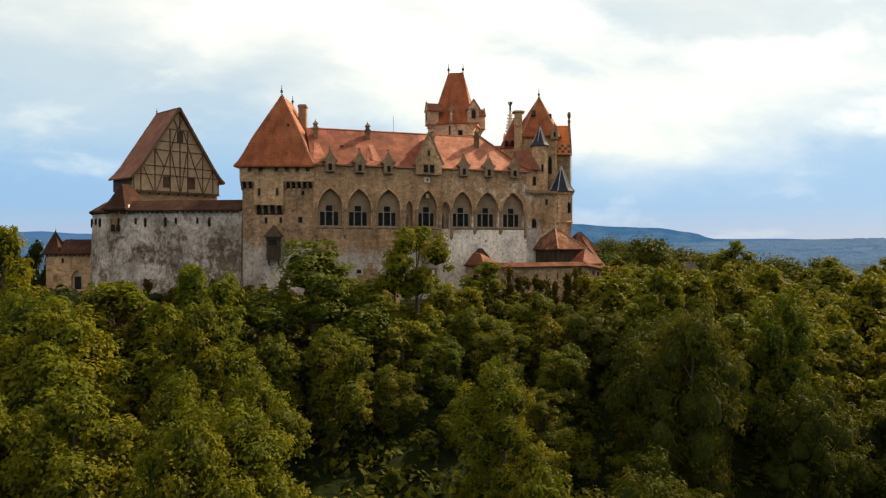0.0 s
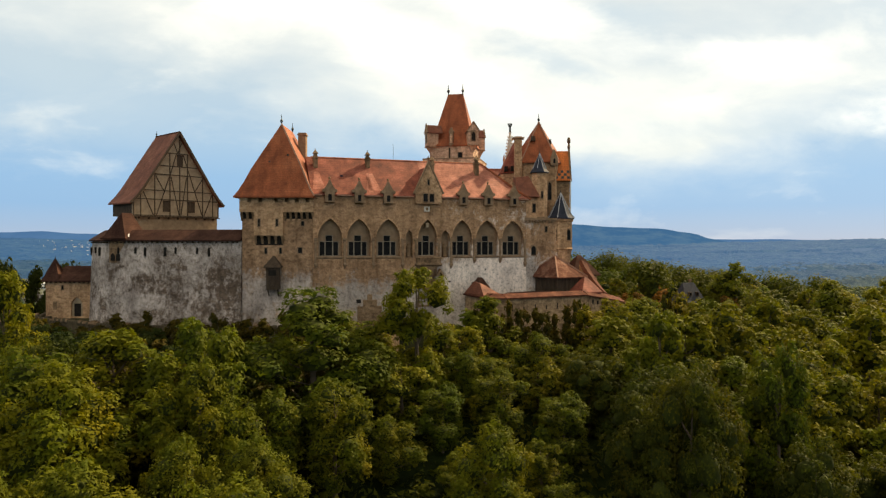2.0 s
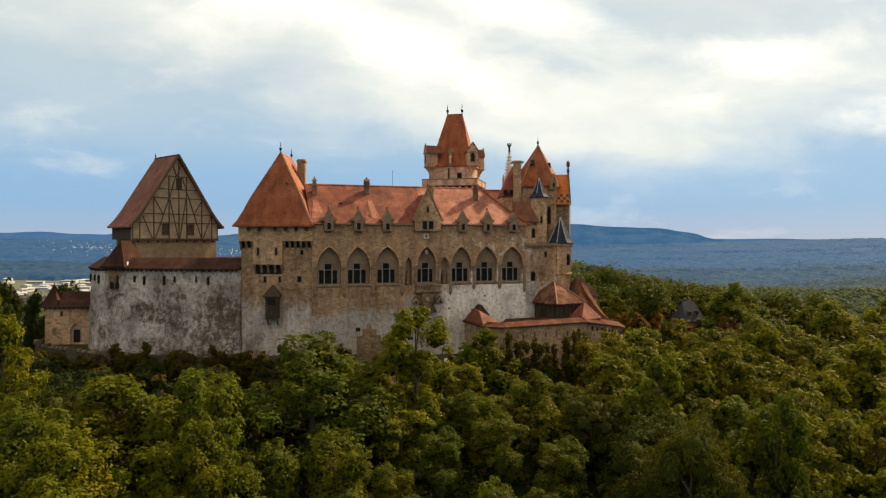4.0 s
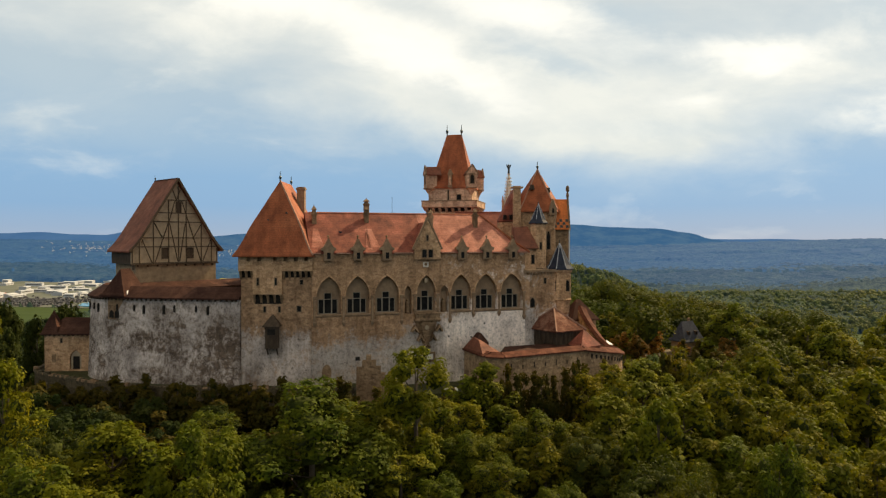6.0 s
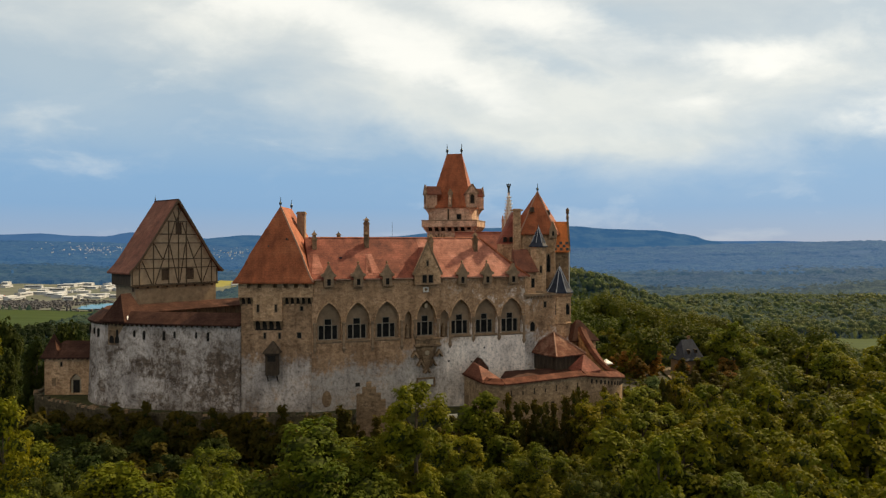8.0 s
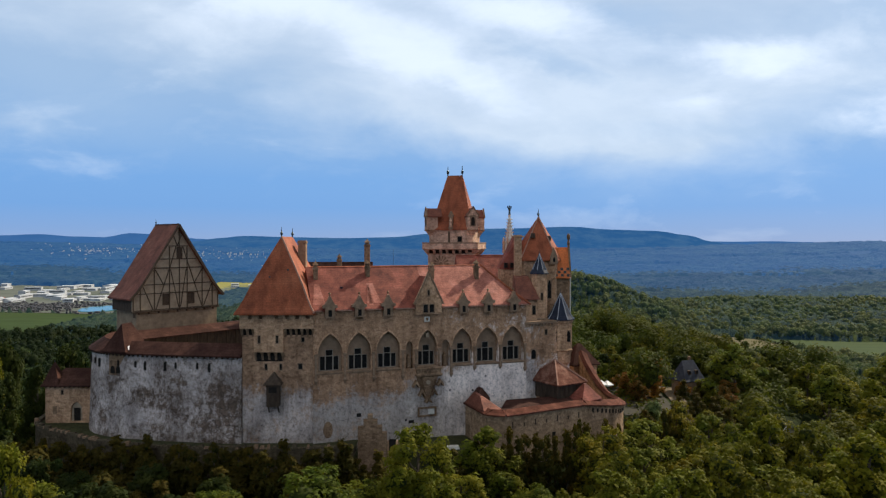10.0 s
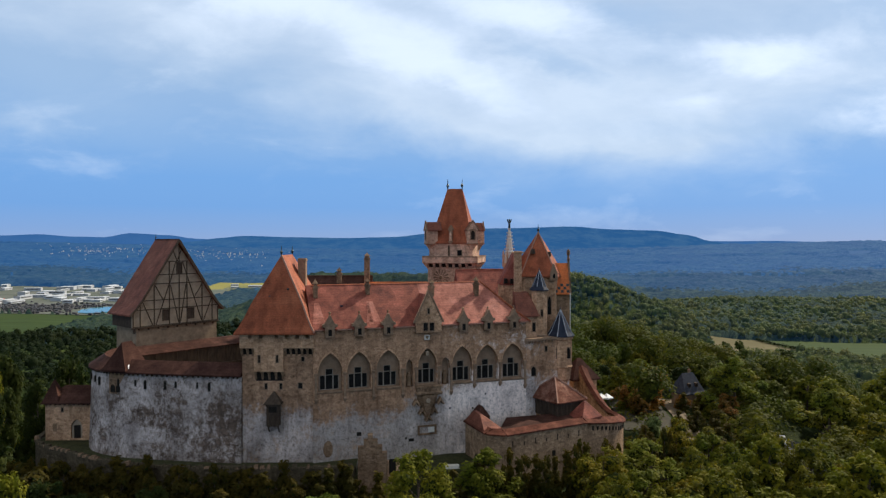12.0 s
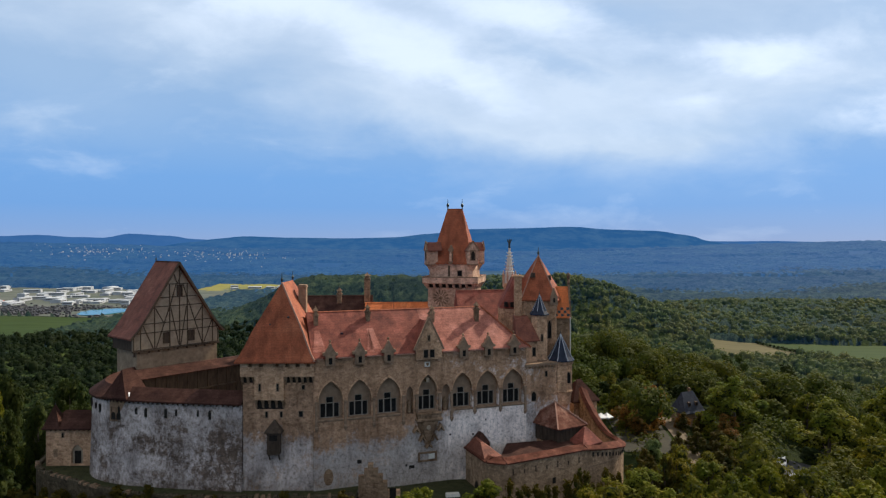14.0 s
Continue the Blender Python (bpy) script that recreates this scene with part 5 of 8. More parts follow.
def corner_block():
    th = thing("corner_building", pose(0, 0, 0), "low stone corner block with ledge and polygonal bay turret", "castle building")
    bm = bmesh.new(); extrude_poly(bm, [(14.0, 116.35), (19.4, 118.9), (22.5, 121), (22.8, 128), (13, 128)], -4, 16.6); part("wall", bm, STONE_CORNER, th)
    bm = bmesh.new(); extrude_poly(bm, [(13.9, 115.95), (19.6, 118.5), (22.9, 120.8), (22.9, 124), (13.9, 124)], 16.6, 17.0); part("ledge", bm, ASHLAR, th)
    for k in range(9):
        x, y = 14.2 + k * 0.6, 116.2 + k * 0.28
        bm = bmesh.new(); block(bm, x - 0.12, x + 0.12, y - 0.2, y + 0.3, 16.2, 16.6); part("bracket", bm, ASHLAR, th)
    bm = bmesh.new(); extrude_poly(bm, [(13.8, 117.9), (16.5, 119.2), (16.5, 124), (13.8, 124)], 17.0, 20.6); up = part("upper_wall", bm, STONE, th)
    small_opening(th, 15.9, 118.75, 18.0, 0.5, 1.5)
    bm = bmesh.new(); loft(bm, [[(12.6, 117.0, 20.6), (16.9, 118.6, 20.6), (16.6, 124, 20.6), (12.6, 124, 20.6)], [(12.6, 117.0, 20.8), (16.9, 118.6, 20.8), (16.6, 124, 20.8), (12.6, 124, 20.8)], [(12.8, 120.5, 24.2), (15.2, 121.2, 24.6), (15.2, 124, 24.6), (12.8, 124, 24.6)]]); part("roof", bm, TILE_GRANARY, th)
    bay = [(x, y) for x, y in ngon(20.9, 121.0, 2.05, 8, 0.39)]
    bm = bmesh.new(); loft(bm, [[(20.9 + (x - 20.9) * k, 121.0 + (y - 121.0) * k, z) for x, y in bay] for z, k in ((8.0, 0.45), (9.2, 0.72), (9.4, 0.85), (11.4, 0.97), (11.6, 1.06), (11.9, 1.0), (16.3, 1.0), (16.5, 1.1), (17.05, 1.14))]); b_ = part("bay_turret", bm, STONE, th, "polygonal stone bay turret")
    bm = bmesh.new(); cone_roof(bm, 20.9, 121.0, 2.45, 8, 17.05, 21.6, 0.39, ((0, 0), (0.2, 0.14), (1, 1))); rf = part("bay_spire", bm, SLATE, b_, "dark blue-grey metal spire")
    for k in range(8):
        a = 2 * math.pi * k / 8 + 0.39
        bm = bmesh.new(); beam(bm, (20.9 + 2.45 * math.cos(a), 121 + 2.45 * math.sin(a), 17.1), (20.9 + 1.96 * math.cos(a), 121 + 1.96 * math.sin(a), 17.7), 0.14, 0.1); beam(bm, (20.9 + 1.96 * math.cos(a), 121 + 1.96 * math.sin(a), 17.7), (20.93, 121, 21.6), 0.12, 0.09); part("rib", bm, PALE_METAL, b_)
    finial(b_, 20.9, 121.0, 21.5, 0.7)
    for x, y in ((19.75, 119.25), (22.0, 119.2)):
        small_opening(th, x, y, 13.2, 0.62, 1.9, True)
    small_opening(th, 15.6, 116.95, 10.6, 0.75, 1.6, True); small_opening(th, 17.9, 118.05, 14.6, 0.35, 0.9)


def chapel_spire():
    th = thing("stone_spire", pose(14.5, 147.4, 0), "openwork pale stone spire with crockets and pinnacles", "spire")
    bm = bmesh.new(); extrude_poly(bm, ngon(0, 0, 1.35, 8, 0.39), 18, 29.0); part("shaft", bm, STONE, th)
    bm = bmesh.new(); loft(bm, [[(x, y, z) for x, y in ngon(0, 0, r, 8, 0.39)] for z, r in ((29.0, 1.35), (31.2, 0.95), (31.3, 1.1), (31.5, 1.1), (31.55, 0.85), (36.2, 0.22), (36.3, 0.32), (36.5, 0.32))]); part("spire", bm, PALE, th)
    for k in range(8):
        a = 2 * math.pi * k / 8 + 0.39
        bm = bmesh.new(); loft(bm, [[(1.4 * math.cos(a) + x, 1.4 * math.sin(a) + y, z) for x, y in ngon(0, 0, r, 5)] for z, r in ((28.2, 0.2), (30.4, 0.2), (30.45, 0.3), (31.7, 0.03))]); part("pinnacle", bm, STONE_KEEP, th)
    for lv in range(6):
        z = 31.9 + lv * 0.7
        r = 0.85 - (z - 31.55) * 0.135
        for k in range(8):
            a = 2 * math.pi * k / 8 + 0.39
            bm = bmesh.new(); beam(bm, (r * math.cos(a), r * math.sin(a), z), ((r + 0.3) * math.cos(a), (r + 0.3) * math.sin(a), z + 0.22), 0.16, 0.16); part("crocket", bm, PALE if lv > 1 else STONE_KEEP, th)
    bm = bmesh.new()
    return th


chapel()
orange_wing()
stair_turret()
corner_block()
chapel_spire()


def spire_figure():
    """The winged metal figure on the spire, one plain mesh."""
    bm = bmesh.new()
    loft(bm, [[(a, b * 0.7, z) for a, b in ngon(0, 0, r, 8)] for z, r in ((0, 0.24), (0.9, 0.2), (1.3, 0.3), (1.6, 0.12), (1.85, 0.18), (2.05, 0.05))])
    for s in (-1, 1):
        loft(bm, [[(s * a, y, z) for a, z in ((0.1, 0.9), (0.45, 1.5), (0.5, 2.0), (0.25, 1.9), (0.12, 1.4))] for y in (0.05, 0.16)])
    ob = part("statue", bm, COPPER)
    ob.matrix_world = pose(14.5, 147.4, 36.5)
    tagged(ob, "dark metal winged figure on top of the stone spire", "statue")


spire_figure()


# ---- rear wings round the court ----
def rear_wing(name, cx, cy, deg, w, d, z_eave, z_ridge, roof_mat, label, chims=()):
    th = thing(name, pose(cx, cy, 0, 0, 0, deg), label, "castle building")
    bm = bmesh.new(); block(bm, -w / 2, w / 2, -d / 2, d / 2, -2, z_eave); part("wall", bm, STONE, th)
    bm = bmesh.new(); loft(bm, [[(x, y, z) for y, z in ((-d / 2 - 0.5, z_eave - 0.2), (-d / 2 - 0.5, z_eave), (0, z_ridge), (d / 2 + 0.5, z_eave), (d / 2 + 0.5, z_eave - 0.2))] for x in (-w / 2 - 0.3, w / 2 + 0.3)]); bmesh.ops.recalc_face_normals(bm, faces=bm.faces); rf = part("roof", bm, roof_mat, th)
    bm = bmesh.new(); loft(bm, [[(x, b, z_ridge + c) for b, c in ((-0.16, 0), (0, 0.14), (0.16, 0), (0, -0.1))] for x in (-w / 2 - 0.3, w / 2 + 0.3)]); part("ridge_tiles", bm, roof_mat, rf)
    for x, top, cw in chims:
        chimney(th, x, -1.0, z_eave, top, cw, cw)
    return th


rear_wing("rear_wing", -24.0, 149.0, 4, 17.0, 11, 20.0, 26.2, TILE_OLD, "rear castle range with brown tile roof and chimneys", ((1.6, 27.0, 1.0), (7.6, 30.2, 1.2)))
rear_wing("rear_wing", -9.5, 146.5, 2, 13.5, 9, 20.5, 24.9, TILE_ORANGE, "rear castle range with new orange tile roof")
rear_wing("rear_wing", 9.0, 141.0, 6, 12.0, 10, 22.5, 27.9, TILE, "rear castle range with red tile roof beside the keep")
rear_wing("rear_wing", -26.0, 126.0, 90, 16.0, 7, 14.0, 18.0, TILE_OLD, "low court range with brown tile roof")


# ---- west curtain wall and its roofed wall-walk ----
WEST = smooth_path([(-59.2, 129.0), (-60.2, 121.0), (-59.2, 115.5), (-56.4, 111.2), (-51.4, 108.4), (-45.0, 106.9), (-38.0, 105.8), (-30.9, 104.85)], 4)


def curtain_wall():
    th = thing("curtain_wall", pose(0, 0, 0), "curved rubble curtain wall, stained, with peeling limewash", "wall")
    bm = bmesh.new(); wall_along(bm, WEST[::-1], -4.0, 13.0, 1.6, 0.7); part("masonry", bm, STONE_CURTAIN, th)
    bm = bmesh.new()
    rings = []
    for i, (x, y) in enumerate(WEST):
        a, b = Vector(WEST[max(i - 1, 0)]), Vector(WEST[min(i + 1, len(WEST) - 1)])
        t = (b - a).normalized()
        n = Vector((-t.y, t.x))  # into the court
        p = Vector((x, y))
        o, q, r = p - n * 0.55, p + n * 1.9, p + n * 3.2
        rings.append([(o.x, o.y, 12.9), (o.x, o.y, 13.12), (q.x, q.y, 14.75), (r.x, r.y, 13.5), (r.x, r.y, 13.3)])
    loft(bm, rings); bmesh.ops.recalc_face_normals(bm, faces=bm.faces)
    part("wall_walk_roof", bm, TILE_OLD, th, "brown tile roof over the wall walk")
    # loopholes under the eaves, two in three of the bays
    for k, (x, y) in enumerate(WEST[8:-2]):
        if k % 3 == 0:
            continue
        i = k + 8
        t = (Vector(WEST[i + 1]) - Vector(WEST[i - 1])).normalized()
        deg = math.degrees(math.atan2(t.y, t.x))
        bm = bmesh.new()
        w = 0.34 if k % 2 else 0.24
        h = 1.35 if k % 2 else 0.95
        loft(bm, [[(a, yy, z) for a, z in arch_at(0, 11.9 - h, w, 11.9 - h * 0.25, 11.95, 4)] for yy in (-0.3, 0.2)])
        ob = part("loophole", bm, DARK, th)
        ob.matrix_local = pose(x, y, 0, 0, 0, deg)
    for k in range(40):
        s = k / 39 * (len(WEST) - 10) + 8.5
        i = int(s)
        p = Vector(WEST[i]).lerp(Vector(WEST[min(i + 1, len(WEST) - 1)]), s - i)
        bm = bmesh.new(); block(bm, p.x - 0.09, p.x + 0.09, p.y - 0.42, p.y + 0.1, 12.62, 12.85); part("rafter_end", bm, TIMBER, th)


def corner_turret_roof():
    th = thing("wall_turret", pose(-53.4, 108.6, 0, 0, 0, -14), "small hipped brown tile turret on the wall corner, pale sunlit slope", "turret")
    bm = bmesh.new(); block(bm, 0.2, 3.1, 0.2, 4.2, 9.5, 13.6); part("wall", bm, STONE_DARK, th)
    bm = bmesh.new(); hip_roof(bm, -0.9, 3.8, -0.5, 5.4, 13.4, 17.5, (1.5, 1.5), (1.5, 3.8), ((0, 0), (0.18, 0.1), (1, 1))); rf = part("roof", bm, TILE_OLD, th)
    # added pale sheet that stands in for sunlight on this tile slope
    bm = bmesh.new(); loft(bm, [[(3.72, 0.2, 13.5), (3.72, 2.2, 13.5), (3.2, 2.4, 14.0), (3.2, 0.7, 14.0)], [(3.8, 0.2, 13.58), (3.8, 2.2, 13.58), (3.28, 2.4, 14.08), (3.28, 0.7, 14.08)]]); part("sunlit_patch", bm, PALE_METAL, rf)
    for x in (0.9, 1.9):
        bm = bmesh.new(); loft(bm, [[(x + a, yy, z) for a, z in arch_at(0, 9.8, 0.75, 10.5, 11.0, 4)] for yy in (0.1, 0.4)]); part("arched_opening", bm, DARK, th)


def court_gallery():
    """The timber gallery with a lean-to roof before the granary."""
    th = thing("court_gallery", pose(-57.2, 126.0, 0, 0, 0, 49.0), "dark timber gallery with brown lean-to tile roof", "gallery")
    bm = bmesh.new(); loft(bm, [[(x, y, z) for y, z in ((-3.4, 12.9), (-3.4, 13.05), (-0.2, 14.2), (0.5, 14.2), (0.5, 13.9))] for x in (-2.0, 23.0)]); bmesh.ops.recalc_face_normals(bm, faces=bm.faces); part("roof", bm, TILE_OLD, th)
    bm = bmesh.new(); block(bm, -1.5, 22.5, -2.9, -2.7, 6.0, 12.9); part("board_wall", bm, TIMBER, th)
    for k in range(12):
        bm = bmesh.new(); block(bm, -1.4 + k * 2.1, -1.2 + k * 2.1, -3.15, -2.9, 6.0, 12.85); part("post", bm, TIMBER, th)
    bm = bmesh.new(); block(bm, -1.5, 22.5, -3.2, -2.92, 9.3, 9.6); part("handrail", bm, TIMBER, th)


curtain_wall()
corner_turret_roof()
court_gallery()


# ---- small house at the west foot ----
def west_hut():
    th = thing("gate_house", pose(-68.0, 116.8, 0), "low plastered gate house with brown hipped tile roof", "house")
    bm = bmesh.new(); holed_wall(bm, 0, 8.6, -4.0, 6.2, 0, 0.6, [arch_at(5.3, 0.0, 2.0, 1.9, 3.3)]); part("front_wall", bm, STONE, th)
    bm = bmesh.new(); block(bm, 0.0, 8.6, 0.62, 5.5, -4, 6.2); part("wall", bm, STONE, th)
    bm = bmesh.new(); loft(bm, [[(x, yy, z) for x, z in arch_at(5.3, 0.0, 1.95, 1.9, 3.28)] for yy in (0.35, 0.6)]); nb = part("door_niche", bm, INFILL, th, "ochre plastered arched niche")
    bm = bmesh.new(); block(bm, 4.75, 5.85, 0.28, 0.34, 0.0, 2.2); part("door", bm, DARK, nb)
    bm = bmesh.new(); hip_roof(bm, -0.5, 9.2, -0.6, 6.2, 6.2, 8.6, (2.0, 2.8), (9.0, 2.8)); part("roof", bm, TILE_OLD, th)
    bm = bmesh.new(); hip_roof(bm, -0.4, 2.6, -0.5, 2.5, 6.3, 10.0, (1.1, 0.9), (1.1, 1.1), BELL); part("turret_roof", bm, TILE_OLD, th)
    finial(th, 1.1, 1.0, 9.8, 0.7)
    for k in range(11):
        bm = bmesh.new(); block(bm, 0.2 + k * 0.8, 0.34 + k * 0.8, -0.5, 0.02, 5.8, 6.0); part("rafter_end", bm, TIMBER, th)
    bm = bmesh.new(); block(bm, 1.3, 2.0, -0.05, 0.05, 1.2, 2.6); part("blind_window", bm, STONE_DARK, th)
    small_opening(th, 2.9, -0.02, 4.6, 0.3, 0.7)


west_hut()

# ---- outer works in front: terrace, retaining wall, stepped gable ----
TERRACE = smooth_path([(-71.0, 123.0), (-69.5, 116.5), (-66.0, 112.2), (-60.5, 109.0), (-54.0, 105.2), (-46.0, 102.0), (-35.0, 100.8), (-24.0, 100.6), (-13.2, 101.2)], 4)


STONE_MOSS = masonry("mossy_rubble", (0.085, 0.070, 0.046), (0.040, 0.034, 0.022), (0.15, 0.125, 0.085))


def terrace():
    th = thing("retaining_wall", pose(0, 0, 0), "crumbling rubble retaining wall with grassy terrace", "wall")
    bm = bmesh.new()
    rings = []
    for i, (x, y) in enumerate(TERRACE):
        a, b = Vector(TERRACE[max(i - 1, 0)]), Vector(TERRACE[min(i + 1, len(TERRACE) - 1)])
        t = (b - a).normalized()
        n = Vector((-t.y, t.x))
        p, q = Vector((x, y)), Vector((x, y)) + n * 0.7
        top = 0.25 + 0.35 * noise.noise((x * 0.8, y * 0.8, 3))
        rings.append([(p.x, p.y, -11), (p.x, p.y, top), (q.x, q.y, top), (q.x, q.y, -11)])
    loft(bm, rings); bmesh.ops.recalc_face_normals(bm, faces=bm.faces)
    part("masonry", bm, STONE_MOSS, th)
    for i, (x, y) in enumerate(TERRACE[4:-1]):
        for k in range(3):
            s = random.Random(i * 7 + k)
            bm = bmesh.new()
            w, h = s.uniform(0.4, 0.9), s.uniform(0.2, 0.6)
            block(bm, -w / 2, w / 2, -0.35, 0.4, 0, h, 0.06)
            nx, ny = TERRACE[min(i + 5, len(TERRACE) - 1)]
            f = k / 3
            ob = part("coping_stone", bm, STONE_DARK if s.random() < 0.3 else STONE_MOSS, th)
            ob.location, ob.rotation_euler = (x + (nx - x) * f, y + (ny - y) * f + 0.3, 0.05), (0, 0, math.atan2(ny - y, nx - x))
    verts, faces = [], []
    for x, y in TERRACE:
        verts += [(x, y + 0.3, -0.35), (x * 0.93 - 1.0, y + 14, -0.2)]
    for i in range(len(TERRACE) - 1):
        faces.append((2 * i, 2 * i + 2, 2 * i + 3, 2 * i + 1))
    b2 = bmesh.new()
    vs = [b2.verts.new(v) for v in verts]
    for f in faces:
        b2.faces.new([vs[k] for k in f])
    g = part("terrace_grass", b2, GRASS)
    tagged(g, "strip of mown grass at the wall's foot", "grass", kind="structure")
    b2 = bmesh.new(); extrude_poly(b2, [(-13.2, 101.2), (4.0, 103.5), (6.9, 104.5), (4.0, 112), (-13.2, 110)], -9, -1.1)
    g = part("terrace_earth", b2, GRASS)
    tagged(g, "grassy earth bank under the whitewashed wall", "grass", kind="structure")


def stepped_gable():
    th = thing("stepped_gable", pose(-12.6, 100.6, 0, 0, 0, 4), "ruined rubble wall with crow-stepped gable top", "wall")
    bm = bmesh.new()
    steps = [(0, 3.2), (0.85, 3.2), (0.85, 4.2), (1.45, 4.2), (1.45, 5.0), (2.2, 5.0), (2.2, 4.2), (2.9, 4.2), (2.9, 3.3), (3.6, 3.3), (3.6, 2.3), (4.3, 2.3)]
    loft(bm, [[(x, y, z) for x, z in [(0, -11)] + steps + [(4.3, -11)]] for y in (1.2, 0)]); bmesh.ops.recalc_face_normals(bm, faces=bm.faces)
    part("masonry", bm, STONE_DARK, th)
    rnd = random.Random(5)
    for k in range(60):
        x, z = rnd.uniform(0.1, 4.0), rnd.uniform(-5, 3.0)
        w, h = rnd.uniform(0.25, 0.5), rnd.uniform(0.15, 0.28)
        if abs(x - 2.15) > 2.05 - max(0, z - 1.5) * 0.55:
            continue
        bm = bmesh.new(); block(bm, x - w / 2, x + w / 2, -0.07, 0.05, z, z + h, 0.02); part("stone", bm, ASHLAR if k % 2 else STONE_DARK, th)
    bm = bmesh.new(); block(bm, 4.35, 6.2, 0.4, 1.2, -11, 0.9); part("side_wall", bm, STONE, th)
    bm = bmesh.new(); block(bm, 4.6, 5.6, 0.36, 0.44, -0.9, 1.3); part("doorway", bm, DARK, th)


def stone_slab():
    bm = bmesh.new(); block(bm, -1.1, 1.1, -0.5, 0.5, 0, 0.45, 0.08)
    ob = part("stone_block", bm, PALE)
    ob.matrix_world = pose(1.4, 104.5, -1.1, 0, 0, 8)
    tagged(ob, "pale cut stone block lying on the grass bank", "stone")


terrace()
stepped_gable()
stone_slab()

# ---- gate works ----
STONE_GATE = masonry("gate_stone", (0.3386, 0.2352, 0.1535), (0.1760, 0.1241, 0.0808), (0.4875, 0.3528, 0.2332))
TILE_COPING = tile_roof("coping_tiles", (0.055, 0.020, 0.013), (0.095, 0.034, 0.021), (0.155, 0.064, 0.041), 0.38, 0.9, 0.08)
GATE = [(3.7, 111.6), (6.7, 104.0), (9.5, 103.2), (23.2, 110.4)]
BASTION = smooth_path([(23.2, 110.4), (27.2, 113.4), (30.6, 117.2), (31.9, 121.0), (30.2, 125.6), (28.9, 129.5), (28.2, 134.5)], 5)


def outer_roof(bm, path, z_out, z_in, deep):
    rings = []
    n_ = len(path)
    for i, (x, y) in enumerate(path):
        a, b = Vector(path[max(i - 1, 0)]), Vector(path[min(i + 1, n_ - 1)])
        t = (b - a).normalized()
        n = Vector((-t.y, t.x))
        zo = z_out(i / (n_ - 1)) if callable(z_out) else z_out
        p = Vector((x, y))
        o, q, r = p - n * 0.4, p + n * deep * 0.6, p + n * deep
        rings.append([(o.x, o.y, zo - 0.2), (o.x, o.y, zo), (q.x, q.y, zo + z_in), (r.x, r.y, zo + z_in * 0.55), (r.x, r.y, zo + z_in * 0.4)])
    loft(bm, rings); bmesh.ops.recalc_face_normals(bm, faces=bm.faces)


def inward_wall(bm, path, z0, z1, thick):
    rings = []
    n_ = len(path)
    for i, (x, y) in enumerate(path):
        a, b = Vector(path[max(i - 1, 0)]), Vector(path[min(i + 1, n_ - 1)])
        t = (b - a).normalized()
        n = Vector((-t.y, t.x))
        zt = z1(i / (n_ - 1)) if callable(z1) else z1
        p, q = Vector((x, y)), Vector((x, y)) + n * thick
        rings.append([(p.x, p.y, z0), (p.x, p.y, zt), (q.x, q.y, zt), (q.x, q.y, z0)])
    loft(bm, rings); bmesh.ops.recalc_face_normals(bm, faces=bm.faces)


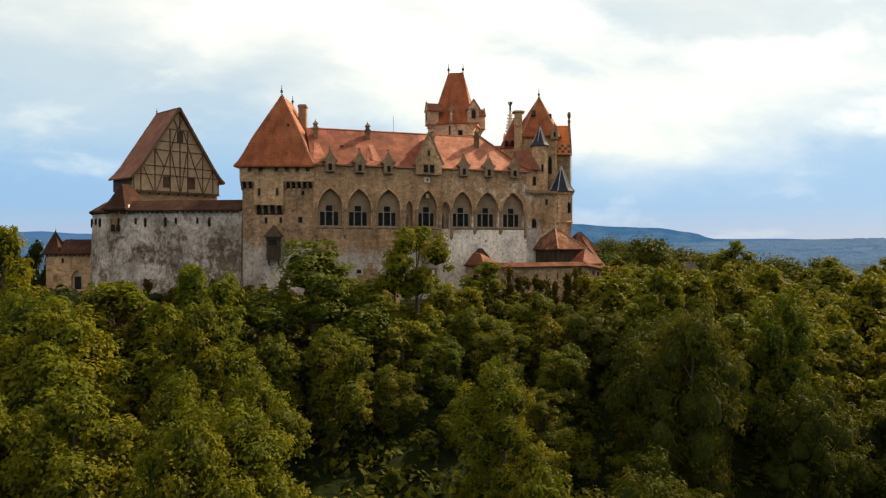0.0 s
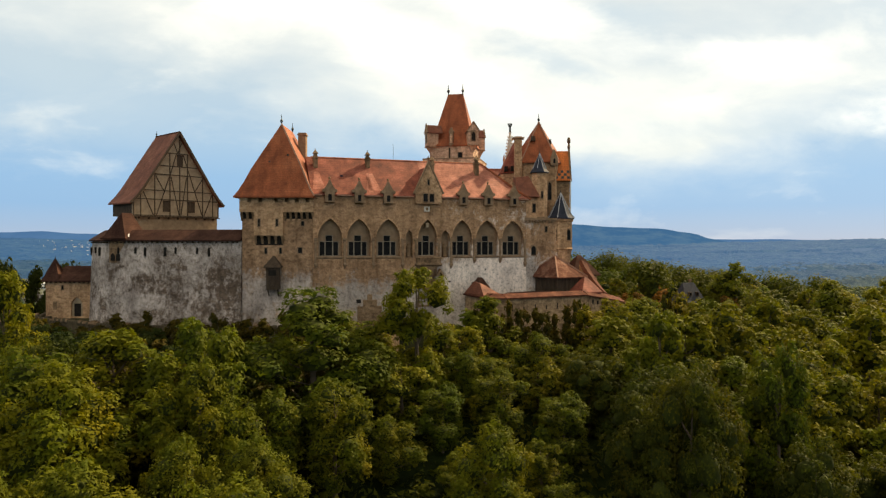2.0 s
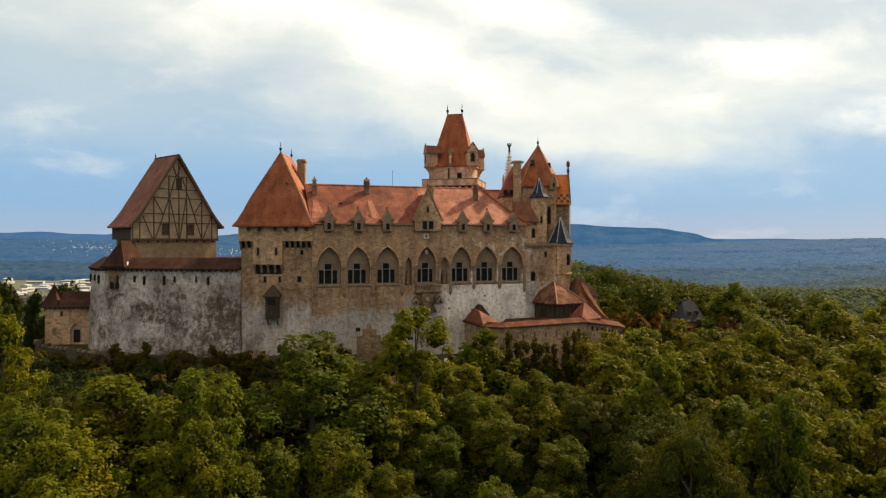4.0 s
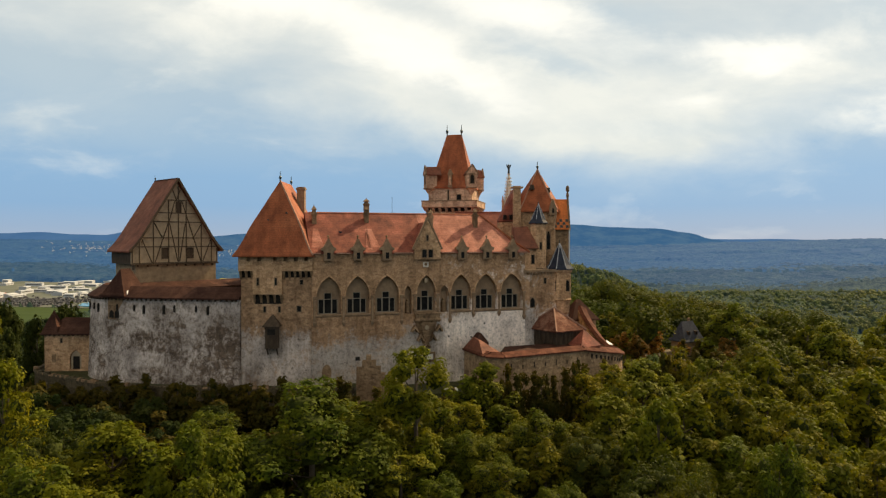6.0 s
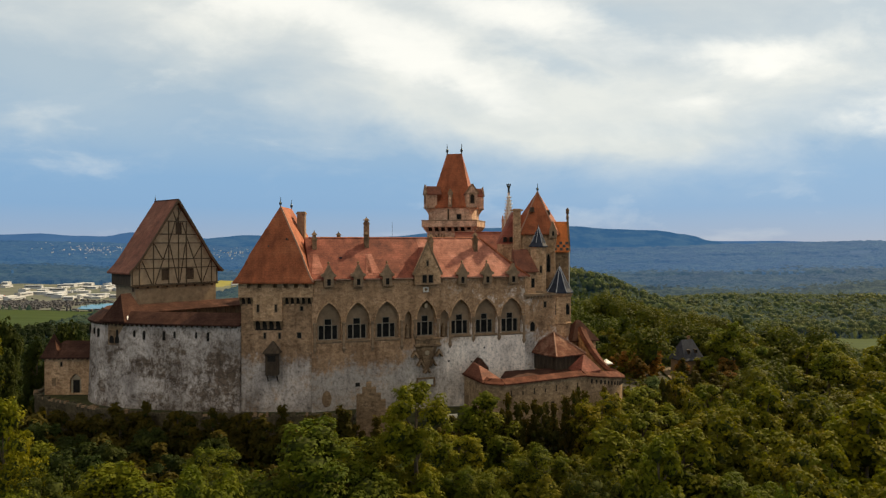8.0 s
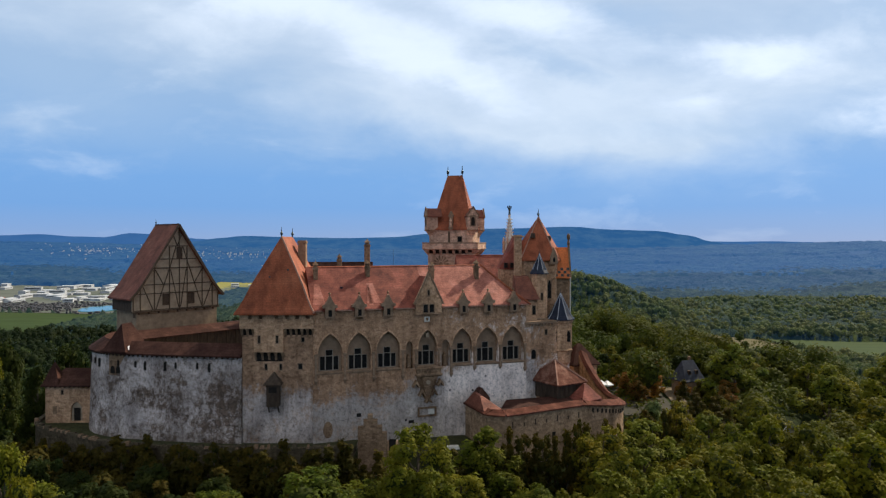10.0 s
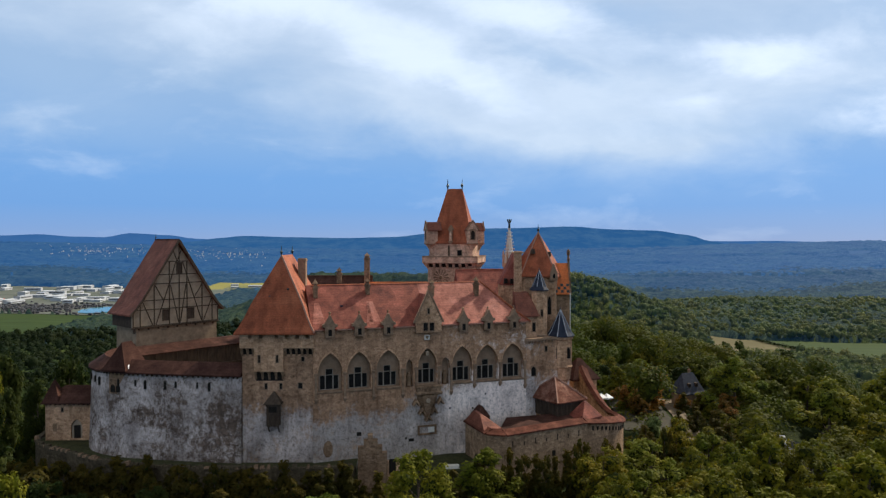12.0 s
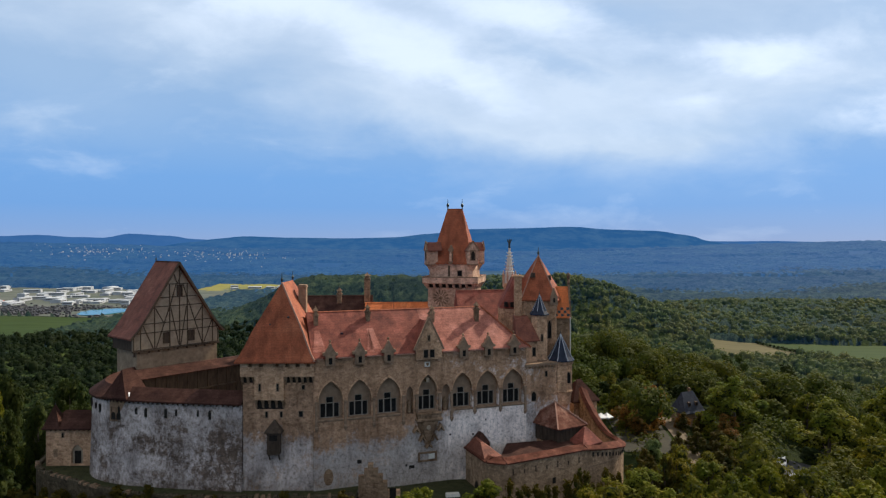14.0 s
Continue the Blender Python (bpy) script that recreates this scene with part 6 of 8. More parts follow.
def gate_works():
    th = thing("outer_gate_wall", pose(0, 0, 0), "outer stone wall with loopholes and red tile coping roof", "wall")
    for a, b in zip(GATE, GATE[1:]):
        bm = bmesh.new(); inward_wall(bm, [a, b], -9, 4.2, 1.3); part("wall_length", bm, STONE_GATE, th)
        bm = bmesh.new(); outer_roof(bm, [a, ((a[0] + b[0]) / 2, (a[1] + b[1]) / 2), b], 4.35, 0.6, 1.45); part("coping_roof", bm, TILE_COPING, th)
    # tall bit over the gate passage
    bm = bmesh.new(); loft(bm, [[(3.6, 111.0, z), (6.3, 104.8, z), (9.2, 106.0, z), (6.6, 112.2, z)] for z in (4.45, 4.6)] + [[(5.0, 109.6, 6.5), (5.9, 107.5, 6.2), (6.3, 107.7, 6.2), (5.4, 109.8, 6.5)]]); part("gate_hip_roof", bm, TILE_GRANARY, th)
    bm = bmesh.new(); loft(bm, [[(x, y, z) for x, y in ((4.6, 111.5), (5.6, 108.9), (7.6, 109.8), (6.6, 112.3))] for z in (5.0, 5.6)] + [[(5.7, 110.9, 7.1), (6.1, 110.0, 7.1), (6.4, 110.1, 7.1), (6.0, 111.0, 7.1)]]); part("gate_turret_roof", bm, TILE_OLD, th)
    for k in range(7):
        f = (k + 0.6) / 7.3
        x, y = 9.5 + 13.7 * f, 103.2 + 7.2 * f
        bm = bmesh.new(); loft(bm, [[(a, yy, z) for a, z in rect(0, 0.17, 2.3, 3.2 - 0.3 * (k % 2))] for yy in (-0.05, 0.1)]); ob = part("loophole", bm, DARK, th); ob.matrix_local = pose(x, y, 0, 0, 0, 27.7)
    bm = bmesh.new(); loft(bm, [[(a, yy, z) for a, z in arch_at(0, -2.6, 1.5, -1.0, 0.2, 6)] for yy in (-0.06, 0.2)]); ob = part("archway", bm, DARK, th); ob.matrix_local = pose(5.3, 107.55, 0, 0, 0, -68.5)
    bm = bmesh.new(); loft(bm, [[(a, yy, z) for a, z in rect(0, 0.6, 1.0, 1.9)] for yy in (-0.06, 0.2)]); ob = part("loophole", bm, DARK, th); ob.matrix_local = pose(17.5, 107.4, -1.2, 0, 0, 27.7)
    bm = bmesh.new()
    loft(bm, [[(8.5, 105.2, 1.0), (22.5, 111.6, 1.0), (20.5, 114.4, 1.0), (10.5, 113.0, 1.0)], [(8.5, 105.2, 3.9), (22.5, 111.6, 4.1), (20.5, 114.4, 4.7), (10.5, 113.0, 4.3)], [(8.5, 105.2, 4.05), (22.5, 111.6, 4.25), (20.5, 114.4, 4.85), (10.5, 113.0, 4.45)]]); part("lean_to_roof", bm, TILE_OLD, th)

    th2 = thing("gate_bastion", pose(0, 0, 0), "rounded stone bastion with red tile coping roof", "bastion")
    zt = lambda s: 4.2 - 2.0 * min(1, s / 0.40) + 6.2 * max(0, (s - 0.58) / 0.42) ** 1.25
    bm = bmesh.new(); inward_wall(bm, BASTION, -9, zt, 1.3); part("wall", bm, STONE_GATE, th2)
    bm = bmesh.new(); outer_roof(bm, BASTION, lambda s: zt(s) + 0.15, 0.8, 1.4); part("coping_roof", bm, TILE_COPING, th2, "curving red tile coping roof")
    for i in range(2, 14):
        x, y = BASTION[i]
        t = Vector(BASTION[i + 1]) - Vector(BASTION[i - 1])
        bm = bmesh.new(); block(bm, -0.2, 0.2, -0.06, 0.2, zt(i / 25) - 1.0, zt(i / 25) - 0.35); ob = part("loophole", bm, DARK, th2); ob.matrix_local = pose(x, y, 0, 0, 0, math.degrees(math.atan2(t.y, t.x)))
    bm = bmesh.new()
    inward_wall(bm, [(x + 0.0, y - 0.0) for x, y in [(23.1, 110.25), (27.3, 113.25), (29.9, 116.2)]], 1.1, 1.35, 0.3); part("string_course", bm, ASHLAR, th2)
    bm = bmesh.new(); loft(bm, [[(x, y, z) for x, y in ((22.6, 110.4), (26.6, 113.4), (24.4, 116.4), (21.0, 114.0))] for z in (4.4, 4.6)] + [[(23.6, 113.3, 7.0), (24.0, 113.6, 7.0), (23.8, 113.9, 7.0), (23.4, 113.6, 7.0)]]); part("corner_roof", bm, TILE, th2)


TILE_MOTTLED = tile_roof("mottled_tiles", (0.070, 0.030, 0.020), (0.15, 0.062, 0.040), (0.36, 0.21, 0.15), 0.38, 0.9, 0.08)


def barbican():
    th = thing("barbican", pose(0, 0, 0), "dark timber barbican with broad red hipped tile roof", "gatehouse")
    plan = [(14.4, 118.6), (18.9, 111.8), (24.5, 115.2), (20.6, 121.6)]
    bm = bmesh.new(); extrude_poly(bm, scaled(plan, 0.84), 4.2, 6.95); part("timber_storey", bm, TIMBER, th, "dark weathered timber storey")
    bm = bmesh.new(); extrude_poly(bm, scaled(plan, 0.78), -6, 4.2); part("base", bm, STONE, th)
    bm = bmesh.new(); poly_roof(bm, plan, 7.0, (19.2, 116.5, 10.5), 0.18); rf = part("roof", bm, TILE_MOTTLED, th, "mottled red-brown tile roof")
    for p in plan:
        bm = bmesh.new(); beam(bm, (p[0], p[1], 7.05), (19.2, 116.5, 10.55), 0.22, 0.16); part("hip_tiles", bm, EAVES, rf)
    in_ = scaled(plan, 0.86)
    for (ax, ay), (bx, by) in zip(in_, in_[1:] + in_[:1]):
        for k in range(7):
            f = k / 7
            bm = bmesh.new(); beam(bm, (ax + (bx - ax) * f, ay + (by - ay) * f, 4.2), (ax + (bx - ax) * f, ay + (by - ay) * f, 6.9), 0.18, 0.18); part("post", bm, TIMBER, th)


def rear_gate_house():
    th = thing("rear_gate_house", pose(27.4, 137.0, 0, 0, 0, 20), "small stone house with steep hipped red roof", "house")
    bm = bmesh.new(); block(bm, -2.4, 2.8, -2.2, 3.0, -6, 6.4); part("wall", bm, STONE, th)
    bm = bmesh.new(); hip_roof(bm, -2.9, 3.3, -2.7, 3.5, 6.4, 10.2, (-0.2, 0.3), (0.6, 0.3)); part("roof", bm, TILE_OLD, th)


gate_works()
barbican()
rear_gate_house()

# court floor that closes the castle
bm = bmesh.new(); extrude_poly(bm, [(-57, 114), (-31, 110), (14, 122), (22, 130), (14, 152), (-30, 152), (-57, 134)], -6, 5.0)
tagged(part("court_floor", bm, plain_mat("court_gravel", (0.20, 0.17, 0.13), (0.30, 0.26, 0.20), 1.5)), "gravel castle court", "court", kind="structure")

# ---- trees ----
def low_dome(sides=6):
    """A coarse round clump: unit size, closed above, open below."""
    v = [(0, 0, 1.0)]
    for z, r, turn in ((0.5, 0.86, 0.0), (-0.35, 0.92, 0.5)):
        v += [(r * math.cos(2 * math.pi * (k + turn) / sides), r * math.sin(2 * math.pi * (k + turn) / sides), z) for k in range(sides)]
    v.append((0, 0, -0.85))
    f = []
    for k in range(sides):
        n_, a, b = (k + 1) % sides, 1 + k, 1 + sides + k
        f += [(0, a, 1 + n_), (a, b, 1 + n_), (1 + n_, b, 1 + sides + n_), (len(v) - 1, 1 + sides + n_, b)]
    return np.array(v), np.array(f)


DOME_V, DOME_F = low_dome()


def leaf_cloud(rng, centres, radii, count, size, squash=0.95):
    """Small leaf sprays on the shells of round clumps: a triangle each."""
    k = len(radii)
    w = radii ** 2 / np.sum(radii ** 2)
    idx = rng.choice(k, count, p=w)
    d = rng.normal(size=(count, 3))
    d /= np.linalg.norm(d, axis=1)[:, None]
    d[:, 2] = np.where(d[:, 2] < -0.35, -d[:, 2] * 0.6, d[:, 2])
    d /= np.linalg.norm(d, axis=1)[:, None]
    rad = radii[idx] * (1 - 0.38 * rng.random(count) ** 2 + 0.10 * rng.normal(size=count))
    p = centres[idx] + d * rad[:, None] * np.array([1, 1, squash])
    nrm = d + 0.24 * rng.normal(size=(count, 3)) + np.array([0, 0, 0.40])
    nrm /= np.linalg.norm(nrm, axis=1)[:, None]
    t = np.cross(nrm, rng.normal(size=(count, 3)))
    t /= np.linalg.norm(t, axis=1)[:, None]
    b = np.cross(nrm, t)
    s = size * (0.6 + 0.8 * rng.random(count))[:, None]
    t, b, n2 = t * s, b * s * 0.62, nrm * s * 0.15
    v = np.stack([p - t + n2, p + 0.6 * t - b, p + 0.6 * t + b], 1).reshape(-1, 3)
    f = np.arange(count * 3).reshape(-1, 3)
    return v, f


def fast_mesh(name, v, f, mat_, inner=None, leaves=0):
    me = bpy.data.meshes.new(name)
    me.vertices.add(len(v)); me.vertices.foreach_set("co", v.astype(np.float32).ravel())
    n, k = f.shape
    me.loops.add(n * k); me.loops.foreach_set("vertex_index", f.astype(np.int32).ravel())
    me.polygons.add(n); me.polygons.foreach_set("loop_start", np.arange(0, n * k, k, dtype=np.int32)); me.polygons.foreach_set("loop_total", np.full(n, k, dtype=np.int32))
    me.update()
    me.materials.append(mat_)
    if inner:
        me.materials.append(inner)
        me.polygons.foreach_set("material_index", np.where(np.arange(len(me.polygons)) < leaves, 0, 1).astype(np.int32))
    return me


def tree_model(name, seed, height, radius, crown_from, lobes, count, leaf, mat_, label, shape="round"):
    """A tree of that height: tapered trunk with limbs, and a crown of leaf clumps. Its foot is at the origin."""
    rng = np.random.default_rng(seed)
    root = new(name)
    tagged(root, label, "tree", "trees of the castle wood")
    ch = height * (1 - crown_from)
    cs, rs = [], []
    bulge = rng.uniform(0, 6.28, 3)
    for i in range(lobes):
        f = min(1.0, max(0.0, (i + 0.5 + rng.uniform(-0.8, 0.8)) / lobes))
        a = i * 2.4 + rng.uniform(-0.9, 0.9)
        if shape == "round":
            env = math.sin(math.pi * min(0.97, 0.12 + 0.75 * f)) ** 0.6
        elif shape == "cone":
            env = (1.02 - f) ** 0.8
        else:
            env = math.sin(math.pi * min(0.98, 0.25 + 0.72 * f)) ** 0.5
        env *= 1 + 0.16 * math.sin(2 * a + bulge[0]) + 0.14 * math.sin(3 * a + 7 * f + bulge[1])
        lr = radius * rng.uniform(0.27, 0.45) * (0.75 + 0.25 * env)
        off = max(0.0, radius * env - lr * 0.75) * rng.uniform(0.60, 1.12)
        cs.append((off * math.cos(a), off * math.sin(a), height * crown_from + ch * f * 0.92))
        rs.append(lr)
    cs.append((0, 0, height * crown_from + ch * 0.5)); rs.append(radius * 0.48)
    cs, rs = np.array(cs), np.array(rs)
    top = (cs[:, 2] + rs * 0.95).max()
    cs[:, 2] *= height / top
    # boughs end in sprays, reaching outward and up, which break the outline
    sub_c, sub_r = [cs], [rs * 0.95]
    axis = np.array([0, 0, height * (crown_from + 0.25 * (1 - crown_from))])
    for c, r in zip(cs[:-1], rs[:-1]):
        m = 9
        out = (c - axis) / (np.linalg.norm(c - axis) + 1e-6)
        d = rng.normal(size=(m, 3)); d /= np.linalg.norm(d, axis=1)[:, None]
        d += 0.55 * out + np.array([0, 0, 0.25]); d /= np.linalg.norm(d, axis=1)[:, None]
        sub_c.append(c + d * r * rng.uniform(0.70, 1.10, (m, 1))); sub_r.append(r * rng.uniform(0.22, 0.44, m))
    v, f = leaf_cloud(rng, np.vstack(sub_c), np.concatenate(sub_r) ** 1.0, count, leaf)
    # dark domes inside each clump stand in for the crown's inner shade
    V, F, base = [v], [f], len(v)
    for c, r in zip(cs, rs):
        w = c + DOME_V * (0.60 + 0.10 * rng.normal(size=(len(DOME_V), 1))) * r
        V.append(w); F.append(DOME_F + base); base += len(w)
    crown = new("crown", fast_mesh("crown", np.vstack(V), np.vstack(F), mat_, CROWN_SHADE, len(f)))
    crown.parent = root
    bm = bmesh.new()
    r0 = height * 0.018 + 0.06
    loft(bm, [[(x + 0.15 * math.sin(z), y, z) for x, y in ngon(0, 0, r, 7)] for z, r in ((-1.5, r0 * 1.5), (0.4, r0 * 1.15), (height * 0.3, r0 * 0.85), (height * 0.6, r0 * 0.5), (height * 0.86, r0 * 0.12))])
    for c in cs[:: max(1, lobes // 9)]:
        z = max(height * 0.15, c[2] - 0.35 * math.hypot(c[0], c[1]) - 1.0)
        z = min(z, height * 0.7)
        mid = (c[0] * 0.45, c[1] * 0.45, z + (c[2] - z) * 0.35)
        loft(bm, [[(px_ + x, py_ + y, pz) for x, y in ngon(0, 0, r, 5)] for (px_, py_, pz), r in (((0, 0, z), r0 * 0.5), (mid, r0 * 0.34), (tuple(c), r0 * 0.1))])
    part("trunk", bm, BARK, root)
    return root


PLANTED = []  # x, y, crown radius of each tree


class Wood:
    """Hands out copies of one tree model; the first call places the model itself."""

    def __init__(self, *args, **kw):
        self.args, self.kw, self.model, self.h, self.r = args, kw, None, args[2], args[3]

    def plant(self, x, y, top, radius, rng, sink=0.4):
        z = ground_z(x, y) - sink
        h = top - z
        radius = min(radius, 0.40 * h)
        m = pose(x, y, z, 0, 0, rng.uniform(0, 360)) @ Matrix.Diagonal((radius / self.r, radius / self.r, h / self.h, 1))
        if self.model is None:
            self.model = tree_model(*self.args, **self.kw)
            self.first = m
            self.model.matrix_basis = m
        else:
            c = copy_thing(self.model, m)
            c.matrix_basis = m
        PLANTED.append((x, y, radius))


G = "leafy green deciduous tree with a full rounded crown"
NEAR = {
    "g": [Wood("tree", 11, 17.0, 5.5, 0.22, 24, 11000, 0.21, LEAF, G), Wood("tree", 12, 17.0, 5.0, 0.18, 22, 11000, 0.21, LEAF, G, shape="oval")],
    "y": [Wood("tree", 13, 16.0, 4.6, 0.16, 24, 11000, 0.21, LEAF_YELLOW, "yellow-green deciduous tree turning in colour", shape="oval"), Wood("tree", 14, 15.0, 4.4, 0.15, 20, 11000, 0.21, LEAF_YELLOW, "yellow-green deciduous tree turning in colour")],
    "d": [Wood("tree", 15, 17.0, 6.5, 0.14, 30, 11000, 0.21, LEAF_SHADED, "broad dark olive-green deciduous tree with dense crown")],
    "s": [Wood("shrub", 16, 5.0, 2.6, 0.05, 14, 3000, 0.19, LEAF, "low green shrub on the slope")],
}
CLOSE = {
    "g": [Wood("tree", 41, 17.0, 5.2, 0.18, 26, 19500, 0.16, LEAF, G), Wood("tree", 42, 17.0, 4.8, 0.16, 24, 19500, 0.16, LEAF, G, shape="oval")],
    "y": [Wood("tree", 43, 16.0, 4.6, 0.14, 26, 19500, 0.16, LEAF_YELLOW, "yellow-green deciduous tree turning in colour", shape="oval")],
    "d": [Wood("tree", 44, 17.0, 6.0, 0.14, 30, 19500, 0.16, LEAF_SHADED, "broad dark olive-green deciduous tree with dense crown")],
}
MID = {
    "g": [Wood("tree", 21, 16.0, 5.0, 0.18, 20, 5600, 0.285, LEAF_SUNLIT, G), Wood("tree", 22, 16.0, 5.0, 0.15, 18, 5600, 0.285, LEAF_SUNLIT, G, shape="oval")],
    "y": [Wood("tree", 23, 15.0, 4.6, 0.14, 18, 5600, 0.285, LEAF_YELLOW, "yellow-green deciduous tree turning in colour", shape="oval")],
    "d": [Wood("tree", 24, 15.0, 5.0, 0.12, 20, 5600, 0.285, LEAF_OLIVE, "broad olive-green deciduous tree with dense crown")],
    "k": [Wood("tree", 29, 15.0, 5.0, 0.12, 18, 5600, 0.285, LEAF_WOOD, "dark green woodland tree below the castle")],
    "o": [Wood("tree", 27, 13.0, 4.4, 0.12, 18, 5600, 0.27, LEAF_RUST, "olive-brown autumn tree beside the path")],
    "w": [Wood("shrub", 28, 7.0, 3.6, 0.05, 16, 4000, 0.27, LEAF_PALE, "pale green shrub beside the path")],
    "b": [Wood("bush", 25, 8.0, 2.3, 0.04, 16, 1450, 0.28, LEAF_DARK, "dark brownish-green upright bush by the wall", shape="cone"), Wood("bush", 26, 7.0, 2.5, 0.04, 12, 1400, 0.28, LEAF_DARK, "dark brownish-green bush by the wall", shape="oval")],
}
SLOPE = {
    "g": [Wood("tree", 51, 13.0, 4.6, 0.10, 16, 3200, 0.38, LEAF, G), Wood("tree", 52, 13.0, 4.4, 0.10, 16, 3200, 0.38, LEAF_OLIVE, "olive-green young tree on the slope")],
    "d": [Wood("tree", 54, 12.0, 4.2, 0.10, 16, 2900, 0.42, LEAF_DARK, "brownish-green young tree on the slope")],
    "y": [Wood("tree", 53, 12.0, 4.2, 0.10, 16, 3200, 0.38, LEAF_YELLOW, "yellow-green young tree on the slope")],
}
FAR = {  # beside and behind the castle
    "g": [Wood("tree", 31, 16.0, 5.0, 0.15, 14, 2000, 0.53, LEAF, G), Wood("tree", 32, 16.0, 5.0, 0.12, 14, 2000, 0.53, LEAF_FAR, G)],
    "d": [Wood("tree", 33, 16.0, 5.0, 0.10, 14, 2000, 0.53, LEAF_WOOD, "dark green woodland tree on the hillside")],
    "y": [Wood("tree", 34, 15.0, 5.0, 0.12, 12, 2000, 0.53, LEAF_OLIVE, "olive-brown woodland tree on the hillside")],
}
trng = random.Random(77)


def plant(sets, kind, x, y, top, radius):
    w = sets[kind]
    w[trng.randrange(len(w))].plant(x, y, top, radius, trng)


# trees whose crowns stand out
for kind, x, y, top, r in (
    ("y", -2.9, 76, 9.8, 4.4), ("g", 0, 68, -1.5, 4.5), ("g", 6, 71, -0.6, 5.0), ("g", 12, 67, -2.2, 4.5), ("g", -5, 63, -3.4, 4.0), ("g", 3, 75, 0.8, 4.5), ("d", 16, 74, 1.0, 5.0), ("g", 9, 62, -5.4, 3.6), ("g", 1.2, 61.5, -6.2, 3.4), ("g", -12.6, 67, 8.0, 7.2), ("y", -20.6, 59, 6.0, 4.3), ("y", -32, 66, 4.0, 6.0), ("y", -28.5, 50, 3.4, 5.4), ("y", -45, 70, 9.4, 3.8),
    ("y", -22.5, 42, -0.8, 5.0), ("g", -12.3, 44, -2.6, 4.7), ("g", -9.6, 60.5, 0.4, 3.6), ("g", -15.2, 59, -0.2, 3.8), ("d", 20.3, 64, 0.8, 7.6), ("y", 43, 88, 1.4, 7.2),
    ("g", 11, 79, 2.0, 6.2), ("g", 2.0, 82, 2.6, 5.0), ("y", 6.2, 92, 5.4, 4.0), ("g", 30, 98, 4.6, 6.5), ("y", 33, 74, 0.0, 5.0), ("g", 27, 84, 2.0, 6.0), ("g", -8.5, 76, 3.8, 4.8),
    ("s", 5.0, 60, -8.6, 2.4), ("g", 10.5, 57, -7.6, 3.4), ("g", 15.5, 54, -8.6, 3.6), ("g", 18.6, 49, -9.8, 3.4), ("s", 2.0, 55, -11.2, 2.4), ("s", -2.5, 49, -11.6, 3.0), ("s", 8.0, 51, -11.5, 3.0),
    ("s", 6.5, 64, -9.5, 2.6), ("s", -1.5, 61, -9.0, 2.6), ("s", 2.5, 66, -8.6, 2.8), ("s", 9.5, 66, -7.5, 2.8), ("s", -4.0, 56, -10.5, 2.4), ("s", 0.5, 51, -13.0, 2.2), ("s", 5.0, 47, -13.0, 2.5), ("s", 11.5, 47, -12.0, 2.5), ("s", -0.5, 57, -11.5, 1.8), ("s", 5.6, 55.5, -12.2, 1.8), ("s", 3.4, 61.5, -11.2, 2.0), ("s", 7.6, 60, -10.6, 1.8),
    ("g", -38, 60, 3.5, 5.0), ("g", -25.5, 75, 3.0, 5.5), ("g", -48, 82, 1.5, 4.5), ("g", 54, 70, -2.0, 6.5), ("y", 60, 96, 3.5, 6.5), ("g", 48, 60, -5.0, 5.0),
):
    plant(CLOSE if y < 56 and kind != "s" else NEAR if y < 80 else MID, kind if (y < 80 or kind != "s") else "g", x, y, top, r)
for x, y, top, r in ((63.5, 148, 8.2, 8.0), (81, 142, 4.8, 8.5), (99, 150, 5.4, 7.5), (80, 122, 2.0, 6.5), (90, 118, 1.5, 7.0), (46, 118, 1.0, 5.5), (38, 128, -1.0, 3.5), (58, 146, -1.0, 4.0), (43, 152, 3.0, 4.5), (46, 132, -3.0, 3.4), (40, 120, -2.5, 3.2), (52, 126, -2.0, 4.0), (48, 140, -2.2, 3.4), (56, 134, -0.6, 4.2), (60, 116, -1.5, 4.6), (44, 112, -3.0, 3.6), (70, 158, 4.0, 4.5), (46, 168, 1.0, 4.0), (52, 177, 3.0, 4.5), (44, 180, 3.0, 5.0), (55, 187, 4.0, 5.0), (47.5, 157, -1.5, 3.0), (69, 180, 5.0, 5.0), (56.5, 151, -1.5, 3.2), (39.5, 150, -1.5, 3.4), (60, 158, -1.5, 3.0), (52, 166, 0.0, 3.2), (108, 135, 3.0, 7.0)):
    plant(MID, trng.choice("ggd" if y > 135 else "dkd"), x, y, top, r)
for kind, x, y, top, r in (("w", 40.0, 129, 0.4, 3.6), ("o", 42.0, 146, 2.0, 3.6), ("o", 46.5, 150, 2.6, 3.8), ("o", 40.5, 152, 1.5, 3.2), ("b", 53.0, 149.5, 0.4, 2.4), ("b", 56.0, 148.6, 0.2, 2.4), ("b", 58.5, 150.0, 0.0, 2.6), ("b", 43.5, 138, -1.4, 2.4), ("o", 45, 156, 3.0, 4.2), ("o", 49.5, 161, 4.0, 4.0), ("o", 53, 151, -0.4, 3.0), ("o", 60, 143, 1.5, 4.0), ("k", -77, 113, 8.0, 4.2), ("k", -82, 119, 9.0, 4.5), ("k", -74.5, 106, 4.0, 3.6), ("k", -79, 104, 5.0, 4.0), ("k", -73.5, 124, 8.0, 3.6), ("k", -70, 101, 1.0, 3.2), ("y", -94, 143, 7.5, 4.0), ("k", -82, 150, 8.0, 5.0), ("k", -98, 152, 8.5, 5.0), ("k", -86, 133, 5.0, 4.2), ("k", -92, 128, 3.0, 4.5)):
    plant(MID, kind, x, y, top, r)
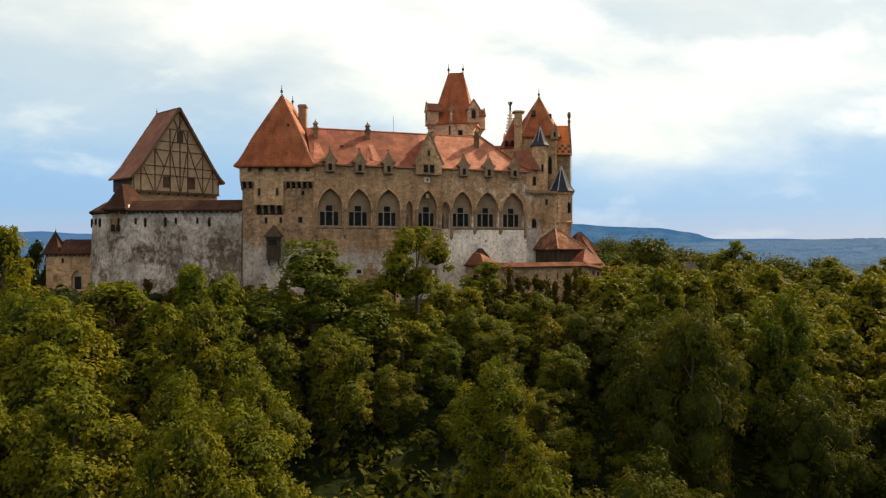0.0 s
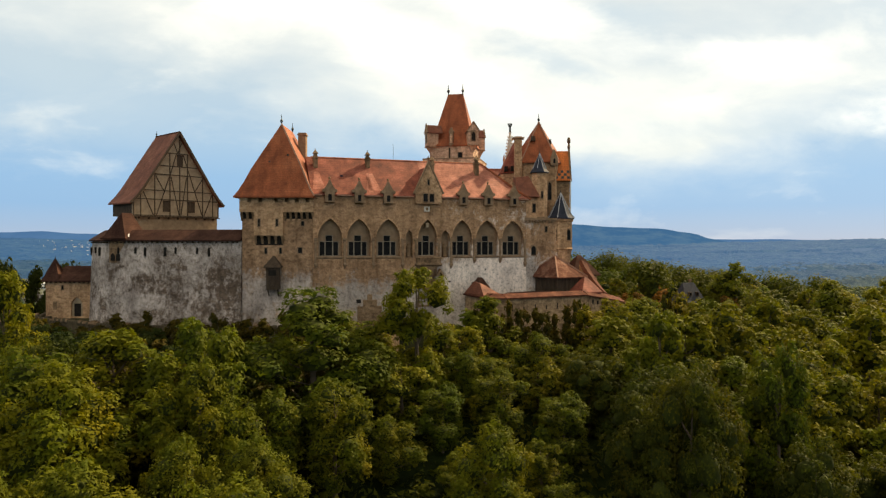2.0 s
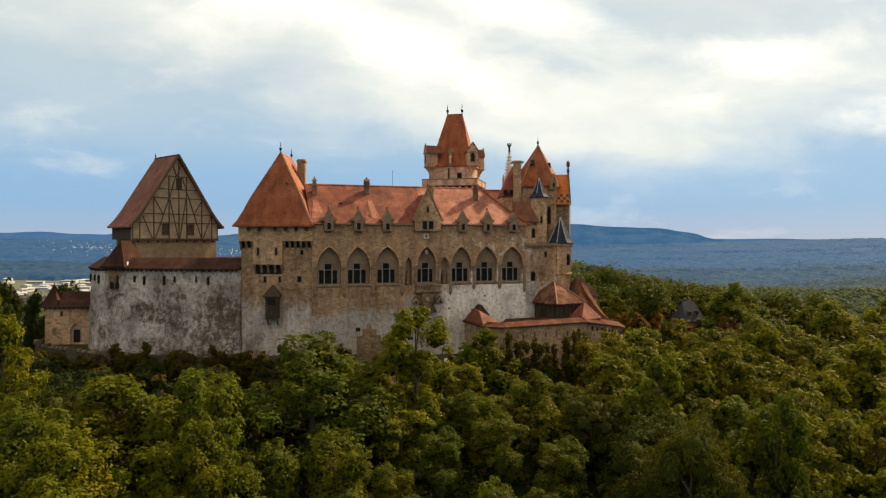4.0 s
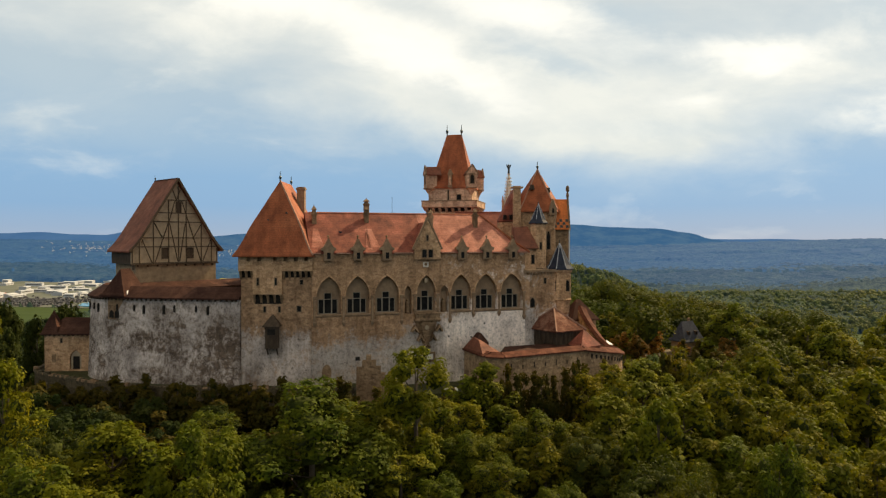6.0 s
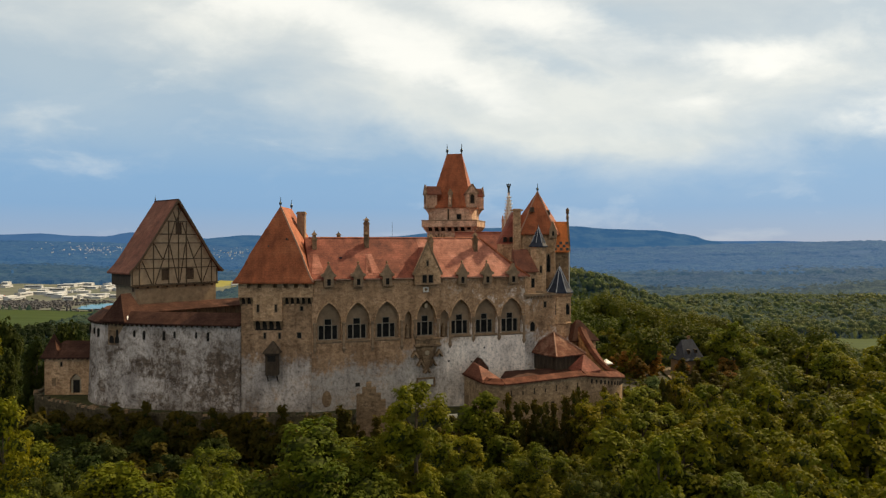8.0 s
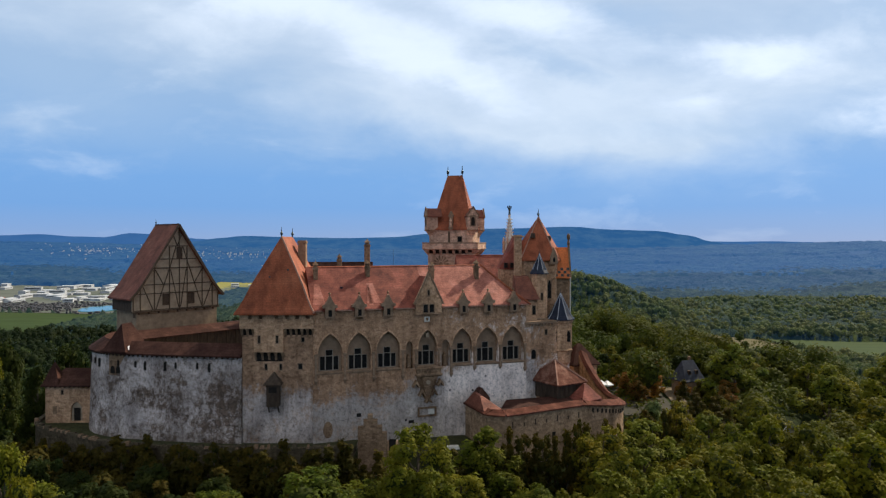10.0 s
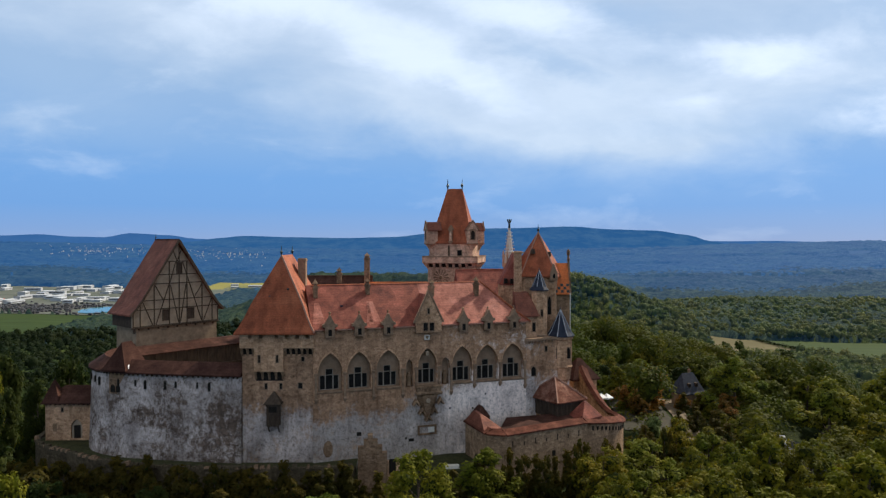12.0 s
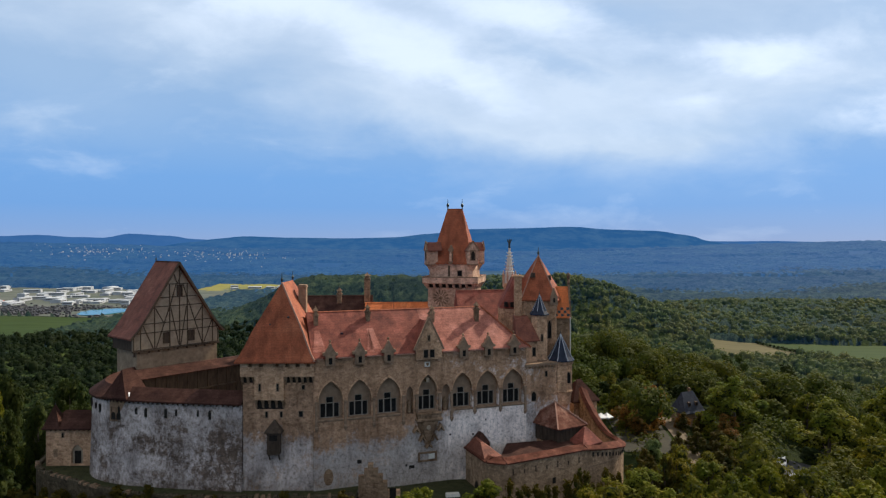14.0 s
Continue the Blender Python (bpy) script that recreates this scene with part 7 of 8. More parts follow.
# upright bushes along the wall's foot
x = -68.0
while x < -13:
    y = 99.0 + 0.0058 * (x + 20) ** 2 - trng.uniform(2.6, 8.0)
    plant(MID, "b", x, y, trng.uniform(0.2, 2.8) - (2.0 if x < -48 else 0), trng.uniform(1.7, 2.8))
    x += trng.uniform(0.65, 1.3)
x = 4.5
while x < 36:
    y = 95.5 + max(0, x - 8) * 0.46 - trng.uniform(0.0, 4.0)
    plant(MID, "b", x, y, trng.uniform(2.2, 4.8), trng.uniform(1.3, 2.1))
    x += trng.uniform(0.9, 1.5)
for k in range(34):  # round the foot of the bastion
    x = trng.uniform(34, 60)
    plant(MID, "b", x, 112 + (x - 34) * 1.2 + trng.uniform(-9, 9), trng.uniform(-3.5, 0.0), trng.uniform(2.0, 3.4))
for x, y, top in ((-12, 96, 0), (-9, 95, 1.5), (1.5, 97, 1.0), (-16, 95, 2.0), (0, 93, 0.5)):
    plant(MID, "b", x, y, top, 2.2)

CLEAR = [(4, 60, 4.5), (56, 155.5, 6.5), (53, 145, 7.0), (68, 134, 9.0), (49, 150, 9)]


def in_castle(x, y):
    return -74 < x < 37 and y > 99.5 - (0 if -20 < x < 5 else 3) and y < 166 and not (x > 25 and y < 106)


def blocked(x, y, r):
    if in_castle(x, y) or any(math.hypot(x - a, y - b) < c for a, b, c in CLEAR):
        return True
    return any(abs(x - a) < 16 and (x - a) ** 2 + (y - b) ** 2 < (0.62 * (r + c)) ** 2 for a, b, c in PLANTED)


# the wood on the near slope
n = 0
for k in range(2600):
    y = trng.uniform(38, 112)
    x = trng.uniform(-0.66 * y - 6, 0.66 * y + 7)
    r = trng.uniform(3.4, 5.6)
    bearing = x / y
    if blocked(x, y, r) or n > 70 or (-0.17 < bearing < 0.08 and y < 70) or (bearing > 0.42 and y < 54):
        continue
    fall = 0.062 if bearing < -0.30 else 0.1035 if bearing < 0.22 else 0.029
    if -0.30 < bearing < -0.05 and y < 66:
        fall = 0.174
    top = min(ground_z(x, y) + trng.uniform(12, 18), 8 - (fall + trng.uniform(0, 0.033)) * y)
    if top - ground_z(x, y) < 5.0:
        continue
    # the picks also mix sunlit and shaded leaf copies by bearing and distance
    if y > 70:
        species = "kkb" if bearing < -0.30 else "gkb" if bearing < -0.05 else "gggy" if bearing < 0.2 else "ydyd"
    else:
        species = ("yygg" if y < 58 else "ydgd") if bearing < -0.30 else "ddg" if bearing < -0.05 else "gggy" if bearing < 0.2 else "ddgyd" if y > 62 else "d"
    kind = trng.choice(species)
    plant(CLOSE if y < 54 else NEAR if y < 70 else MID, kind, x, y, top, min(r, 0.55 * (top - ground_z(x, y))))
    n += 1
# young trees that close the canopy below the walls
n = 0
for k in range(2500):
    y = trng.uniform(72, 97)
    x = trng.uniform(-0.62 * y - 8, 0.62 * y + 8)
    r = trng.uniform(2.6, 4.2)
    if in_castle(x, y) or n > 46 or any(abs(x - a) < 16 and (x - a) ** 2 + (y - b) ** 2 < (0.5 * (r + c)) ** 2 for a, b, c in PLANTED):
        continue
    top = min(ground_z(x, y) + trng.uniform(7, 12), 8 - (0.095 + trng.uniform(0, 0.025)) * y)
    if top - ground_z(x, y) < 4:
        continue
    plant(SLOPE, trng.choice("d" if x < -16 else "dgd" if x < 5 else "ggy"), x, y, top, r)
    n += 1
# the woods beside and behind the castle
n = 0
for k in range(9000):
    y = trng.uniform(100, 330)
    x = trng.uniform(-0.70 * y - 10, 0.70 * y + 10)
    if -0.46 < x / y < 0.16 or n > 112:
        continue
    r = trng.uniform(3.6, 6.0)
    if blocked(x, y, r):
        continue
    top = min(ground_z(x, y) + trng.uniform(11, 17), 8 - (0.0265 + trng.uniform(-0.0066, 0.0207)) * y)
    if top - ground_z(x, y) < 5:
        continue
    # left of the castle darker leaves: shade there is put into the colour
    plant(FAR if y > 150 else MID, trng.choice(("gddgy" if y > 150 else "dkgdy") if x > 0 else "dddyd" if y > 150 else "kkkd"), x, y, top, r)
    n += 1


# ---- far forest, joined ----
FIELDS = [  # name, x0, x1, y0, y1, slant
    ("stubble", 330, 560, 805, 925, 0.30), ("meadow", 517, 1150, 650, 925, -0.32), ("rape", -720, -470, 1950, 2190, 0.05), ("green", -900, -590, 985, 1290, -0.1), ("works", -1500, -560, 1300, 2000, 0.0), ("far_works", -640, -300, 1900, 2120, 0.0),
]


def in_field(x, y, pad=6):
    return any(x0 - pad < x - s * (y - y0) < x1 + pad and y0 - pad < y < y1 + pad for _, x0, x1, y0, y1, s in FIELDS)


GRID = {}
for a, b, c in PLANTED:
    GRID.setdefault((int(a // 12), int(b // 12)), []).append((a, b, c))


def near_tree(x, y):
    """Is a single tree already standing here?"""
    if y > 360:
        return False
    if any(math.hypot(x - a, y - b) < c for a, b, c in CLEAR):
        return True
    i, j = int(x // 12), int(y // 12)
    return any((x - a) ** 2 + (y - b) ** 2 < (c * 0.72 + 1.4) ** 2 for u in (i - 1, i, i + 1) for v in (j - 1, j, j + 1) for a, b, c in GRID.get((u, v), ()))


def far_forest(name, y0, y1, step, clumps, leaves, leaf, size, mat_, label, seed, side=0):
    """Woods too dense to count: each tree a few clumps of leaf sprays round an inner dome, painted dark as crown shade
    in the nearer woods.
    """
    rng = np.random.default_rng(seed)
    V, F, IV, IF, base, ibase = [], [], [], [], 0, 0
    y = y0
    while y < y1:
        half = 0.665 * y + 12
        for x in np.arange(-half, half, step * 1.1):
            xx, yy = x + rng.uniform(-0.62, 0.62) * step, y + rng.uniform(-0.62, 0.62) * step
            if side * xx < 0 or in_field(xx, yy) or near_tree(xx, yy) or in_castle(xx, yy) or (yy < 170 and -0.5 < xx / yy < 0.24):
                continue
            if yy < 1250 and -0.22 < xx / yy < 0.13 and ground_z(xx, yy) < -45:  # out of sight behind the castle
                continue
            if y > 1500 and noise.noise((xx * 0.003, yy * 0.0045, 5.0)) < -0.16:
                continue
            stand = noise.noise((xx / (step * 6), yy / (step * 6), 2.0))
            r = size * (1 + 0.25 * stand) * (0.62 + 0.75 * rng.random() ** 1.6) * min(1.0, 0.55 + yy / 500)
            c = np.array([xx, yy, ground_z(xx, yy) + size * ((0.62 if clumps > 8 else 1.15) + 0.5 * stand) + r * (rng.uniform(0.1, 0.9) if clumps > 2 else rng.uniform(0.3, 0.55))])
            cs, rs = c[None], np.array([r])
            if clumps:
                d = rng.normal(size=(clumps, 3)); d /= np.linalg.norm(d, axis=1)[:, None]; d[:, 2] = np.abs(d[:, 2]) - 0.15
                cs = np.vstack([cs, c + d * r * 0.72 * np.array([1, 1, 1.15])])
                rs = np.concatenate([rs * 0.8, r * rng.uniform(0.34, 0.56, clumps)])
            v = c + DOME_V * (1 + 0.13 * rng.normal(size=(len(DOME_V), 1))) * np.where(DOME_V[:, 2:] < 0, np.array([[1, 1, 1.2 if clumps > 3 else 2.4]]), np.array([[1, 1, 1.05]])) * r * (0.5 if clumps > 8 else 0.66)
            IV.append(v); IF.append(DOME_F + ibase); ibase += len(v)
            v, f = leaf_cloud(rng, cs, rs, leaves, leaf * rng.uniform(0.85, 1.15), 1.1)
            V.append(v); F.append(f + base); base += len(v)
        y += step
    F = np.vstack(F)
    ob = new(name, fast_mesh(name, np.vstack(V + IV), np.vstack([F, np.vstack(IF) + base]), mat_, CROWN_SHADE if clumps > 3 else mat_, len(F)))
    tagged(ob, label, "forest", kind="stuff")


# side -1 gets darker leaf colours, which stand in for shade over it
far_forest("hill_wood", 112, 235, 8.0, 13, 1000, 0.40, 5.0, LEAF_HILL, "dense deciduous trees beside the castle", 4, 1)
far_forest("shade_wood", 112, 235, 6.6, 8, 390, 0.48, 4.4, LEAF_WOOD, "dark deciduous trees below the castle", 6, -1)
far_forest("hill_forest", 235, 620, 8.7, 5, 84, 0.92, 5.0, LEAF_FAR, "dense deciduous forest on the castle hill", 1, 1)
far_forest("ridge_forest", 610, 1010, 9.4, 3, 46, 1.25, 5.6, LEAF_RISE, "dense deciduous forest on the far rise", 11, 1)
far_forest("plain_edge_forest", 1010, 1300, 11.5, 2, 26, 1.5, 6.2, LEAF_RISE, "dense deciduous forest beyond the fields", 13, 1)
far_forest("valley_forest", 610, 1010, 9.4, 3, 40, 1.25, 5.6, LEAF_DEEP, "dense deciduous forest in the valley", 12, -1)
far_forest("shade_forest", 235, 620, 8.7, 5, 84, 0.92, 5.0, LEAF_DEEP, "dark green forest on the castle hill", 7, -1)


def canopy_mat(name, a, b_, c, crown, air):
    """Closed woodland seen from far above: tones crown by crown; haze of the far bands is put into bluish colour and
    emission.
    """
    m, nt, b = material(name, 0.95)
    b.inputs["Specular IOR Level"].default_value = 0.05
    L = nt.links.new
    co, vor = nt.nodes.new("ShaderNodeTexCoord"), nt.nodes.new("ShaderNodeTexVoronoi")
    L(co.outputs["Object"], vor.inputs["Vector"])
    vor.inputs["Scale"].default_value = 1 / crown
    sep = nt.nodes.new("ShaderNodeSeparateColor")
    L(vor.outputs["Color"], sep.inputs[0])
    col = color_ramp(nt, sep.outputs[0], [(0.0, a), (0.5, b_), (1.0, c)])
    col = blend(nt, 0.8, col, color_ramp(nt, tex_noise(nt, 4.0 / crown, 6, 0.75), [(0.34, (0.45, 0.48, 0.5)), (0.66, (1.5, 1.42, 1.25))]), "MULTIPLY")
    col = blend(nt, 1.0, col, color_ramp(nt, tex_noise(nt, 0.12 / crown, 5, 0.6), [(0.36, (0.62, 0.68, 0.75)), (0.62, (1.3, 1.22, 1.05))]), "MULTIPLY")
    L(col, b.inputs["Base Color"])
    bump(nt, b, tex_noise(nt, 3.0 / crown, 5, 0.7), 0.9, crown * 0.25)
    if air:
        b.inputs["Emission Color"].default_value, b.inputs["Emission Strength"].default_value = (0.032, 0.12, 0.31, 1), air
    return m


def plain_woods():
    """The closed canopy over the plain: crowns, stands of uneven height, steep edges at the fields."""
    # each farther band is painted bluer and glows more, as haze
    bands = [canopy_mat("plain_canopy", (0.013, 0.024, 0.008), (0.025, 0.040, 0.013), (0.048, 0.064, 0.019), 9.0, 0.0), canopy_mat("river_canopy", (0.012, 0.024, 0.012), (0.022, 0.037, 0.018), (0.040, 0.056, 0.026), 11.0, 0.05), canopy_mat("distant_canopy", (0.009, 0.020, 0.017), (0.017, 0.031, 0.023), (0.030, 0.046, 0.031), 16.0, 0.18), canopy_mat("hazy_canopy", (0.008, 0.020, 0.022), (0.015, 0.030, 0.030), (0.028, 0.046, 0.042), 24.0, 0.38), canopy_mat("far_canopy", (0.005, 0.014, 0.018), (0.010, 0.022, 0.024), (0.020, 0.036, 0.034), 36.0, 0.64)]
    cols, ys = 330, [560.0]
    while ys[-1] < 4560:
        ys.append(ys[-1] * 1.0082)
    rng = np.random.default_rng(21)

    def height(x, y):
        if in_field(x, y, 3) or (y > 1500 and noise.noise((x * 0.003, y * 0.0045, 5.0)) < -0.33):
            return -3.0
        size = 9.0 if y < 1300 else 14.0
        d = noise.voronoi((x / size, y / size, 0.0))[0][0]
        return (0.0 if y < 600 else -3.5 if y < 1000 else 0.0) + (min(1.0, (y - 560) / 50) if y < 610 else 1.0) * 8.0 + 5.0 * (1 - min(1.0, d * 1.4) ** 2) + 4.0 * noise.noise((x / 45, y / 45, 3.0)) + 1.2 * rng.normal()

    verts, faces, slots = [], [], []
    for y in ys:
        for k in range(cols + 1):
            yy = y * (1 + 0.0018 * rng.normal())
            x = (-0.68 + 1.36 * (k + 0.25 * rng.normal()) / cols) * y
            verts.append((x, yy, ground_z(x, yy) + height(x, yy)))
    n = cols + 1
    for j in range(len(ys) - 1):
        for k in range(cols):
            a = j * n + k
            y = ys[j] * (1 + 0.10 * noise.noise((k * 0.02, j * 0.05, 1.0)) + 0.03 * rng.normal())
            faces.append((a, a + 1, a + n + 1, a + n))
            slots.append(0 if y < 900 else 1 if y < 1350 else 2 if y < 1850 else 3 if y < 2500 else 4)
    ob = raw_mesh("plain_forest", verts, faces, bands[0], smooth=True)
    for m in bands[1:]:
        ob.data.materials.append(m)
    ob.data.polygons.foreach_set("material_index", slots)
    tagged(ob, "wide deciduous forest over the river plain", "forest", kind="stuff")
    # sprays that break the outlines of the nearer crowns
    c = []
    while len(c) < 9000:
        y = 560 * (1300 / 560) ** rng.random()
        x = rng.uniform(-0.66, 0.66) * y
        h = height(x, y)
        if h > 0:
            c.append((x, y, ground_z(x, y) + h - 1.5))
    v, f = leaf_cloud(rng, np.array(c), rng.uniform(1.6, 3.4, len(c)), 45000, 1.0, 1.1)
    tagged(new("forest_sprays", fast_mesh("forest_sprays", v, f, LEAF_PLAIN)), "leafy tree tops of the forest on the plain", "forest", kind="stuff")


plain_woods()


def undergrowth():
    """Leafy plants and brambles that cover the floor of the wood."""
    rng = np.random.default_rng(8)
    c = []
    while len(c) < 2600:
        y = rng.uniform(36, 195)
        x = rng.uniform(-0.66 * y - 6, 0.66 * y + 6)
        if in_castle(x, y) or (y > 112 and x < 30 and x > -75) or any(math.hypot(x - a, y - b) < r * 0.7 for a, b, r in CLEAR if b > 100):
            continue
        c.append((x, y, ground_z(x, y) + rng.uniform(-0.5, 0.3)))
    v, f = leaf_cloud(rng, np.array(c), rng.uniform(0.7, 1.9, len(c)), 42000, 0.38, 0.8)
    tagged(new("undergrowth", fast_mesh("undergrowth", v, f, LEAF_HILL)), "low leafy plants and brambles on the woodland floor", "undergrowth", kind="stuff")


undergrowth()


# ---- fields, works, village ----
def draped(name, x0, x1, y0, y1, slant, lift, mat_, label, cat, nx=24, ny=12):
    verts, faces = [], []
    for j in range(ny + 1):
        for i in range(nx + 1):
            y = y0 + (y1 - y0) * j / ny
            x = x0 + (x1 - x0) * i / nx + slant * (y - y0)
            verts.append((x, y, ground_z(x, y) + lift))
    for j in range(ny):
        for i in range(nx):
            a = j * (nx + 1) + i
            faces.append((a, a + 1, a + nx + 2, a + nx + 1))
    ob = raw_mesh(name, verts, faces, mat_, smooth=True)
    return tagged(ob, label, cat, kind="structure")


def field_mat(name, a, b_, sx=0.02):
    m, nt, b = material(name, 0.95)
    b.inputs["Specular IOR Level"].default_value = 0.1
    f = tex_noise(nt, sx, 7, 0.65, (0.35, 2.2, 1))
    nt.links.new(color_ramp(nt, f, [(0.3, a), (0.7, b_)]), b.inputs["Base Color"])
    return m


MEADOW = field_mat("field_green", (0.0221, 0.0391, 0.0076), (0.0391, 0.0578, 0.0119))
STUBBLE = field_mat("field_stubble", (0.0723, 0.0638, 0.0272), (0.1275, 0.1062, 0.0493))
RAPE = field_mat("field_yellow", (0.16, 0.155, 0.04), (0.24, 0.215, 0.06))
for (nm, x0, x1, y0, y1, s), mt, lab in zip(FIELDS, (STUBBLE, MEADOW, RAPE, MEADOW, field_mat("yard_asphalt", (0.055, 0.07, 0.05), (0.14, 0.14, 0.12)), field_mat("verge", (0.09, 0.11, 0.05), (0.15, 0.15, 0.08))), ("harvested stubble field on the plain", "green meadow on the plain", "yellow-green field on the plain", "green meadow below the castle hill", "paved works yards on the plain", "grassy verge by the works")):
    draped("field", x0, x1, y0, y1, s, 1.2 if nm != "meadow" else 1.7, mt, lab, "field")
hrng = np.random.default_rng(31)
hc = np.array([(516 - 0.32 * (y - 650) + hrng.normal() * 0.8, y, ground_z(516 - 0.32 * (y - 650), y) + 3.0 + hrng.uniform(-0.6, 0.9)) for y in np.arange(655, 925, 1.7)])
hv, hf = leaf_cloud(hrng, hc, hrng.uniform(1.2, 2.4, len(hc)), 4200, 0.75, 1.0)
tagged(new("hedge", fast_mesh("hedge", hv, hf, LEAF_DEEP)), "dark hedge between two fields", "hedge", kind="stuff")
WATER, wnt, wb = material("lake_water", 0.12)
wb.inputs["Base Color"].default_value = (0.05, 0.16, 0.19, 1)
bump(wnt, wb, tex_noise(wnt, 0.3, 4), 0.1, 0.05)
bm = bmesh.new()
loft(bm, [[(-684 + 46 * math.cos(t) * (1 + 0.15 * math.sin(3 * t)), 1385 + 66 * math.sin(t), z) for t in [2 * math.pi * k / 28 for k in range(28)]] for z in (-106, ground_z(-690, 1385) + 2.4)])
tagged(part("lake", bm, WATER), "turquoise gravel-pit lake by the works", "water", kind="structure")


def shed(x, y, w, d, h, deg, wall_mat, roof_mat, label):
    z = ground_z(x, y) + 1.0
    th = thing("warehouse", pose(x, y, z, 0, 0, deg), label, "warehouse", "works on the plain")
    bm = bmesh.new(); block(bm, -w / 2, w / 2, -d / 2, d / 2, -2, h); part("wall", bm, wall_mat, th)
    bm = bmesh.new(); loft(bm, [[(xx, yy, zz) for yy, zz in ((-d / 2 - 0.4, h), (-d / 2 - 0.4, h + 0.5), (0, h + d * 0.06 + 0.5), (d / 2 + 0.4, h + 0.5), (d / 2 + 0.4, h))] for xx in (-w / 2 - 0.4, w / 2 + 0.4)]); bmesh.ops.recalc_face_normals(bm, faces=bm.faces); part("roof", bm, roof_mat, th)
    bm = bmesh.new(); block(bm, -w * 0.42, w * 0.42, -d / 2 - 0.15, -d / 2 + 0.1, h * 0.55, h * 0.75); part("window_band", bm, GLASS, th)


GREY_ROOF = plain_mat("sheet_roof_grey", (0.35, 0.36, 0.37), (0.55, 0.56, 0.57), 0.1, 0.6)
RED_SHED = plain_mat("red_sheet", (0.32, 0.06, 0.04), (0.42, 0.10, 0.06), 0.1, 0.6)
wr = random.Random(9)
for k in range(92):
    y = wr.uniform(1440, 1990)
    x = wr.uniform(-0.68 * y, -0.43 * y)
    if y < 1520:
        continue
    red = k == 3
    shed(x, y, wr.uniform(14, 52), wr.uniform(12, 26), wr.uniform(4.5, 9), wr.choice((0, 8, 90, 98)), RED_SHED if red else SHED_WHITE, RED_SHED if red else (SHED_WHITE if wr.random() < 0.65 else GREY_ROOF), "long red industrial hall" if red else "pale flat-roofed industrial hall on the plain")
for k in range(14):
    x, y = wr.uniform(-630, -330), wr.uniform(1930, 2100)
    shed(x, y, wr.uniform(12, 30), wr.uniform(10, 18), wr.uniform(4, 7), wr.uniform(0, 30), SHED_WHITE, SHED_WHITE if k % 3 else GREY_ROOF, "pale flat-roofed industrial hall on the plain")
# scrap heaps and parked rows, too many to count
bm = bmesh.new()
for k in range(900):
    y = wr.gauss(1405, 50)
    x = wr.uniform(-960, -640)
    if math.hypot((x + 684) / 54, (y - 1385) / 76) < 1 or y < 1300:
        continue
    z = ground_z(x, y) + 1
    w = wr.uniform(1.5, 5)
    block(bm, x - w, x + w, y - w * 0.6, y + w * 0.6, z - 1, z + wr.uniform(1.2, 4.5), 0.3)
tagged(part("scrap_heaps", bm, plain_mat("scrap_metal", (0.03, 0.032, 0.035), (0.13, 0.12, 0.115), 0.2, 0.6)), "dark heaps of scrap and rows of parked vehicles", "scrap yard", kind="stuff")
# pale houses of the far villages
bm = bmesh.new()
for k in range(260):
    b, d, sp = wr.choice(((-0.52, 3650, 0.035), (-0.50, 3900, 0.05), (-0.34, 3700, 0.025), (-0.29, 3600, 0.04), (-0.43, 3750, 0.05)))
    d += wr.gauss(0, 260)
    b += wr.gauss(0, sp)
    z = ground_z(b * d, d) + 11
    s = wr.uniform(1.2, 3.6)
    block(bm, b * d - s * 0.7, b * d + s * 0.7, d - s, d + s, z - 12, z + wr.uniform(1, 3))
tagged(part("far_village", bm, plain_mat("far_house_walls", (0.34, 0.35, 0.37), (0.52, 0.52, 0.52), 0.05, 0.8)), "pale houses scattered over the far slopes", "village", kind="stuff")


# pale quarry at the foot of the far ridge
bm = bmesh.new()
qp = [(1500, 4150, -40), (1530, 4140, -33), (1570, 4150, -27), (1610, 4160, -26), (1640, 4150, -31), (1655, 4140, -39)]
loft(bm, [[(x, y - 25, z - 8) for x, y, z in qp] + [(1640, 4120, -60), (1510, 4120, -60)], [(x, y, z) for x, y, z in qp] + [(1640, 4160, -60), (1510, 4160, -60)]])
bmesh.ops.recalc_face_normals(bm, faces=bm.faces)
tagged(part("quarry", bm, plain_mat("quarry_rock", (0.10, 0.12, 0.15), (0.19, 0.20, 0.22), 0.05)), "pale quarry face at the foot of the far ridge", "quarry", kind="structure")


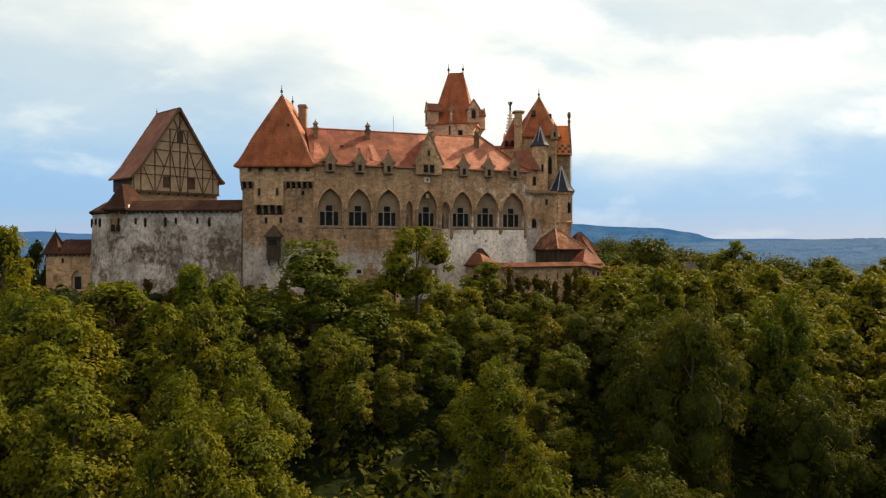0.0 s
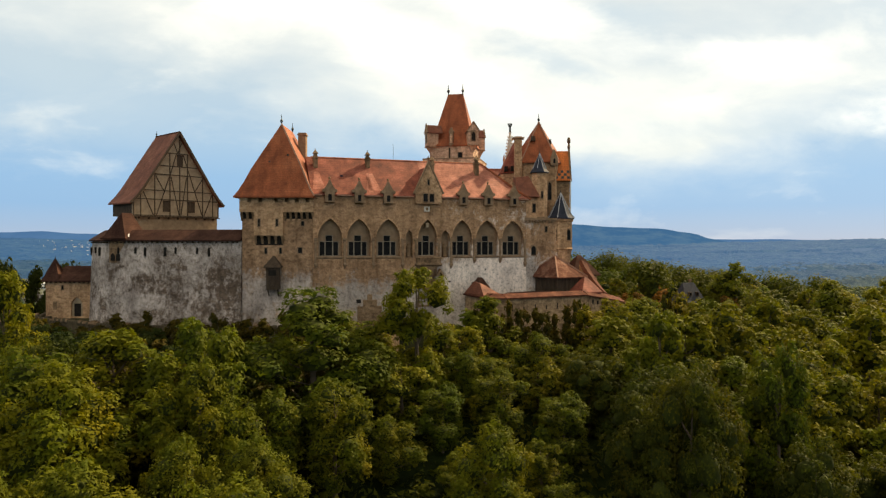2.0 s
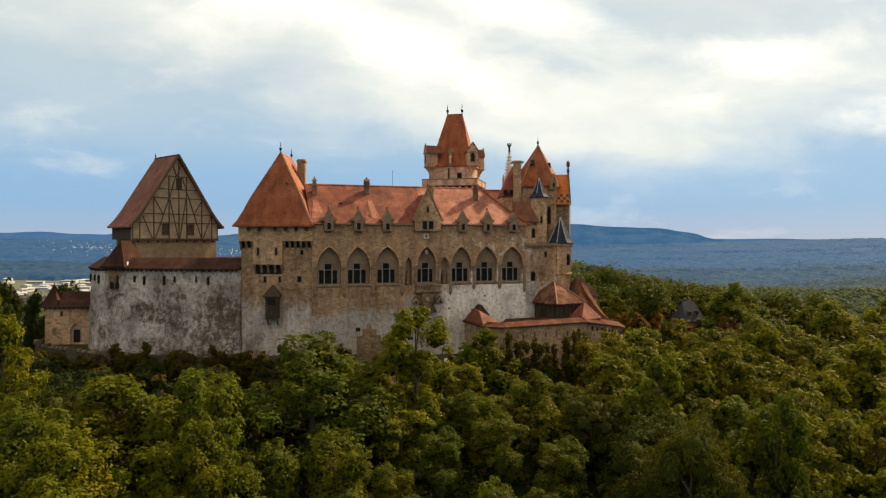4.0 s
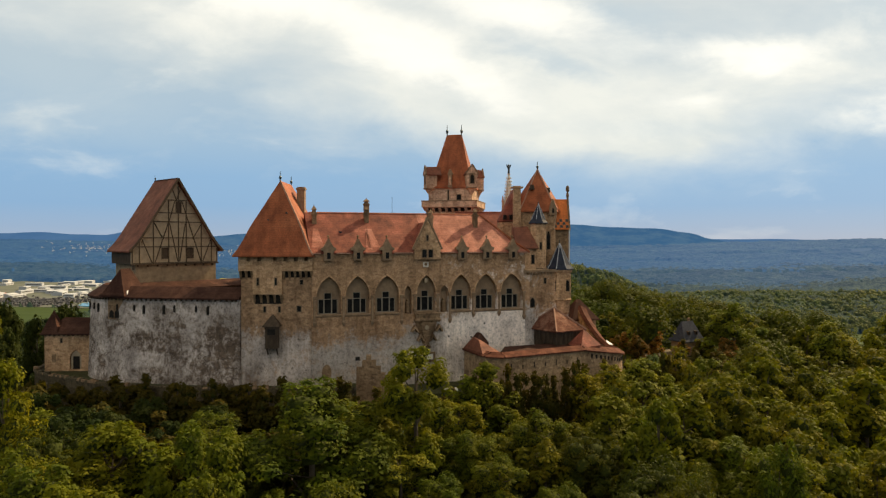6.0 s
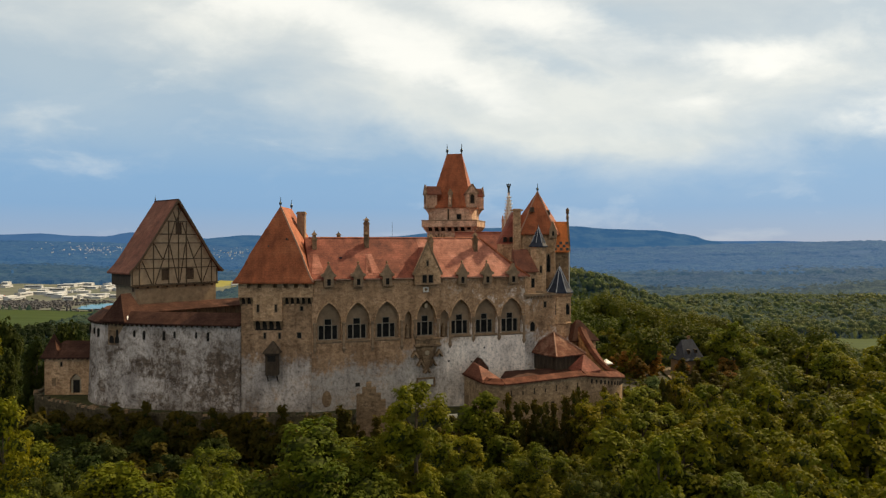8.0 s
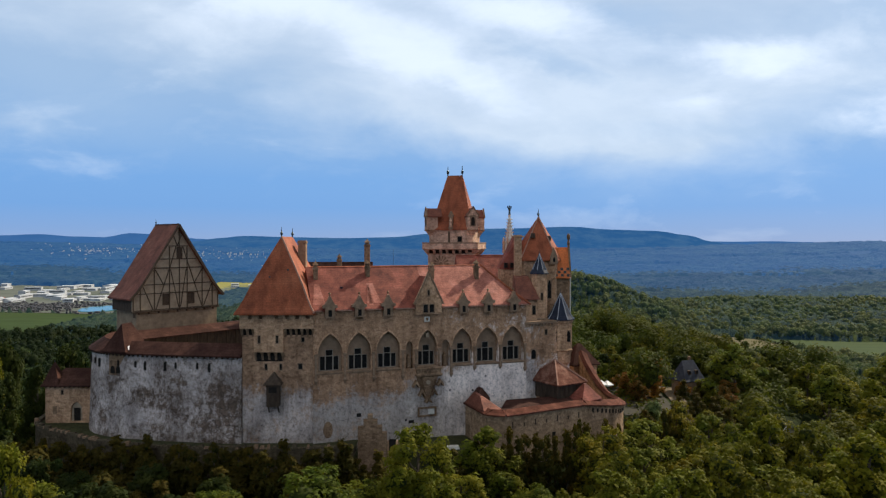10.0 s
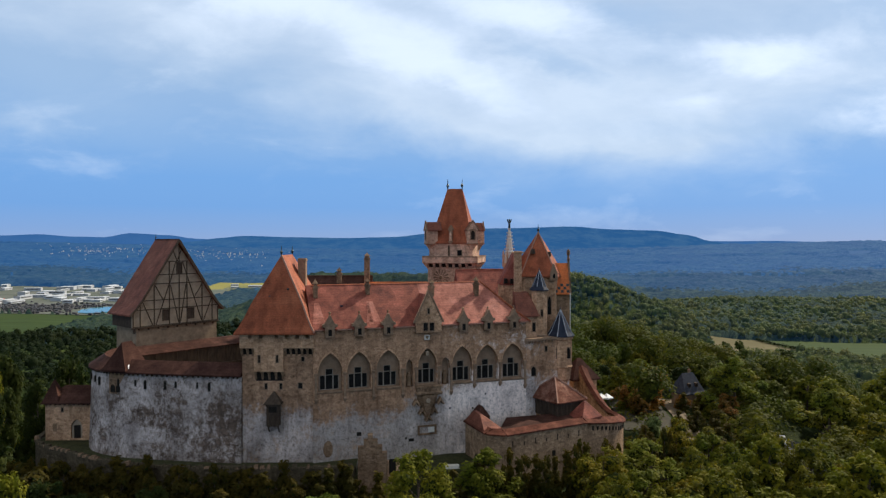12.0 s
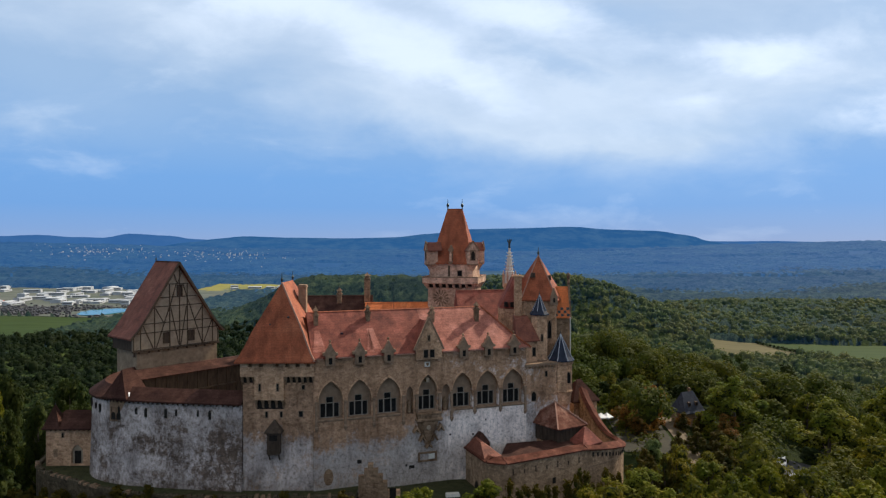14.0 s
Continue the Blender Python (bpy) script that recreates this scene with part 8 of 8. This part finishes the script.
# ---- lodge, path and cars beside the castle ----
def lodge():
    th = thing("lodge", pose(56, 155.5, -0.9, 0, 0, 24) @ Matrix.Scale(0.86, 4), "small lodge with steep dark grey roof among trees", "house")
    bm = bmesh.new(); block(bm, -3.1, 3.1, -2.5, 2.5, -7, 0.4); part("wall", bm, RECESS, th)
    bm = bmesh.new(); hip_roof(bm, -3.6, 3.6, -3.1, 3.1, 0.3, 5.3, (-1.9, 0), (1.9, 0), ((0, 0), (0.15, 0.1), (1, 1))); part("roof", bm, plain_mat("lodge_slates", (0.026, 0.028, 0.036), (0.055, 0.058, 0.070), 1.5, 0.9), th)
    for x in (-1.2, 1.2):
        bm = bmesh.new(); block(bm, x - 0.4, x + 0.4, -2.2, -1.0, 1.9, 2.9, 0.05); d = part("roof_dormer", bm, TIMBER, th)
        bm = bmesh.new(); block(bm, x - 0.25, x + 0.25, -2.21, -2.17, 2.05, 2.75); part("pane", bm, GLASS, d)
    for x in (-1.9, 0, 1.9):
        small_opening(th, x, -2.53, -2.4, 0.8, 1.2)
    chimney(th, 1.2, 0.6, 4.0, 6.1, 0.5, 0.5, False)


lodge()
draped("path", 47.4, 50.8, 128, 160, 0.10, 0.25, plain_mat("gravel_path", (0.08, 0.060, 0.034), (0.15, 0.110, 0.065), 0.8), "sandy path between the trees", "path", 4, 14)
draped("forecourt", 36.0, 47.2, 134, 160, 0.10, 0.2, plain_mat("trodden_earth", (0.018, 0.017, 0.009), (0.042, 0.035, 0.020), 0.5), "trodden earth forecourt before the gate", "forecourt", 8, 12)
draped("car_park", 58, 78, 127, 143, 0.1, 0.3, plain_mat("car_park_asphalt", (0.05, 0.05, 0.05), (0.09, 0.088, 0.083), 0.6), "small asphalt car park among trees", "car park", 8, 6)


def parasol(x, y, r, h, lean):
    """A large square white parasol: pole, four ribs, canopy with a valance."""
    z = ground_z(x, y) + 0.2
    th = thing("parasol", pose(x, y, z, 0, 0, lean), "large white square parasol on the forecourt", "parasol", "parasols on the forecourt")
    bm = bmesh.new(); loft(bm, [[(a, b, zz) for a, b in ngon(0, 0, 0.05, 8)] for zz in (-0.3, h)]); part("pole", bm, COPPER, th)
    bm = bmesh.new(); loft(bm, [[(a * k, b * k, zz) for a, b in ((-1, -1), (1, -1), (1, 1), (-1, 1))] for zz, k in ((h - 1.05, r * 0.98), (h - 1.03, r), (h - 0.8, r), (h - 0.02, 0.1), (h + 0.05, 0.06))]); part("canopy", bm, WHITE, th)
    for sx, sy in ((-1, -1), (1, -1), (1, 1), (-1, 1)):
        bm = bmesh.new(); beam(bm, (0, 0, h - 0.5), (sx * r * 0.95, sy * r * 0.95, h - 1.02), 0.05, 0.05); part("rib", bm, TIMBER, th)


for x, y, r, h, lean in ((34.6, 148.5, 1.1, 3.9, 20), (36.4, 150.5, 1.0, 3.4, 35)):
    parasol(x, y, r, h, lean)


def car_paint(name, c):
    m, nt, b = material(name, 0.3, 0.2)
    nt.links.new(color_ramp(nt, tex_noise(nt, 2.0, 4), [(0.3, tuple(v * 0.9 for v in c)), (0.7, c)]), b.inputs["Base Color"])
    b.inputs["Coat Weight"].default_value = 0.5
    return m


def car(x, y, deg, paint, label, lift=0.32):
    z = ground_z(x, y) + lift
    th = thing("car", pose(x, y, z, 0, 0, deg), label, "car", "parked cars")
    bm = bmesh.new()
    loft(bm, [[(xx, yy, zz) for yy, zz in ((-w, 0.28), (w, 0.28), (w * 1.02, 0.62), (w * 0.94, h), (-w * 0.94, h), (-w * 1.02, 0.62))] for xx, w, h in ((-2.2, 0.72, 0.75), (-2.05, 0.84, 0.92), (-1.0, 0.88, 0.95), (0.9, 0.88, 0.93), (1.8, 0.84, 0.82), (2.15, 0.7, 0.62))]); bmesh.ops.recalc_face_normals(bm, faces=bm.faces)
    part("body", bm, paint, th)
    bm = bmesh.new()
    loft(bm, [[(a, b, zz) for a, b in ((x0, -w), (x1, -w), (x1, w), (x0, w))] for zz, x0, x1, w in ((0.9, -1.85, 1.05, 0.8), (1.38, -1.35, 0.35, 0.64))]); part("windows", bm, GLASS, th)
    bm = bmesh.new()
    loft(bm, [[(a, b, zz) for a, b in ((x0, -w), (x1, -w), (x1, w), (x0, w))] for zz, x0, x1, w in ((1.38, -1.36, 0.36, 0.65), (1.46, -1.2, 0.2, 0.56))]); part("roof", bm, paint, th)
    for wx in (-1.35, 1.35):
        for s in (-1, 1):
            bm = bmesh.new()
            loft(bm, [[(wx + 0.32 * math.cos(t), s * yy, 0.32 + 0.32 * math.sin(t)) for t in [2 * math.pi * k / 12 for k in range(12)]] for yy in (0.68, 0.88)]); bmesh.ops.recalc_face_normals(bm, faces=bm.faces)
            part("wheel", bm, COPPER, th)


SILVER, WHITE_CAR, BLACK_CAR = car_paint("silver_paint", (0.55, 0.56, 0.58)), car_paint("white_car_paint", (0.8, 0.8, 0.8)), car_paint("black_car_paint", (0.03, 0.03, 0.035))
for x, y, deg, p, lab in ((62.5, 133.5, 62, SILVER, "parked silver car under the trees"), (65.6, 133.0, 64, BLACK_CAR, "parked black car under the trees"), (68.6, 132.4, 60, WHITE_CAR, "parked white car under the trees"), (71.8, 132.0, 62, BLACK_CAR, "parked black car under the trees"), (64.0, 140.2, -115, BLACK_CAR, "parked black car under the trees"), (69.6, 139.4, -117, SILVER, "parked silver car under the trees")):
    car(x, y, deg, p, lab)
